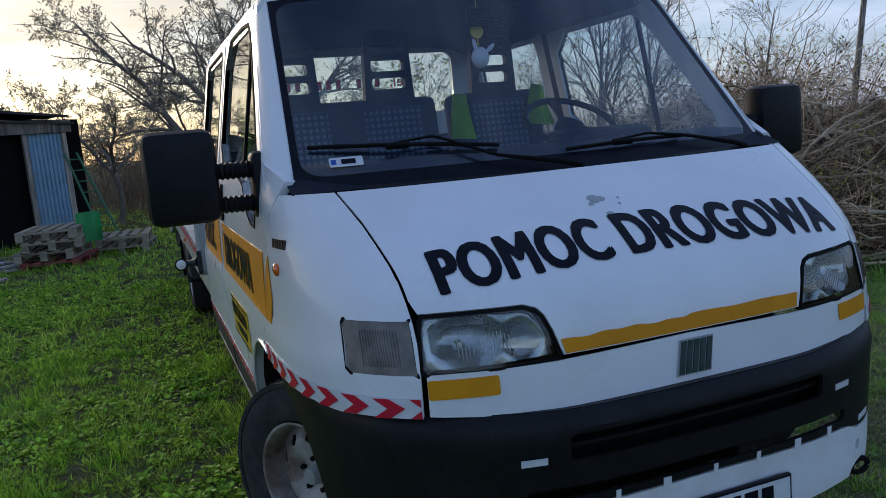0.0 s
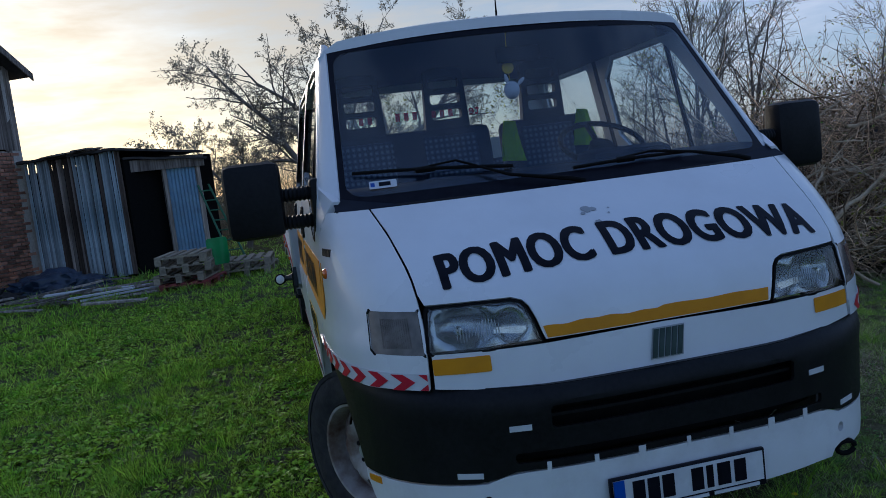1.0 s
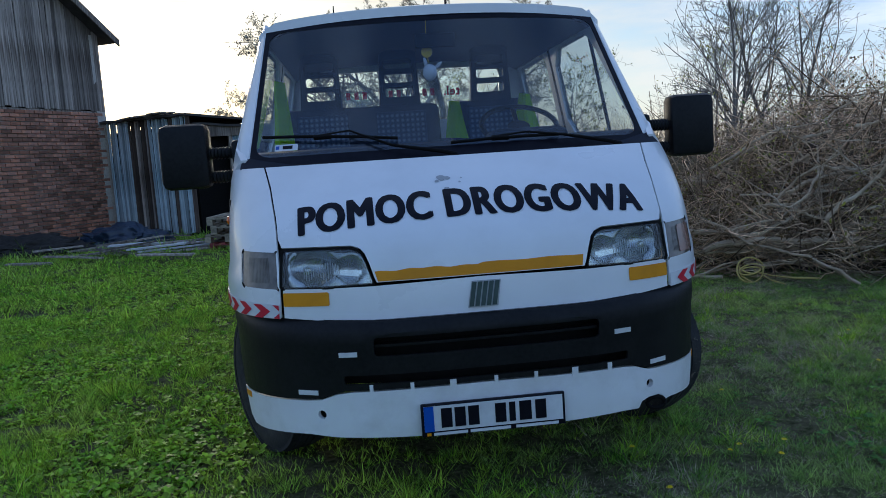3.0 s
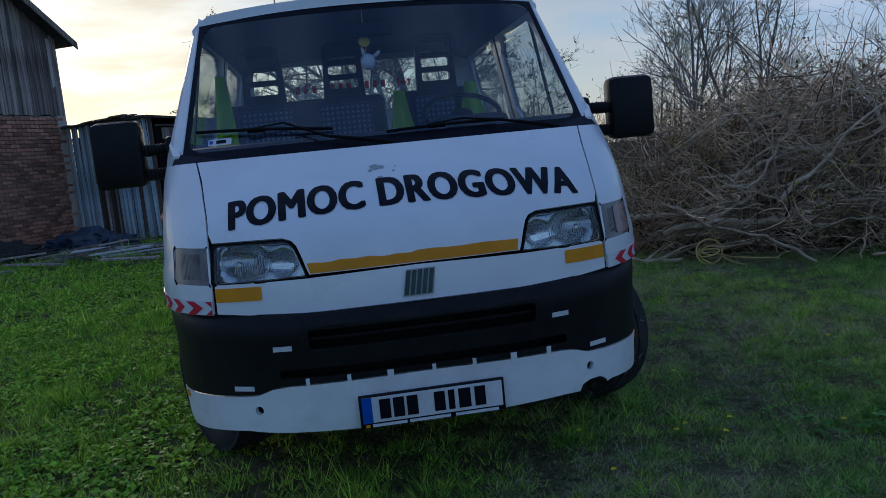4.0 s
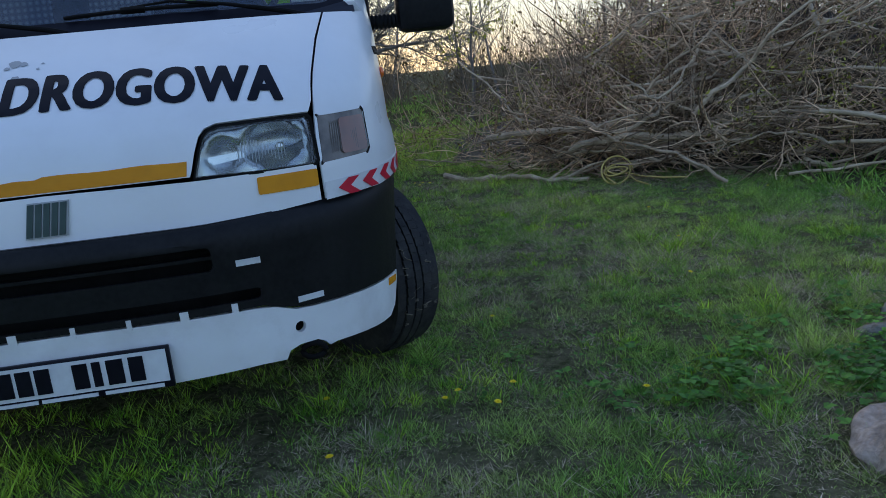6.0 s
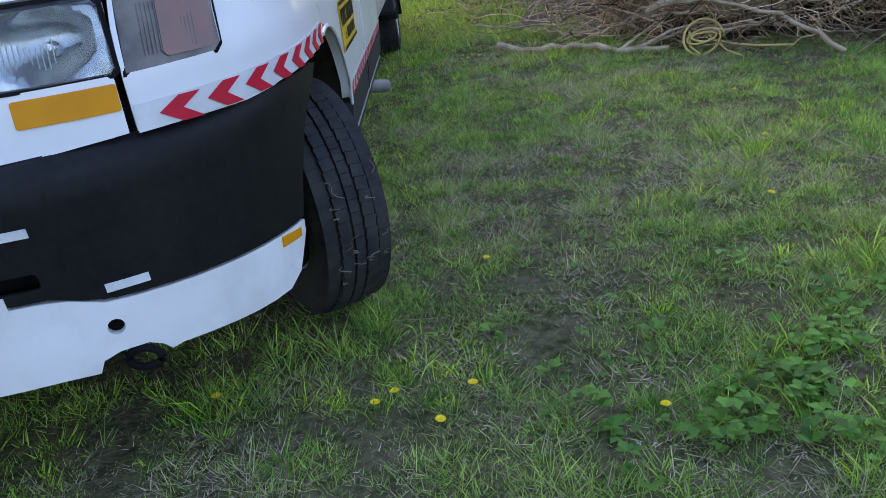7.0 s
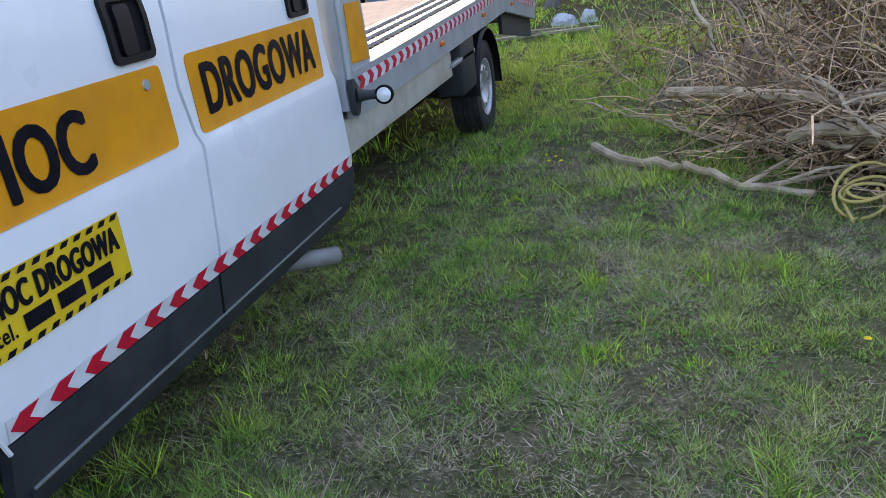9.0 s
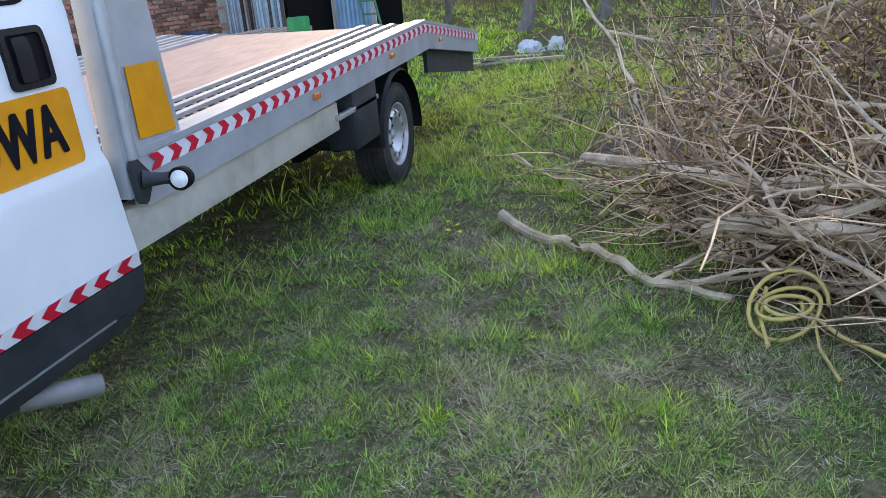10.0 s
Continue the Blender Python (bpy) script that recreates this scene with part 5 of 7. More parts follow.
    rows = []
    for x in (0.70, 0.76, 1.02, 1.04):
        rows.append([mg.verts.new((s * x, WHEEL_R + (0.42 if 0.72 < x < 1.03 else 0.40) * math.cos(radians(a)) * 1.02, 0.36 + (0.42 if 0.72 < x < 1.03 else 0.40) * math.sin(radians(a)))) for a in range(-8, 189, 9)])
    for r0, r1 in zip(rows, rows[1:]):
        for a, b, c, d in zip(r0, r0[1:], r1[1:], r1):
            mg.faces.new((a, b, c, d))
    part("mudguard", mg, PLASTIC, truck, "black plastic mudguard")
    part("mudguard_box", boxed(min(s * 0.72, s * 1.03), max(s * 0.72, s * 1.03), 5.38, 5.79, 0.43, 0.80, bevel=0.03), SILL, truck)
    part("tail_bracket", sheeted([(7.0, 0.62), (8.5, 0.40), (8.5, 0.60), (7.0, 0.82)], lambda y, z, o: Vector((s * (1.0 + o), y, z)), 0.03), SILL, truck)

deck = bmesh.new()
sheet(deck, rect(-1.0, 1.0, 3.45, 8.5), lambda x, y, o: Vector((x, y, bed_z(y) + o)), 0.02, cv=[6.82], off=-0.01)
deckp = part("deck_sheet", deck, PLY, truck, "pale worn deck floor")
for s in (-1, 1):
    for x, w in ((0.93, 0.05), (0.81, 0.035), (0.70, 0.035), (0.59, 0.035)):
        part("track_rib", sheeted([(s * x - w / 2, 3.45), (s * x + w / 2, 3.45), (s * x + w / 2, 8.45), (s * x - w / 2, 8.45)], lambda x, y, o: Vector((x, y, bed_z(y) + o)), 0.02, cv=[6.82], off=0.008), STEEL, truck, "perforated steel wheel track")
    for x in (0.865, 0.755, 0.645)[: 3 if s > 0 else 2]:
        for k in range(55):
            y = 3.5 + k * 0.09
            part("track_slot", sheeted(rect(s * x - 0.022, s * x + 0.022, y, y + 0.045), lambda x, y, o: Vector((x, y, bed_z(y) + o)), 0.004, off=-0.004), DARK, deckp)
part("front_crossbar", boxed(-1.0, 1.0, 3.40, 3.46, 0.79, 0.93, bevel=0.006), BEDPAINT, truck)
part("tail_crossbar", boxed(-1.0, 1.0, 8.44, 8.52, 0.56, 0.72, bevel=0.01), BEDPAINT, truck)

# things in the cab
toy = bmesh.new()
bmesh.ops.create_uvsphere(toy, u_segments=20, v_segments=14, radius=0.036, matrix=Matrix.Translation((-0.03, 1.22, 1.785)) @ Matrix.Diagonal((1, 0.9, 1.15, 1)))
for dx, tilt in ((-0.02, 12), (0.045, -50)):
    bmesh.ops.create_uvsphere(toy, u_segments=12, v_segments=8, radius=0.015, matrix=Matrix.Translation((-0.03 + dx, 1.22, 1.835 if dx < 0 else 1.82)) @ pose(0, 0, 0, 0, -tilt, 0) @ Matrix.Diagonal((0.6, 0.5, 1.7, 1)))
thing("plush_pendant", "small white plush toy hanging behind the windscreen", "toy", bm=toy, material=PLUSH)
pen = bmesh.new()
lathe(pen, [(0.0, 0.006), (0.026, 0.006), (0.028, 0.0), (0.026, -0.006), (0.0, -0.006)], Matrix.Translation((-0.04, 1.215, 1.885)) @ pose(0, 0, 0, 90, 0, 0), 20)
tube(pen, [(-0.035, 1.22, 1.83), (-0.04, 1.215, 1.9), (-0.038, 1.2, 2.06)], 0.002, 5)
thing("yellow_pendant", "round yellow pendant on a cord", "pendant", bm=pen, material=YELLOW)
for x, y, z, w, h in ((0.17, 2.06, 1.69, 0.12, 0.23), (0.60, 2.06, 1.71, 0.13, 0.21), (-0.85, 2.05, 1.86, 0.11, 0.42)):
    vest = bmesh.new()
    sheet(vest, [(x - w * 0.2, z), (x + w * 0.3, z - 0.01), (x + w * 0.65, z - h), (x - w * 0.5, z - h * 0.95)], lambda u, v, o: Vector((u, y - 0.1 + 0.02 * math.sin(u * 60) + 0.08 * (z - v) * -1 + o, v)), 0.012, cu=grid(x - w * 0.5, x + w * 0.5, 0.02), cv=grid(z - h + 0.03, z - 0.03, 0.05))
    thing("high_visibility_vest", "bright yellow-green safety vest hung in the cab", "vest", "safety vests", vest, HIVIS)

# ---- barn and sheds ----
def along(a, b, back=0.0):
    """A frame whose x runs from a to b on the ground and whose y points away behind the wall."""
    a, b = Vector((*a, 0)), Vector((*b, 0))
    d = (b - a).normalized()
    m = Matrix((d, Vector((-d.y, d.x, 0)), Vector((0, 0, 1)))).transposed().to_4x4()
    m.translation = a
    return m, (b - a).length


def board_wall(parent, m, x0, x1, z0, ztop, mats, width=0.13, rough=0.01, skip=()):
    """Upright boards side by side, each a piece of its own."""
    rnd = random.Random(int(x0 * 100) + int(x1 * 77))
    x = x0
    meshes = {}
    while x < x1 - 0.02:
        w = min(width * rnd.uniform(0.8, 1.2), x1 - x)
        if not any(a < x + w / 2 < b for a, b in skip):
            bm = boxed(0.004, w - 0.004, -0.012, 0.012, 0, ztop(x + w / 2) - z0 - rnd.uniform(0, 0.04))
            ob = part("board", bm, rnd.choice(mats), parent)
            ob.matrix_basis = m @ pose(x, rnd.uniform(-rough, rough), z0 + rnd.uniform(0, 0.05), rnd.uniform(-0.4, 0.4), rnd.uniform(-0.5, 0.5), 0)
        x += w


BC, BL = (-6.45, 17.4), (-9.0, 11.6)
m, ln = along(BL, BC)
barn = thing("barn", "old brick barn with weathered plank gable", "barn")
wall = boxed(0, ln, 0.06, 0.4, -0.2, 2.95, m)
barn_wall = part("brick_wall", wall, MORTAR, barn, "old red brick wall with worn mortar")
part("plank_backing", sheeted([(0, 2.95), (ln, 2.95), (ln, 4.85), (ln - 4.5, 7.6), (0, 7.6)], lambda u, v, o: m @ Vector((u, 0.12 - o, v)), 0.1), DARK, barn)
gable = part("plank_gable", boxed(0, ln, 0.02, 0.1, 2.93, 3.0, m), BOARD, barn)
board_wall(gable, m, 0.1, ln - 0.02, 2.99, lambda x: min(7.6, 4.85 + (ln - x) * 0.61), [BOARD], 0.17)
side_m, _ = along(BC, (BC[0] - 6.0, BC[1] + 2.6))
part("side_wall", boxed(0.0, 6.0, 0.02, 0.3, -0.2, 4.8, side_m), MORTAR, barn)
rf = bmesh.new()
sheet(rf, [(-0.3, 0), (6.0, 0), (6.0, 1), (-0.3, 1)], lambda u, v, o: m @ Vector((ln + 0.25 - 5.2 * v, -0.1 + u, 4.72 + 3.17 * v + o)), 0.09)
part("roof", rf, ROOFFELT, barn, "dark sagging roof edge")
part("barge_board", sheeted([(0, -0.16), (5.2, 3.01), (5.2, 3.17), (0, 0)], lambda u, v, o: m @ Vector((ln + 0.25 - u, -0.42 - o, 4.7 + v)), 0.03), BOARD, barn)

shed = thing("board_shed", "leaning shed of faded blue and grey boards", "shed")
SA, SB = (-6.4, 17.2), (-4.02, 15.1)
sm, sl = along(SA, SB)
# Black block behind the boards stands for the dark interior's shade.
part("shade_infill", boxed(0.0, sl, 0.06, 2.5, 0, 2.45, sm), DARK, shed)
for b0, b1, kinds in ((0.0, 0.27, [BLUEBOARD]), (0.27, 0.5, [DARKBOARD, DARKBOARD, BOARD]), (0.5, 1.0, [BLUEBOARD, BLUEBOARD, BLUEBOARD, DARKBOARD])):
    board_wall(shed, sm, b0 * sl, b1 * sl, 0.02, lambda x: 2.72 - 0.1 * x / sl, kinds, 0.095, 0.025)
part("shed_roof", sheeted(rect(-0.1, sl + 0.06, -0.14, 2.2), lambda u, v, o: sm @ Vector((u, v, 2.74 - 0.06 * u / sl - 0.06 * v + 0.012 * math.sin(u * 9) + o)), 0.05, cu=grid(0, 2.9, 0.2)), ROOFFELT, shed, "sagging felt roof")
for k in range(9):
    part("roof_plank", boxed(0, random.uniform(0.5, 1.1), -0.05, 0.06, 0, 0.03, sm @ pose(0.95 + k * 0.13, -0.2 + 0.06 * (k % 4), 2.705 + 0.004 * k, random.uniform(-3, 3), random.uniform(-1, 1.5), random.uniform(-14, 14))), BOARD, shed)

low = thing("open_shed", "low dark open-fronted shed with blue tin panel", "shed")
LA, LB = (-4.0, 15.3), (-2.58, 16.0)
lm, ll = along(LA, LB)
part("post", boxed(0.0, 0.1, -0.05, 0.05, 0, 2.4, lm), BOARD, low)
part("post", boxed(0.76, 0.84, -0.05, 0.05, 0, 2.4, lm), BOARD, low)
part("post", boxed(ll - 0.1, ll, -0.05, 0.05, 0, 2.35, lm), BOARD, low)
tin = bmesh.new()
sheet(tin, rect(0.8, ll - 0.04, 0.2, 2.16), lambda u, v, o: lm @ Vector((u, 0.012 * math.sin(u * 80) - o, v)), 0.004, cu=grid(0.82, ll - 0.06, 0.02))
part("tin_panel", tin, BLUETIN, low, "blue-grey corrugated tin panel")
part("lintel", boxed(-0.05, ll + 0.1, -0.09, -0.05, 2.16, 2.4, lm), BOARD, low)
# The open shed's inner shade is put into this near-black back.
part("shaded_back", boxed(0.05, ll, 1.8, 1.9, 0, 2.3, lm), DARK, low)
part("interior_side", boxed(ll - 0.05, ll, 0.05, 1.8, 0, 2.25, lm), BOARD, low)
part("shed_roof", sheeted(rect(-0.05, ll + 0.15, -0.16, 2.0), lambda u, v, o: lm @ Vector((u, v, 2.47 - 0.07 * u - 0.03 * v + 0.01 * math.sin(u * 7) + o)), 0.045, cu=grid(0, 1.6, 0.1)), ROOFFELT, low, "dark felt roof")

# ---- pallets, ladder and clutter by the sheds ----
def pallet(name="pallet", wood=None, k_=1.0):
    p = new(name)
    tagged(p, "weathered wooden pallet in a stack", "pallet", "pallets by the shed")
    w = wood or PALLETWOOD
    for k in range(5):
        part("top_board", boxed(-0.6, 0.6, -0.4 + k * 0.175, -0.3 + k * 0.175, 0.122, 0.144), w, p)
    for k in range(3):
        part("bottom_board", boxed(-0.6, 0.6, -0.4 + k * 0.35, -0.3 + k * 0.35, 0, 0.022), w, p)
        part("stringer", boxed(-0.6 + k * 0.53, -0.46 + k * 0.53, -0.4, 0.4, 0.1, 0.122), w, p)
        for j in range(3):
            part("block", boxed(-0.6 + k * 0.53, -0.46 + k * 0.53, -0.4 + j * 0.35, -0.3 + j * 0.35, 0.022, 0.1), w, p)
    return p


first = pallet()
first.matrix_basis = pose(-2.62, 11.5, 0.46, 0, 0, 84)
for x, y, z, a in ((-2.60, 11.5, 0.31, 88), (-2.65, 11.55, 0.16, 80), (-1.66, 12.5, 0.16, 86), (-1.64, 12.45, 0.015, 82)):
    copy_thing(first, pose(x, y, z, 0, 0, a))
redp = pallet("pallet", REDWOOD)
redp["label"] = "dark red painted wooden pallet under a stack"
redp.matrix_basis = pose(-2.56, 11.5, 0.01, 0, 0, 78)
gt = bmesh.new()
sheet(gt, rect(-0.22, 0.22, 0, 0.5, 0.06), lambda u, v, o: Vector((-2.13 + u * 0.8, 11.5 + 0.05 * math.sin(u * 16) + 0.1 * v - o, 0.32 + v * 0.9)), 0.02, cu=grid(-0.2, 0.2, 0.04), cv=grid(0.05, 0.45, 0.08))
thing("green_plastic_tub", "bent green plastic tub on a pallet", "tub", bm=gt, material=GREENPL)
lad = thing("ladder", "green wooden ladder leaning behind the pallets", "ladder")
l0, l1 = Vector((-1.88, 14.0, 0.02)), Vector((-2.45, 14.8, 1.72))
for k in (-0.15, 0.15):
    part("ladder_rail", tube(bmesh.new(), [l0 + Vector((k, 0, 0)), l1 + Vector((k * 0.7, 0, 0))], 0.022, 6), GREENPAINT, lad)
for k in range(8):
    q = l0 + (l1 - l0) * ((k + 0.6) / 8.2)
    part("rung", tube(bmesh.new(), [q + Vector((-0.14, 0, 0)), q + Vector((0.14, 0, 0))], 0.014, 6), GREENPAINT, lad)


def heap(name, label, category, cx, cy, rx, ry, h, material, seed):
    bm = bmesh.new()
    bmesh.ops.create_icosphere(bm, subdivisions=5, radius=1)
    for v in bm.verts:
        d = 1 + 0.35 * noise.noise(v.co * 1.7 + Vector((seed, 0, 0))) + 0.3 * abs(noise.noise(v.co * 4 + Vector((0, seed, 0)))) + 0.18 * abs(noise.noise(v.co * 9 + Vector((seed, seed, 0))))
        v.co = Vector((cx + v.co.x * rx * d, cy + v.co.y * ry * d, max(v.co.z * h * d, -0.05)))
    return thing(name, label, category, bm=bm, material=material, sharp=60)


heap("tarpaulin", "crumpled blue-grey tarpaulin over a heap", "tarpaulin", -5.3, 14.0, 0.85, 0.4, 0.36, TARP, 1)
heap("earth_mound", "dark mound of earth and rubbish by the barn", "mound", -7.3, 13.4, 1.3, 0.6, 0.34, DARKEARTH, 5)
heap("white_sheeting", "crumpled white sheeting lying on grass", "sheeting", 0.85, 12.8, 0.18, 0.11, 0.15, WHITEJUNK, 9)
heap("white_sheeting", "crumpled white sheeting lying on grass", "sheeting", 1.2, 13.0, 0.12, 0.09, 0.15, WHITEJUNK, 12)
rnd = random.Random(4)
for k in range(38):
    x, y = rnd.gauss(-4.6, 0.8), rnd.gauss(11.6, 0.6)
    pl = boxed(0, rnd.uniform(0.5, 1.6), 0, rnd.uniform(0.05, 0.13), 0, 0.025)
    ob = thing("plank", "loose weathered plank lying in the grass", "plank", "loose planks", pl, WHITEJUNK if k % 9 == 0 else BOARD)
    ob.matrix_basis = pose(x, y, 0.04 + rnd.uniform(0, 0.14), rnd.uniform(-6, 6), rnd.uniform(-4, 4), rnd.gauss(8, 18))
for x, y, a, l in ((0.45, 11.3, 20, 1.1), (-0.1, 11.6, 12, 1.3), (0.1, 11.1, 28, 0.9)):
    ob = thing("plank", "pale plank lying behind the truck", "plank", "loose planks", boxed(0, l, 0, 0.1, 0, 0.03), PALLETWOOD)
    ob.matrix_basis = pose(x, y, 0.05, 0, 0, a)

# ---- brush pile, trees, grass ----
def tubes(paths, radii, sides=4):
    """Arrays for many tapered twigs: paths (n, k, 3), radii (n, k)."""
    n, k, _ = paths.shape
    d = np.gradient(paths, axis=1)
    d /= np.linalg.norm(d, axis=2, keepdims=True) + 1e-9
    ref = np.where(np.abs(d[..., 2:3]) < 0.8, np.array([0, 0, 1.0]), np.array([1.0, 0, 0]))
    a = np.cross(d, ref)
    a /= np.linalg.norm(a, axis=2, keepdims=True) + 1e-9
    b = np.cross(d, a)
    ang = 2 * np.pi * np.arange(sides) / sides
    ring = a[:, :, None] * np.cos(ang)[None, None, :, None] + b[:, :, None] * np.sin(ang)[None, None, :, None]
    verts = (paths[:, :, None] + ring * radii[:, :, None, None]).reshape(-1, 3)
    base = (np.arange(n)[:, None, None] * k + np.arange(k - 1)[None, :, None]) * sides
    j = np.arange(sides)[None, None, :]
    j2 = (j + 1) % sides
    faces = np.stack([base + j, base + j2, base + sides + j2, base + sides + j], -1).reshape(-1, 4)
    return verts, faces


def wander(rng, start, direction, length, k, bend, droop=0.0):
    """Crooked paths from start points along directions."""
    n = len(start)
    step = np.zeros((n, k, 3))
    d = direction / np.linalg.norm(direction, axis=1, keepdims=True)
    p = start.copy()
    step[:, 0] = p
    for i in range(1, k):
        d = d + rng.normal(0, bend, (n, 3)) + np.array([0, 0, -droop])
        d /= np.linalg.norm(d, axis=1, keepdims=True)
        p = p + d * (length[:, None] / (k - 1))
        step[:, i] = p
    return step


def leaves(rng, centres, size, flat=0.0):
    """Small four-sided leaves at the centres, turned at random."""
    n = len(centres)
    a = rng.normal(size=(n, 3))
    a /= np.linalg.norm(a, axis=1, keepdims=True)
    b = np.cross(a, rng.normal(size=(n, 3)))
    b /= np.linalg.norm(b, axis=1, keepdims=True)
    s = (size * rng.uniform(0.6, 1.4, n))[:, None]
    verts = np.stack([centres - a * s, centres + b * s * 0.45, centres + a * s, centres - b * s * 0.45], 1).reshape(-1, 3)
    return verts, np.arange(4 * n).reshape(n, 4)


# the front edge of the pile on the ground, from behind the truck to the right
EDGE = np.array([(1.6, 9.2), (1.75, 7.6), (2.15, 6.0), (2.6, 5.1), (3.1, 4.5), (3.75, 3.95), (4.4, 3.6), (5.2, 3.0), (6.2, 2.2), (7.5, 1.2)])
HEIGHT = np.array([0.35, 0.55, 0.9, 1.2, 1.55, 1.8, 1.75, 1.4, 1.05, 0.85])
BACK = np.array([0.62, 0.78, 0])


def pile_point(rng, n, depth=3.2):
    t = rng.uniform(0, len(EDGE) - 1.001, n)
    i, f = t.astype(int), (t % 1)[:, None]
    p = EDGE[i] * (1 - f) + EDGE[i + 1] * f
    h = HEIGHT[i] * (1 - f[:, 0]) + HEIGHT[i + 1] * f[:, 0]
    thin = (t < 3.0) & (rng.uniform(0, 1, n) < 0.86)
    t = np.where(thin, rng.uniform(3.0, len(EDGE) - 1.001, n), t)
    i, f = t.astype(int), (t % 1)[:, None]
    p = EDGE[i] * (1 - f) + EDGE[i + 1] * f
    h = HEIGHT[i] * (1 - f[:, 0]) + HEIGHT[i + 1] * f[:, 0]
    q = rng.uniform(0, 1, n) ** 1.3
    along_ = EDGE[i + 1] - EDGE[i]
    along_ /= np.linalg.norm(along_, axis=1, keepdims=True)
    return p + BACK[:2] * (q * depth)[:, None], h * np.clip(0.25 + 1.6 * q, 0, 1), along_, q


rng = np.random.default_rng(7)
n = 5000
xy, top, al, q = pile_point(rng, n)
z = top * rng.uniform(0, 1, n) ** 0.8
start = np.column_stack([xy, z])
direction = np.column_stack([al * rng.choice([-1, 1], n)[:, None] * rng.uniform(0.1, 1, n)[:, None] + rng.normal(0, 0.6, (n, 2)), rng.normal(0.15, 0.5, n)])
length = rng.uniform(0.5, 1.7, n) * np.where(q < 0.15, 0.6, 1.0)
paths = wander(rng, start, direction, length, 7, 0.27, 0.02)
paths[..., 2] = np.maximum(paths[..., 2], 0.015)
r0 = np.where(rng.uniform(0, 1, n) < 0.14, rng.uniform(0.007, 0.014, n), rng.uniform(0.003, 0.007, n))
v1, f1 = tubes(paths, r0[:, None] * np.linspace(1, 0.3, 7)[None], 3)
bulk("brush_twigs", v1, f1, TWIG, "tangled heap of cut bare twigs and branches", "brush pile")
def patch_of(p):
    """Uneven patches over the pile, about -1..1."""
    return np.sin(p[:, 0] * 2.1 + p[:, 1] * 1.3) + np.sin(p[:, 0] * 0.9 - p[:, 1] * 2.6)


# upright shoots and finer spray on top
n = 2900
xy, top, al, q = pile_point(rng, n, 3.8)
start = np.column_stack([xy, top * rng.uniform(0.1, 0.95, n)])
direction = np.column_stack([rng.normal(0, 0.6, (n, 2)), rng.uniform(0.1, 1.1, n)])
paths2 = wander(rng, start, direction, rng.uniform(0.4, 1.0, n), 6, 0.2)
v2, f2 = tubes(paths2, rng.uniform(0.002, 0.0055, n)[:, None] * np.linspace(1, 0.35, 6)[None], 3)
bulk("brush_shoots", v2, f2, TWIG, "fine upright shoots over the brush pile", "brush pile")
pick = rng.integers(0, len(paths2), 15000)
cen = paths2[pick, rng.integers(2, 6, 15000)] + rng.normal(0, 0.02, (15000, 3))
v3, f3 = leaves(rng, cen, 0.019)
bulk("withered_leaves", v3, f3, DEADLEAF, "withered brown leaves caught in the brush", "leaves")
pick = rng.integers(0, len(paths2), 17000)
pick = pick[patch_of(paths2[pick, 5]) > 0.25 - 0.5 * (paths2[pick, 5, 0] < 3.6)]
v3, f3 = leaves(rng, paths2[pick, rng.integers(2, 6, len(pick))] + rng.normal(0, 0.03, (len(pick), 3)), 0.017)
bulk("young_leaves", v3, f3, BUD, "sparse young green leaves in the brush", "leaves")
# a leafy bramble that has grown up through the back of the pile
heads = np.array([(5.5, 6.1, 1.45), (5.1, 6.6, 1.2), (6.3, 5.6, 1.25), (6.9, 5.1, 1.05), (4.5, 6.9, 1.0), (7.6, 4.5, 0.9)])
n = 900
hb = heads[rng.integers(0, len(heads), n)]
start = np.column_stack([hb[:, :2] + rng.normal(0, 0.3, (n, 2)), np.full(n, 0.1)])
direction = np.column_stack([rng.normal(0, 0.3, (n, 2)), np.ones(n)])
canes = wander(rng, start, direction, hb[:, 2] * rng.uniform(0.6, 1.35, n), 8, 0.16, 0.02)
v4, f4 = tubes(canes, rng.uniform(0.003, 0.006, n)[:, None] * np.linspace(1, 0.35, 8)[None], 3)
bulk("bramble_canes", v4, f4, HEDGE, "dark upright bramble canes behind the brush pile", "bramble")
for bramble, count, paint in (("brown", 9000, DEADLEAF), ("green", 5000, DARKWEED)):
    pick = rng.integers(0, n, count)
    v4, f4 = leaves(rng, canes[pick, rng.integers(3, 8, count)] + rng.normal(0, 0.05, (count, 3)), 0.026)
    bulk("bramble_leaves", v4, f4, paint, bramble + " leaves on the bramble canes", "leaves")
# a dark sheet inside the pile stands in for the shade between twigs
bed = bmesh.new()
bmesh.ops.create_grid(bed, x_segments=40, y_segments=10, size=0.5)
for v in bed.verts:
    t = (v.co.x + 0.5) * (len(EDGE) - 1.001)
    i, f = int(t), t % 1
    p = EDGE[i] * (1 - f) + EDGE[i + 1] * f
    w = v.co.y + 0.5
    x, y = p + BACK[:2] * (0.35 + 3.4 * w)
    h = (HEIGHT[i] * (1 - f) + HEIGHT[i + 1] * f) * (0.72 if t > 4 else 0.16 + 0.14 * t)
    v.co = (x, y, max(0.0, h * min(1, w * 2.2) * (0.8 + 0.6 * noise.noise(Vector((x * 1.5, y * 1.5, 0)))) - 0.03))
thing("brush_core", "dark sheet inside the brush pile standing for its inner shade", "brush pile", bm=bed, material=make("pile_shade", (0.035, 0.027, 0.02), (0.06, 0.046, 0.034), 14, 0.95, bump=0.8, bump_scale=40), kind="stuff", sharp=80)


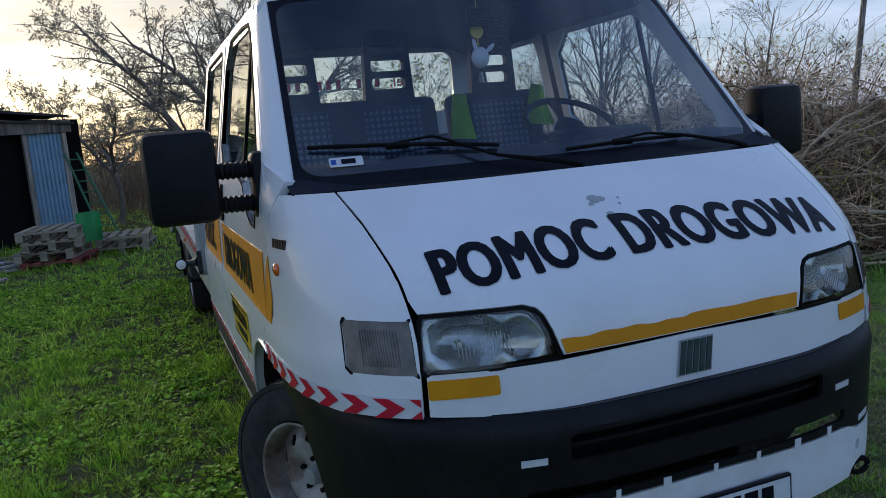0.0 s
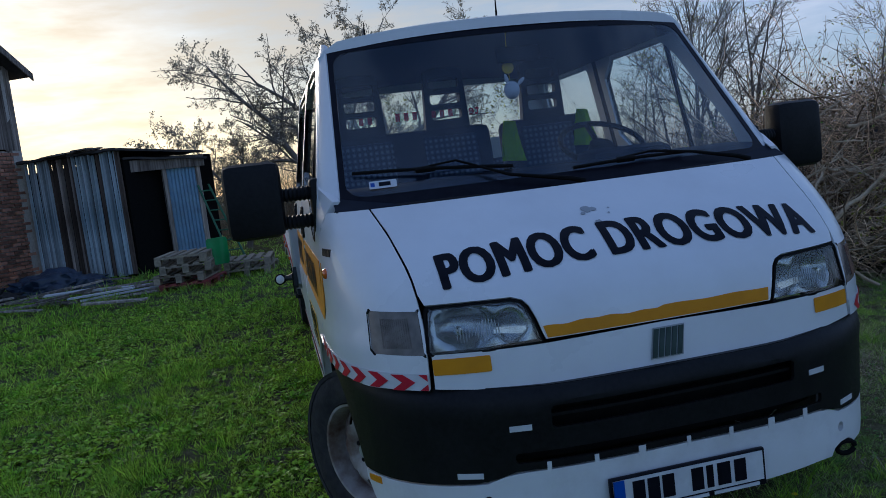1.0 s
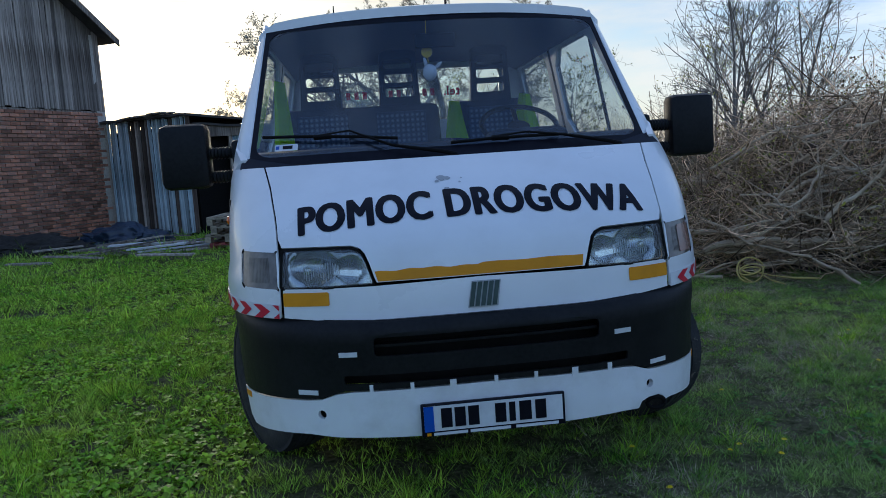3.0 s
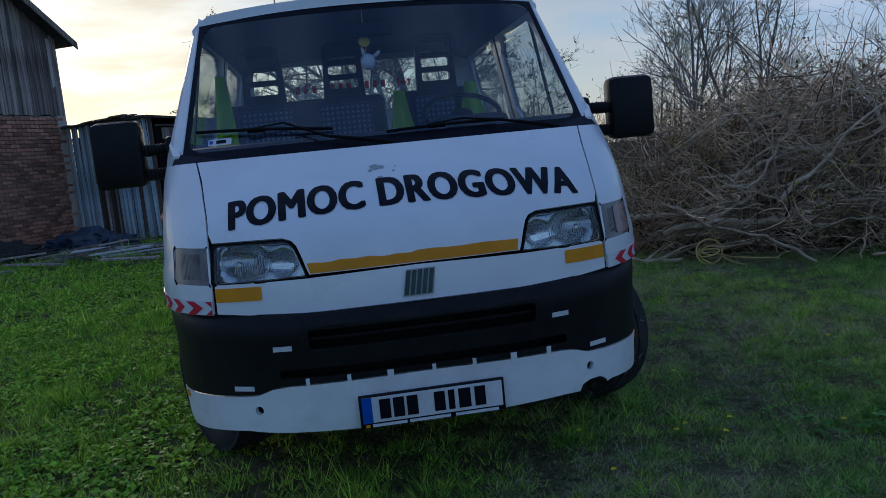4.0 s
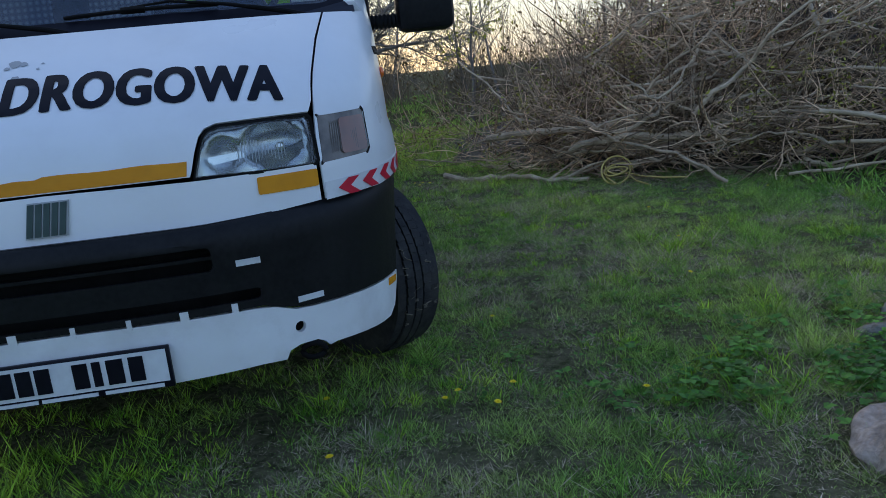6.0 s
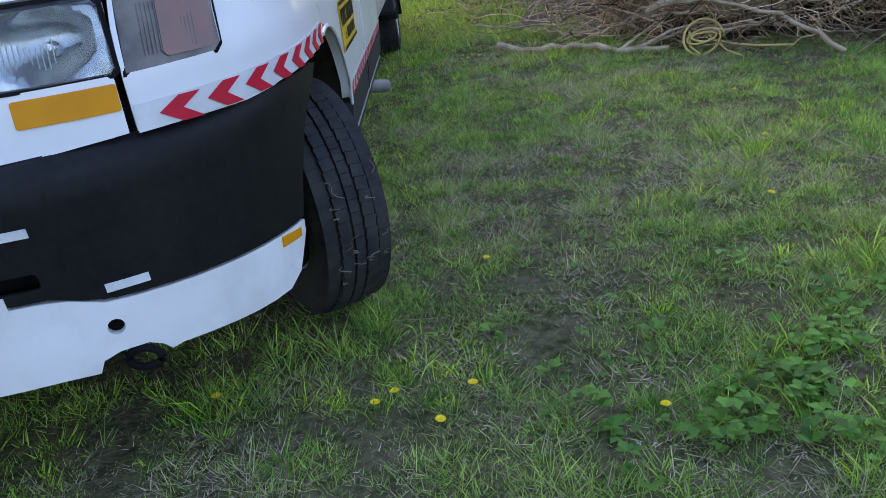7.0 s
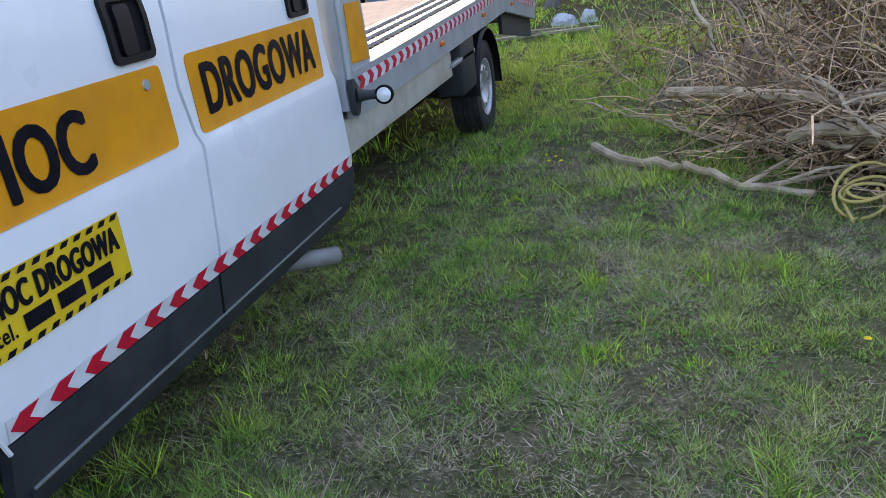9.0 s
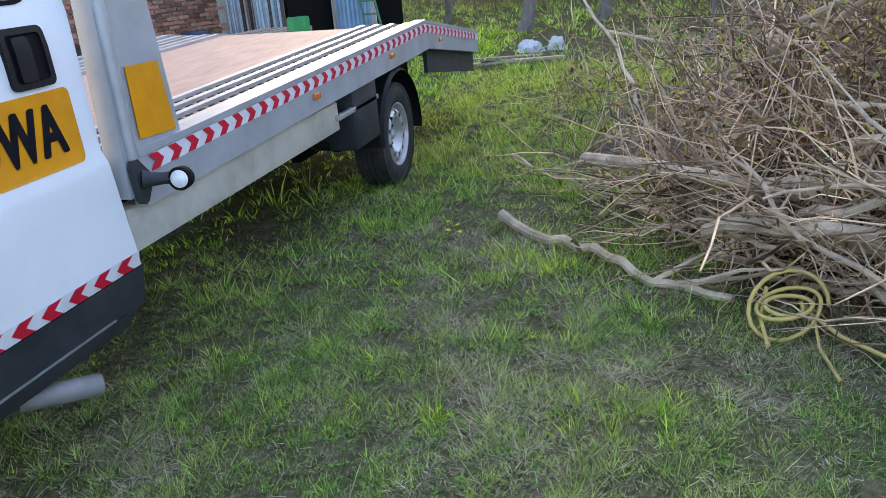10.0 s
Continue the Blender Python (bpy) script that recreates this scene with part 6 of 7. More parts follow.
def limb(pts, r0, r1, seed):
    """One thick cut branch with side stubs."""
    rnd_ = random.Random(seed)
    pts = [Vector(p) - Vector((0.16, 0.2, 0)) for p in pts]
    fine = []
    for a, b in zip(pts, pts[1:]):
        for k in range(5):
            fine.append(a.lerp(b, k / 5) + Vector((rnd_.uniform(-1, 1), rnd_.uniform(-1, 1), rnd_.uniform(-1, 1))) * (0.012 + 0.25 * r0) + Vector((math.sin(len(fine) * 0.8 + seed), math.cos(len(fine) * 0.7 + seed * 2), math.sin(len(fine) * 0.6 + seed * 3))) * 0.022)
    fine.append(pts[-1])
    n_ = len(fine)
    th = thing("cut_limb", "thick grey cut branch lying on the brush pile", "branch", "cut limbs")
    part("stem", tube(bmesh.new(), fine, [r0 + (r1 - r0) * i / (n_ - 1) for i in range(n_)], 8), LIMB, th)
    e, d = fine[0], (fine[0] - fine[1]).normalized()
    part("cut_face", tube(bmesh.new(), [e, e + d * 0.003], r0 * 0.93, 8), CUT, th)
    for k in range(3):
        i = rnd_.randrange(n_ // 4, n_ - 2)
        dd = (fine[i + 1] - fine[i]).normalized() + Vector((rnd_.uniform(-0.8, 0.8), rnd_.uniform(-0.8, 0.8), rnd_.uniform(-0.2, 0.7)))
        dd.normalize()
        l_ = rnd_.uniform(0.3, 0.8)
        part("side_shoot", tube(bmesh.new(), [fine[i], fine[i] + dd * l_ * 0.5 + Vector((0, 0, rnd_.uniform(-0.05, 0.05))), fine[i] + dd * l_], [r1 * 0.8, r1 * 0.5, r1 * 0.2], 6), LIMB, th)
    return th


CUT_BRANCHES = (
    ((2.45, 5.55, 0.38), (3.1, 5.0, 0.42), (3.9, 4.6, 0.55), (4.8, 4.3, 0.62), 0.045, 0.028),
    ((2.0, 5.55, 0.06), (2.4, 5.2, 0.05), (2.75, 4.85, 0.05), (3.15, 4.62, 0.03), 0.036, 0.024),
    ((3.0, 4.75, 0.30), (3.6, 4.45, 0.36), (4.4, 4.1, 0.40), (5.2, 3.9, 0.42), 0.04, 0.03),
    ((3.3, 4.85, 0.3), (3.8, 4.55, 0.3), (4.5, 4.2, 0.26), 0.085, 0.06, None),
    ((4.0, 3.75, 0.04), (3.7, 4.1, 0.22), (3.3, 4.6, 0.42), (3.1, 5.0, 0.55), 0.024, 0.014),
    ((4.6, 3.5, 0.5), (5.3, 3.1, 0.42), (6.0, 2.6, 0.3), (6.8, 2.0, 0.1), 0.03, 0.016),
    ((4.2, 4.3, 0.5), (4.9, 3.7, 0.45), (5.6, 3.2, 0.4), (6.6, 2.9, 0.35), 0.026, 0.014),
    ((5.2, 5.0, 1.75), (5.3, 4.5, 1.1), (5.5, 4.1, 0.7), (5.7, 3.8, 0.4), 0.028, 0.05),
    ((4.1, 5.4, 1.5), (4.3, 4.9, 1.0), (4.5, 4.4, 0.5), 0.014, 0.024, None),
    ((1.85, 6.7, 0.1), (2.2, 6.2, 0.14), (2.6, 5.7, 0.12), (3.1, 5.3, 0.2), 0.014, 0.008),
    ((4.4, 3.55, 0.08), (5.0, 3.1, 0.12), (5.7, 2.55, 0.06), 0.02, 0.01, None),
    ((3.5, 4.9, 0.75), (4.2, 4.5, 0.8), (5.0, 4.2, 0.75), 0.022, 0.014, None),
    ((2.4, 6.4, 1.15), (2.7, 5.8, 0.7), (2.95, 5.3, 0.3), 0.012, 0.022, None),
    ((4.8, 3.4, 0.25), (5.5, 2.95, 0.3), (6.4, 2.5, 0.22), (7.2, 2.0, 0.2), 0.026, 0.016),
)
for k, spec in enumerate(CUT_BRANCHES):
    pts = [p for p in spec if isinstance(p, tuple)]
    rr = [p for p in spec if isinstance(p, float)]
    limb(pts, rr[0] * (0.8 if k < 4 else 0.64), rr[1] * (0.8 if k < 4 else 0.64), k)
rl = np.random.default_rng(77)
xy, top, al, q = pile_point(rl, 110, 1.3)
xy = xy + BACK[:2] * 0.2
for k in range(110):
    a = rl.normal(0.15, 0.4)
    d = np.array([al[k][0] * np.cos(a) - al[k][1] * np.sin(a), al[k][0] * np.sin(a) + al[k][1] * np.cos(a), rl.normal(0.15, 0.28)]) * rl.choice([-1, 1])
    st_ = np.array([*xy[k], top[k] * rl.uniform(0.15, 0.8)])
    ln_ = rl.uniform(0.7, 2.1)
    pts_ = [st_, st_ + d * ln_ * 0.35 + rl.normal(0, 0.05, 3), st_ + d * ln_ * 0.7 + rl.normal(0, 0.07, 3), st_ + d * ln_ + rl.normal(0, 0.08, 3)]
    spill = max(float(np.interp(a_[0] - 0.16, EDGE[:, 0], EDGE[:, 1])) - a_[1] + 0.2 for a_ in pts_)
    if st_[0] < 2.95 or spill > 0.22:
        continue
    limb([(float(a_), float(b_), max(float(c_), 0.03)) for a_, b_, c_ in pts_], float(rl.uniform(0.011, 0.024)), 0.006, 100 + k)


def tree(x, y, h, seed, spread=0.5, trunks=1, buds=900, bud=BUD, bud_size=0.03, r=None, lean=(0, 0), fork=0.0, name="tree", label="bare spring tree with opening buds"):
    """A tapered trunk that forks into limbs and twigs, with a crown of buds."""
    g = np.random.default_rng(seed)
    t = thing(name, label, "tree")
    r = r or h * (0.014 if bud is BLOSSOM else 0.0105)
    k = 8
    base = np.tile([x, y, 0.0], (trunks, 1)) + g.normal(0, 0.15 if trunks > 1 else 0, (trunks, 3)) * [1, 1, 0]
    d = np.column_stack([g.normal(lean[0], 0.18 * spread + 0.02, trunks), g.normal(lean[1], 0.18 * spread + 0.02, trunks), np.ones(trunks)])
    if fork:
        a_ = np.arange(trunks) * 6.283 / trunks + g.normal(0, 0.3, trunks)
        base = np.column_stack([np.full(trunks, x + 0.017), np.full(trunks, y), np.full(trunks, fork)])
        d = np.column_stack([np.cos(a_) * 1.1, np.sin(a_) * 1.1, g.uniform(0.5, 1.4, trunks)])
    level = wander(g, base, d, g.uniform(0.75, 1, trunks) * h * (0.62 if fork else 0.8), k, 0.17 if fork else 0.05 + 0.05 * spread)
    rad = r * g.uniform(0.7, 1, trunks)[:, None] * np.linspace(1, 0.1, k)[None] ** 0.9
    va, fa = tubes(level, rad, 8)
    if fork:
        bole = np.array([[(x + 0.12 * math.sin(3 * q_), y, -0.05 + q_ * (fork + 0.08)) for q_ in (0, 0.25, 0.5, 0.75, 1.0)]])
        vb, fb = tubes(bole, r * np.array([[1.6, 1.2, 1.1, 1.1, 1.15]]), 10)
        va, fa = np.concatenate([va, vb]), np.concatenate([fa, fb + len(va)])
    me = bpy.data.meshes.new("trunk")
    me.from_pydata([tuple(p) for p in va], [], [tuple(int(i) for i in f_) for f_ in fa])
    me.materials.append(BARK)
    for p in me.polygons:
        p.use_smooth = True
    o = new("trunk", me)
    o.parent = t
    allv, allf, count, tips = [], [], 0, []
    for lv, (per, frac) in enumerate(((13, 0.5), (9, 0.45), (3 if y > 20 or y < 13 and bud is BUD and h < 4 else 9 if fork else 5, 0.48))):
        m_ = len(level)
        which = np.repeat(np.arange(m_), per)
        pos = g.uniform((0.4 if bud is BUD else 0.25) if lv == 0 else 0.15, 0.98, len(which)) * (k - 1)
        i = np.minimum(pos.astype(int), k - 2)
        f = (pos - i)[:, None]
        s = level[which, i] * (1 - f) + level[which, i + 1] * f
        tang = level[which, i + 1] - level[which, i]
        seg = np.linalg.norm(tang, axis=1) * (k - 1)
        tang /= np.linalg.norm(tang, axis=1, keepdims=True)
        side = g.normal(size=(len(which), 3))
        side -= tang * np.sum(side * tang, 1, keepdims=True)
        side /= np.linalg.norm(side, axis=1, keepdims=True)
        dd = tang * 0.8 + side * (0.55 + 0.5 * spread) + np.array([0, 0, 0.15])
        rr_ = (rad[which, i] * (1 - f[:, 0]) + rad[which, i + 1] * f[:, 0]) * 0.55
        k = 8 if lv < 2 else 5
        level = wander(g, s, dd, seg * frac * g.uniform(0.6, 1.2, len(which)) * (1.1 - 0.5 * pos / (k - 1)), k, 0.09 + 0.06 * spread)
        rad = np.maximum(rr_[:, None] * np.linspace(1, 0.3, k)[None], 0.0036 if bud is BLOSSOM else 0.0024)
        va, fa = tubes(level, rad, 4 if lv == 0 else 3)
        allv.append(va)
        allf.append(fa + count)
        count += len(va)
        tips.append(level[:, 2:].reshape(-1, 3))
    me = bpy.data.meshes.new("twig_crown")
    vv, ff = np.concatenate(allv), np.concatenate(allf)
    me.from_pydata(vv.tolist(), [], ff.tolist())
    me.materials.append(BARK)
    o = new("twig_crown", me)
    o.parent = t
    if buds:
        tp = np.concatenate(tips[1:])
        va, fa = leaves(g, tp[g.integers(0, len(tp), buds)] + g.normal(0, 0.03, (buds, 3)), bud_size)
        me = bpy.data.meshes.new("foliage")
        me.from_pydata(va.tolist(), [], fa.tolist())
        me.materials.append(bud)
        o = new("foliage", me)
        o.parent = t
    return t


TREES = (
    (7.0, 9.9, 5.2, 11, 0.55, 3, 300, BUD, 0.02), (5.2, 8.6, 4.6, 12, 0.2, 3, 300, BUD, 0.018), (9.4, 9.4, 4.2, 13, 0.5, 2, 300, BUD, 0.025),
    (3.6, 11.0, 3.8, 14, 0.9, 2, 900, BUD, 0.03), (12.5, 8.4, 3.6, 15, 0.7, 2, 700, BUD, 0.03), (6.3, 12.5, 4.0, 16, 0.4, 2, 300, BUD, 0.02),
    (4.2, 16.5, 4.5, 17, 0.8, 1, 900, BLOSSOM, 0.035), (8.3, 15.0, 5.5, 18, 0.6, 2, 500, BUD, 0.03), (1.6, 16.6, 7.6, 19, 0.8, 4, 6000, BLOSSOM, 0.035),
    (-1.85, 18.4, 4.4, 21, 1.0, 4, 9000, BLOSSOM, 0.03), (0.3, 15.6, 7.4, 22, 0.7, 4, 8000, BLOSSOM, 0.03), (-3.3, 24.0, 4.6, 23, 0.9, 1, 1500, BLOSSOM, 0.045),
    (0.6, 22.0, 6.0, 24, 0.8, 2, 1200, BLOSSOM, 0.04), (3.0, 25.0, 6.0, 25, 0.7, 2, 900, BUD, 0.04), (-8.5, 30.0, 4.5, 26, 0.6, 2, 300, BUD, 0.04), (14.0, 15.0, 4.2, 27, 0.6, 2, 300, BUD, 0.04),
    (17.0, 9.0, 3.4, 28, 0.7, 2, 500, BUD, 0.035),
)
for x, y, h, seed, spread, trunks, buds, bud, size in TREES:
    tree(x, y, h, seed, spread, trunks, buds, bud, size, fork={19: 1.6, 21: 1.2, 22: 1.0}.get(seed, 0.0), label="bare spring tree with opening buds" if bud is BUD else "old orchard tree coming into blossom")

# thicket beyond the yard
n = 9000
t = rng.uniform(0, 1, n)
px = np.where(t < 0.7, rng.uniform(-2, 16, n), rng.uniform(-22, -2, n))
py = np.where(px > 3.5, rng.uniform(9, 20, n) - 0.25 * (px - 4), rng.uniform(20, 34, n))
hh = rng.uniform(0.5, 1.5, n) * np.where(py > 20, 2.1, np.where(py > 12, 1.7, 1.0))
p_ = wander(rng, np.column_stack([px, py, np.zeros(n)]), np.column_stack([rng.normal(0, 0.35, (n, 2)), np.ones(n)]), hh, 5, 0.15)
v_, f_ = tubes(p_, rng.uniform(0.004, 0.011, n)[:, None] * np.linspace(1, 0.3, 5)[None], 3)
bulk("thicket", v_, f_, HEDGE, "brown leafless thicket along the yard edge", "thicket")
pick = rng.integers(0, n, 9000)
v_, f_ = leaves(rng, p_[pick, rng.integers(1, 5, 9000)] + rng.normal(0, 0.12, (9000, 3)), 0.05)
bulk("thicket_leaves", v_, f_, DEADLEAF, "withered leaves in the far thicket", "leaves")


def patchy(x, y, scale, seed):
    """Smooth noise in about -1..1 over the ground."""
    g = np.random.default_rng(seed)
    out = np.zeros(len(x))
    for k in range(7):
        a, ph, f = g.uniform(0, 6.28), g.uniform(0, 6.28), scale * g.uniform(0.6, 1.8)
        out += np.sin((x * np.cos(a) + y * np.sin(a)) * f + ph)
    return out / 3.2


def scatter(rng, n, x0, x1, y0, y1):
    return rng.uniform(x0, x1, n), rng.uniform(y0, y1, n)


def ground_heights(x, y):
    return np.array([ground_z(float(a), float(b)) for a, b in zip(x, y)])


def sow(name, tufts, per, area, hmean, wmean, material, label, keep, seed, lean=0.7, radius=0.022, flat=False):
    """Tufts of bent blades, each blade one folded kite."""
    g = np.random.default_rng(seed)
    x, y = scatter(g, tufts, *area)
    gaps = np.clip(0.85 + 0.4 * patchy(x, y, 13.0, 61) + 0.35 * patchy(x, y, 27.0, 62), 0.4, 1)
    under = (np.abs(x) < 0.92) & (y > 0.2) & (y < 8.4)
    ok = g.uniform(0, 1, tufts) < keep(x, y) * gaps * np.where(under, 0.5, 1.0)
    x, y = x[ok], y[ok]
    tall = np.exp(g.normal(0, 0.36, len(x))) * (1 + 0.45 * np.clip(patchy(x, y, 4.5, 5), -1, 1.5)) * np.clip(1 + 0.35 * patchy(x, y, 13.0, 61) + 0.3 * patchy(x, y, 27.0, 62), 0.5, 1.8)
    z = ground_heights(x, y)
    n = len(x) * per
    a, rad = g.uniform(0, 2 * np.pi, n), radius * np.sqrt(g.uniform(0, 1, n))
    base = np.column_stack([np.repeat(x, per) + rad * np.cos(a), np.repeat(y, per) + rad * np.sin(a), np.repeat(z, per) + (0.005 if lean > 2.5 else -0.006)])
    b = a + g.normal(0, 0.7, n)
    out = lean * (0.15 + 0.85 * rad / radius) * g.uniform(0.5, 1.4, n)
    h = hmean * np.repeat(tall, per) * np.exp(g.normal(0, 0.28, n))
    d = np.column_stack([np.cos(b) * out, np.sin(b) * out, np.ones(n)])
    d /= np.linalg.norm(d, axis=1, keepdims=True)
    d2 = d + np.column_stack([np.cos(b) * out * 0.9, np.sin(b) * out * 0.9, -0.35 * out])
    d2 /= np.linalg.norm(d2, axis=1, keepdims=True)
    c = g.uniform(0, 2 * np.pi, n)
    s = np.column_stack([np.cos(c), np.sin(c), np.zeros(n)]) * (wmean * g.uniform(0.6, 1.4, n))[:, None]
    mid = base + d * h[:, None] * 0.5
    tip = mid + d2 * h[:, None] * 0.55
    if flat:
        verts = np.stack([base - s, tip, base + s], 1).reshape(-1, 3)
        bulk(name, verts, np.arange(3 * n).reshape(n, 3), material, label, "grass")
        return
    verts = np.stack([base, mid - s, tip, mid + s], 1).reshape(-1, 3)
    bulk(name, verts, np.arange(4 * n).reshape(n, 4), material, label, "grass")


dry = lambda x, y: patchy(x, y, 2.2, 31)
worn = lambda x, y: np.clip((patchy(x, y, 8.0, 83) + 0.5 * patchy(x, y, 2.6, 84) - 0.45) * 3.0, 0, 1) * np.clip((x - 0.5) / 0.3, 0, 1) * np.clip((y - 0.1) / 0.6, 0, 1)
green = lambda x, y: np.clip(0.95 - 0.75 * np.clip(dry(x, y) - 0.1, 0, 1) * (x > -0.5), 0.8, 1) * (1 - 0.55 * worn(x, y))
lush = lambda x, y: np.clip(0.95 - np.clip((x + 0.4) / 1.4, 0, 1) * (y < 5), 0.05, 1)
LAWN = "short spring lawn grass in tufts"
sow("grass", 74000, 13, (-0.5, 4.4, -1.6, 4.4), 0.027, 0.0015, GRASS, LAWN, lambda x, y: green(x, y) * np.clip((x + 0.6) / 1.2, 0, 1), 1, 1.0, 0.022, True)
sow("grass", 27000, 12, (-4.4, 1.0, -2.4, 5.0), 0.042, 0.0028, FRESH, LAWN, lush, 2, 0.8, 0.026, True)
sow("grass", 9000, 11, (0.4, 4.2, 3.9, 9.0), 0.045, 0.003, GRASS, LAWN, lambda x, y: np.clip((y - 3.9) / 0.7, 0, 1) * np.clip((9.0 - y) / 2.5, 0, 1), 3, 0.9, 0.03, True)
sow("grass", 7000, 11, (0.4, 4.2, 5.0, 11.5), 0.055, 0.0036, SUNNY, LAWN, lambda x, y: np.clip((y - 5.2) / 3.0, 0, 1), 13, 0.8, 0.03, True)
sow("grass", 8500, 11, (-8.5, 0.4, 4.8, 15.5), 0.065, 0.0046, FRESH, LAWN, lush, 4, 0.8, 0.04)
sow("grass", 2800, 10, (4.3, 9.0, -2.5, 4.0), 0.06, 0.004, GRASS, LAWN, green, 5, 0.8, 0.035)
sow("grass", 4500, 9, (-10.0, 6.0, 10.5, 26.0), 0.08, 0.008, GRASS, LAWN, lush, 6, 0.8, 0.06)
for a_, s_ in (((-14, -4.3, -9, 10), 51), ((-4.4, 9, -9, -2.2), 52), ((4.3, 12, -3, 4), 53), ((9, 16, 3, 16), 54), ((-18, -8, 9, 26), 55)):
    sow("grass", 3200, 8, a_, 0.08, 0.011, FRESH if s_ in (51, 55) else GRASS, LAWN, lambda x, y: 1.0 + 0 * x, s_, 0.9, 0.08, True)
straw = lambda x, y: np.clip(0.1 + 0.8 * worn(x, y) + 1.7 * np.clip(dry(x, y) - 0.1, 0, 1), 0, 1)
thick = lambda x, y: np.clip(0.42 + 0.8 * worn(x, y) + 1.1 * np.clip(dry(x, y) + 0.1, 0, 1), 0, 1)
DRYLAWN = "dry straw-coloured grass among the green"
sow("dry_grass", 34000, 8, (0.2, 4.4, -1.4, 5.5), 0.042, 0.0014, STRAW, DRYLAWN, straw, 7, 1.9, 0.03, True)
sow("thatch", 24000, 7, (0.3, 4.3, -1.5, 4.6), 0.03, 0.0015, THATCH, "matted grey-green dead thatch under the lawn", thick, 17, 3.2, 0.05, True)
sow("thatch", 7000, 7, (0.5, 4.3, 4.6, 9.0), 0.04, 0.0024, THATCH, "matted grey-green dead thatch under the lawn", thick, 18, 3.0, 0.06, True)
clump = lambda x, y: (patchy(x, y, 6.0, 91) > 0.35) * 0.9
sow("grass_clump", 5200, 14, (0.4, 4.3, -1.3, 5.5), 0.043, 0.0017, FRESH, "brighter clumps of young grass in the lawn", clump, 19, 0.75, 0.025)
sow("dry_grass", 3500, 8, (-4.0, 0.2, -2.0, 6.0), 0.04, 0.0016, STRAW, DRYLAWN, lambda x, y: 0.6 * straw(x, y), 8, 1.9, 0.03)


def weeds(n, area, seed, size, low=-0.6, high=0.9, steep=0.8, rise=0.03, heart=None, material=None):
    """Low plants of six leaves, each leaf of three lobes."""
    g = np.random.default_rng(seed)
    x, y = scatter(g, n, *area)
    if heart:
        x, y = heart[0] + g.normal(0, heart[2], n), heart[1] + g.normal(0, heart[3], n)
    ok = (patchy(x, y, 3.0, 77) + 0.9 * patchy(x, y, 11.0, 78) > g.uniform(low, high, n)) & ~((np.abs(x) < 1.0) & (y > -0.1))
    if not heart:
        rim_ = np.minimum(np.minimum(x - area[0], y - area[2]) / 1.5, np.minimum((area[1] - x) / 0.7, (area[3] - y) / 1.5))
        ok &= g.uniform(0, 1, n) < np.clip(rim_, 0, 1)
    x, y = x[ok], y[ok]
    per = 6
    cx, cy = np.repeat(x, per) + g.normal(0, 0.8 * size, len(x) * per), np.repeat(y, per) + g.normal(0, 0.8 * size, len(x) * per)
    a0 = g.uniform(0, 6.28, len(cx))
    up = g.uniform(0.1, steep, len(cx))
    L0 = size * g.uniform(0.5, 1.4, len(cx))
    p = np.column_stack([cx, cy, g.uniform(0.0, rise, len(cx))])
    out = []
    for turn, share in ((-0.95, 0.75), (0.0, 1.0), (0.95, 0.75)):
        a, L = a0 + turn, (L0 * share)[:, None]
        d = np.column_stack([np.cos(a), np.sin(a), up])
        d /= np.linalg.norm(d, axis=1, keepdims=True)
        e = np.column_stack([-np.sin(a), np.cos(a), np.zeros(len(cx))])
        out.append(np.stack([p, p + d * L * 0.55 + e * L * 0.3, p + d * L - np.array([0, 0, 0.2]) * L, p + d * L * 0.55 - e * L * 0.3], 1))
    v = np.stack(out, 1).reshape(-1, 3)
    bulk("weed_leaves", v, np.arange(len(v)).reshape(-1, 4), material or WEED, "low broad-leaved weeds in the lawn", "weeds")


weeds(24000, (-6.2, 0.1, -3.6, 10.0), 41, 0.036, -1.3, 0.7, 1.5)
weeds(3000, (0.6, 4.6, -1.6, 6.5), 42, 0.015, -0.2, 1.0, material=DARKWEED)
weeds(420, (1.5, 3.2, -0.5, 0.8), 43, 0.034, -1.4, 0.6, 0.7, 0.06, heart=(2.55, 0.2, 0.42, 0.22), material=DARKWEED)

# dandelions in flower
rnd = random.Random(9)
SPOTS = [(0.66, 0.39), (1.12, 0.325), (1.06, 0.31), (1.22, 0.19), (1.31, 0.31), (1.73, 0.14), (0.67, -0.02), (1.57, 5.2), (1.62, 5.26), (1.55, 5.32), (1.66, 5.12), (1.4, 1.1), (2.7, 2.0), (2.45, 1.35), (3.4, 3.4), (2.9, 2.9), (3.9, 3.1), (0.2, -0.35)]
head_bm = bmesh.new()
for ring, (cnt, ln_, up) in enumerate(((16, 0.017, 0.25), (13, 0.013, 0.6), (9, 0.008, 1.2))):
    for k in range(cnt):
        a = 2 * math.pi * (k + 0.4 * ring) / cnt
        d, s_ = Vector((math.cos(a), math.sin(a), up)).normalized() * ln_, Vector((-math.sin(a), math.cos(a), 0)) * 0.0026
        head_bm.faces.new([head_bm.verts.new(Vector((0, 0, 0.002 * ring)) + q_) for q_ in (-s_ * 0.4, d - s_, d * 1.08, d + s_, s_ * 0.4)])
flower = thing("dandelion", "yellow dandelion in flower in the grass", "flower", "dandelions")
head = part("flower_head", head_bm, PETAL, flower)
head.location = (0, 0, 0.075)
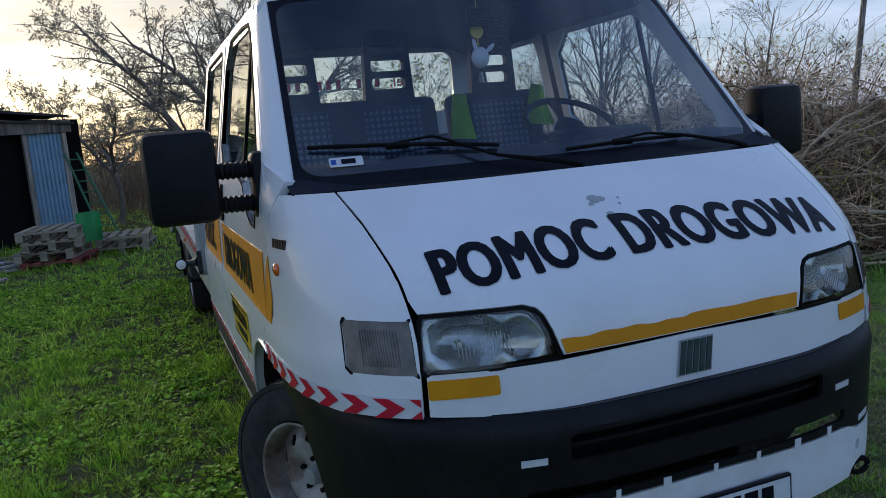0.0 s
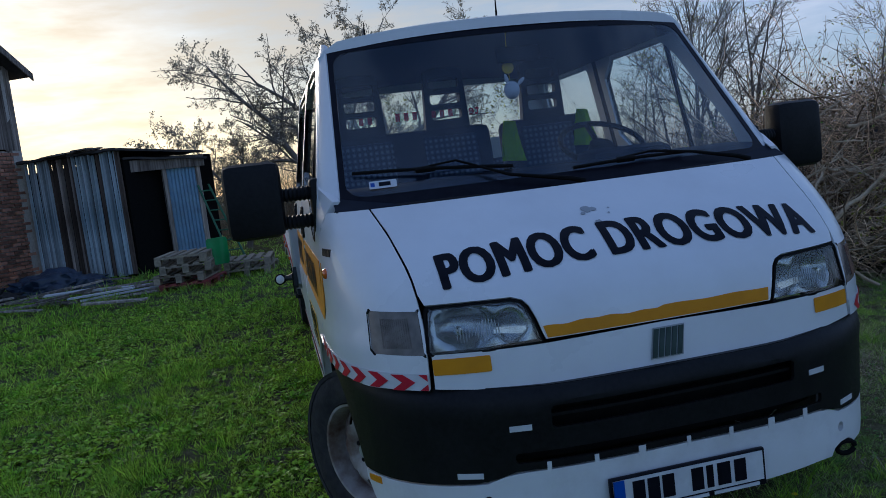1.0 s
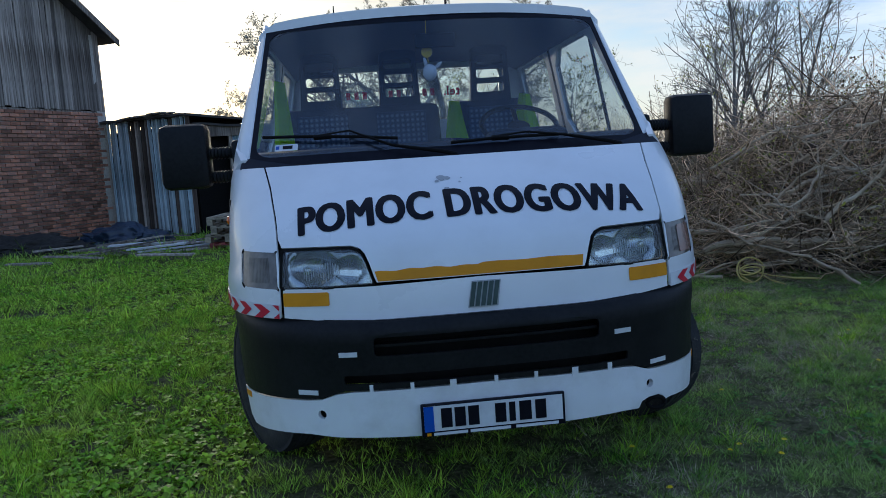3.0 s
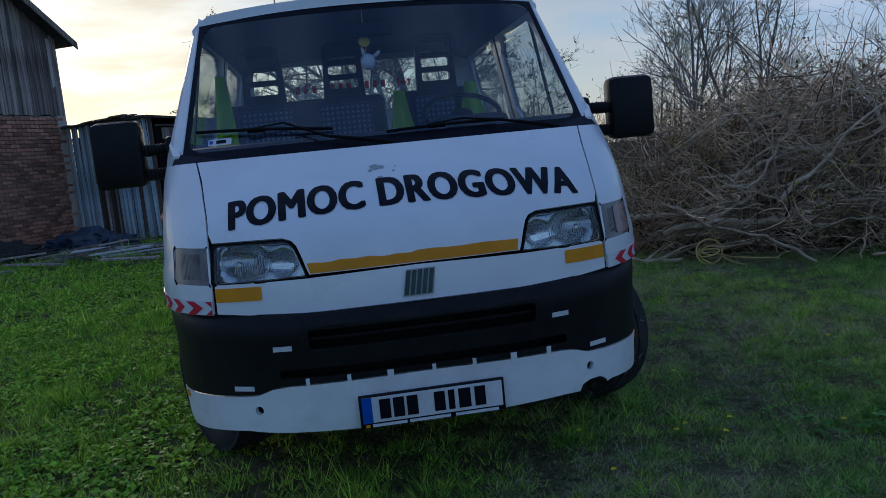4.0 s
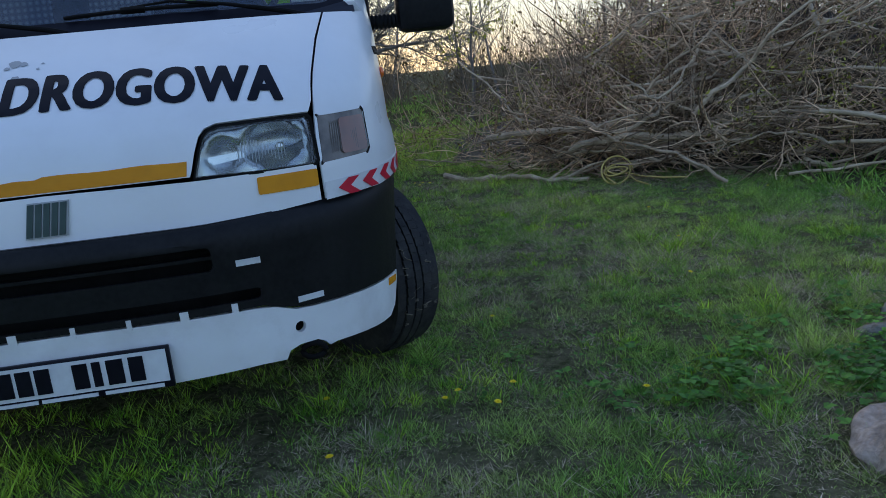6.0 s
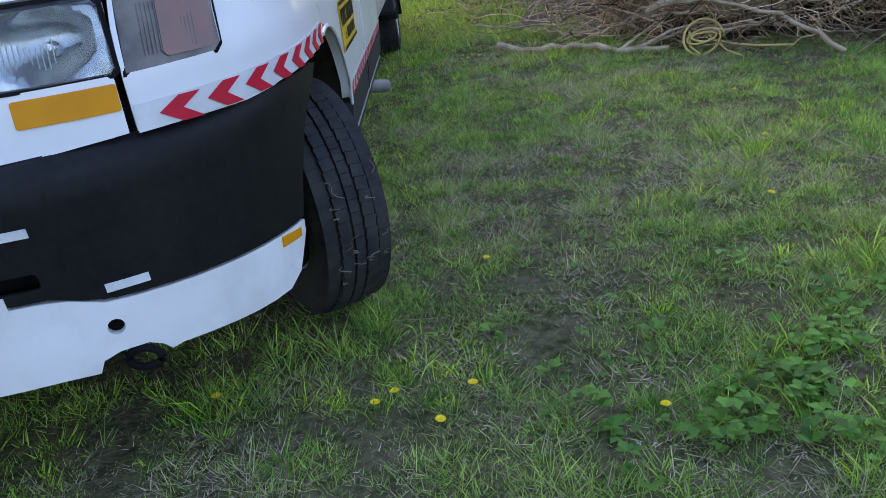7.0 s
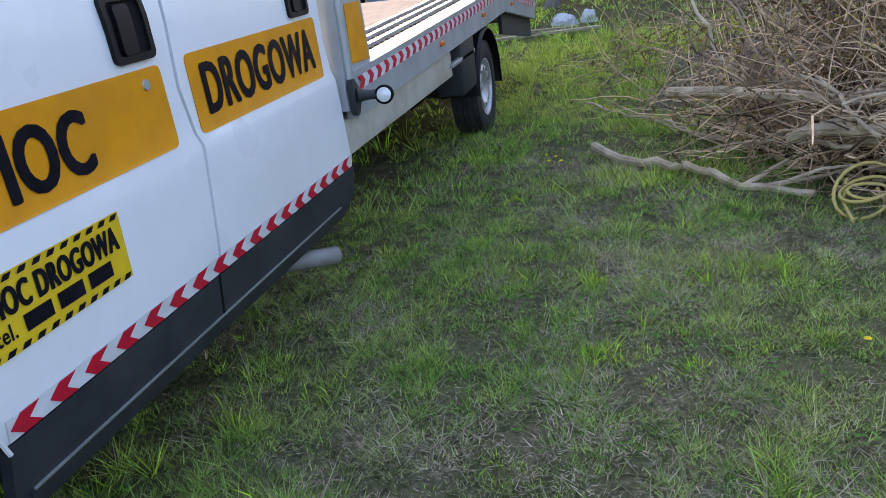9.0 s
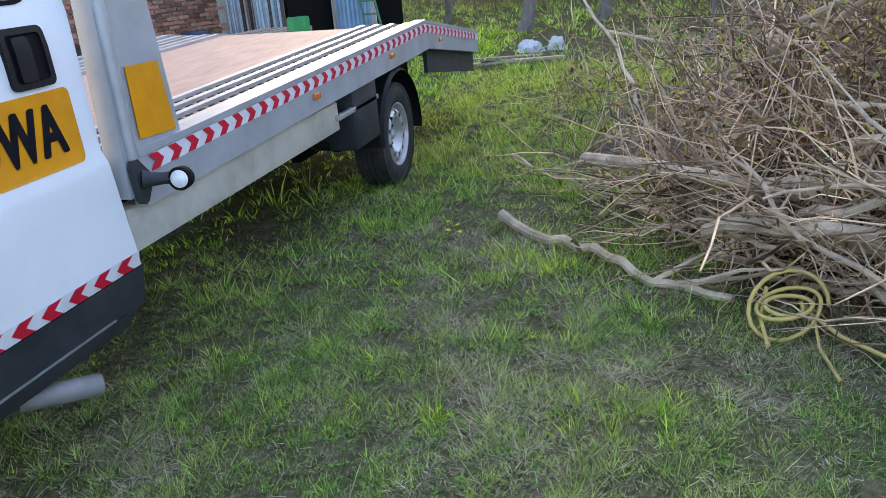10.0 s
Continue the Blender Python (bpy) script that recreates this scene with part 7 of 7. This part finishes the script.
part("flower_stem", tube(bmesh.new(), [(0, 0, -0.02), (0.004, 0, 0.04), (0, 0, 0.075)], 0.0018, 5), STEM, flower)
flower.matrix_basis = pose(*SPOTS[0], 0)
flower.scale = (0.75, 0.75, 0.75)
for x, y in SPOTS[1:]:
    copy_thing(flower, pose(x, y, rnd.uniform(-0.03, 0), rnd.uniform(-10, 10), rnd.uniform(-10, 10), rnd.uniform(0, 360)))

# boulders and rope
def boulder(x, y, z, r, seed, sq=0.7, material=None):
    bm = bmesh.new()
    bmesh.ops.create_icosphere(bm, subdivisions=4, radius=1)
    for v in bm.verts:
        c = v.co * (1 + 0.3 * noise.noise(v.co * 1.2 + Vector((seed, 2, 0))) + 0.14 * abs(noise.noise(v.co * 3 + Vector((0, seed, 0)))) + 0.1 * noise.noise(v.co * 7) + 0.05 * noise.noise(v.co * 17))
        v.co = Vector((x + c.x * r, y + c.y * r * 0.9, z + c.z * r * sq))
    return thing("boulder", "rough pinkish grey granite boulder in the grass", "rock", "boulders", bm, material or STONE, sharp=60)


boulder(2.34, -0.47, 0.0, 0.22, 3, 0.58)
for bx, by, br, bs in ((2.72, 0.30, 0.1, 8), (2.9, 0.42, 0.11, 15), (3.06, 0.55, 0.1, 21), (3.24, 0.68, 0.11, 27)):
    boulder(bx, by, -0.01, br, bs, 0.8, DARKSTONE)
rp = bmesh.new()
pts = []
for k in range(60):
    a = k * 0.33
    r = 0.15 - 0.0012 * k
    pts.append((3.16 + r * math.cos(a) + 0.02 * math.sin(k * 0.31), 4.2 + 0.6 * r * math.sin(a) + 0.012 * math.cos(k * 0.23), 0.11 + 0.09 * math.sin(a) * (1 if k < 20 else 0.45) + 0.02 * math.sin(k * 0.4)))
pts += [(3.24, 4.22, 0.08), (3.33, 4.06, 0.06), (3.46, 3.93, 0.05), (3.62, 3.82, 0.05)]
tube(rp, pts, 0.0085, 6)
tube(rp, [(3.1, 4.3, 0.14), (3.07, 4.2, 0.06), (3.08, 4.02, 0.03)], 0.0085, 6)
tube(rp, [(3.26, 4.2, 0.07), (3.25, 4.0, 0.04), (3.28, 3.8, 0.03)], 0.006, 6)
thing("rope_tangle", "tangled yellowish rope lying against the brush", "rope", bm=rp, material=ROPE, sharp=80)

# far side of the road: poles, wires and a low house on lower ground
pole = thing("utility_pole", "concrete utility pole with a street lamp arm", "pole")
part("shaft", tube(bmesh.new(), [(28.6, 26.1, -4), (28.4, 25.9, 0.8)], [0.16, 0.1], 8), CONCRETE, pole)
part("brace", tube(bmesh.new(), [(27.4, 24.9, -4), (28.3, 25.8, 0.3)], [0.12, 0.08], 8), CONCRETE, pole)
part("cross_arm", boxed(-0.9, 0.9, -0.05, 0.05, 0.3, 0.4, pose(28.4, 25.9, 0, 0, 0, -42)), STEEL, pole)
part("lamp_arm", tube(bmesh.new(), [(28.4, 25.9, 0.7), (27.9, 26.4, 1.1), (27.1, 27.2, 1.2)], 0.04, 6), STEEL, pole)
part("lamp_head", boxed(-0.4, 0.3, -0.13, 0.13, 1.16, 1.28, pose(26.9, 27.4, 0, 0, 0, -42), 0.04), STEEL, pole)
pole2 = thing("line_pole", "tall dark overhead line pole", "pole")
part("shaft", tube(bmesh.new(), [(36.0, 32.0, -4.5), (37.3, 31.2, 10.5)], [0.2, 0.13], 8), BOARD, pole2)
part("cross_arm", boxed(-1.0, 1.0, -0.06, 0.06, 9.9, 10.05, pose(37.2, 31.2, 0, 0, 0, 30)), BOARD, pole2)
wires = thing("overhead_wire", "thin overhead wires from the line pole", "wire")
for k in range(3):
    part("wire", tube(bmesh.new(), [(36.6 + 0.5 * k, 31.2, 10.1), (68 + 1.5 * k, 66, 10.6), (100 + 3 * k, 103, 13)], 0.03, 4), DARK, wires)
house = thing("low_house", "low faded pink house with a grey flat roof beyond the trees", "house")
hm = pose(57, 42, -6.2, 0, 0, -38)
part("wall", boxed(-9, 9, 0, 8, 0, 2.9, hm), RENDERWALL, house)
part("roof", boxed(-9.4, 9.4, -0.5, 8.5, 2.9, 3.3, hm), CONCRETE, house)
for k in range(4):
    wd = part("window", boxed(-7.5 + k * 4.4, -6.1 + k * 4.4, -0.06, 0.06, 1.0, 2.2, hm), TAPE, house)
    part("pane", boxed(-7.4 + k * 4.4, -6.2 + k * 4.4, -0.09, -0.05, 1.1, 2.1, hm), DARK, wd)

# ---- bricks of the barn wall ----
m, ln = along(BL, BC)
brick_bm = boxed(-0.12, 0.12, -0.04, 0.04, -0.0315, 0.0315)
brick_me = finish(brick_bm, "brick", BRICK)
rnd = random.Random(21)
rest_v, rest_f, count = [], [], 0
for row in range(34):
    z = 0.02 + row * 0.087
    x = ln - 0.125 - (0.125 if row % 2 else 0)
    while x > 0.13:
        dx, dy = rnd.uniform(-0.004, 0.004), rnd.uniform(-0.012, 0.006)
        if x > ln - 2.6 and 6 < row and count < 300:
            ob = new("brick", brick_me)
            ob.parent = barn_wall
            ob.matrix_basis = m @ pose(x + dx, 0.045 + dy, z + 0.035, 0, 0, rnd.uniform(-0.8, 0.8))
            count += 1
        else:
            k = len(rest_v)
            for sx, sy, sz in ((-1, -1, -1), (1, -1, -1), (1, -1, 1), (-1, -1, 1), (-1, 1, -1), (1, 1, -1), (1, 1, 1), (-1, 1, 1)):
                rest_v.append(tuple(m @ Vector((x + dx + sx * 0.122, 0.045 + dy + sy * 0.04, z + 0.035 + sz * 0.0315))))
            rest_f += [tuple(k + i for i in q) for q in ((0, 1, 2, 3), (4, 7, 6, 5), (0, 4, 5, 1), (3, 2, 6, 7), (1, 5, 6, 2), (0, 3, 7, 4))]
        x -= 0.262
rest_me = bpy.data.meshes.new("brick_rest")
rest_me.from_pydata(rest_v, [], rest_f)
rest_me.materials.append(make("old_brick_far", (0.56, 0.245, 0.14), (0.37, 0.175, 0.12), 9.0, 0.9, bump=0.3, dirt=(0.2, 0.16, 0.13), dirt_scale=1.5, dirt_amount=0.6, island=0.5, spec=0.2))
rest = tagged(new("brick_rest", rest_me), kind="stuff")
rest.parent = barn_wall
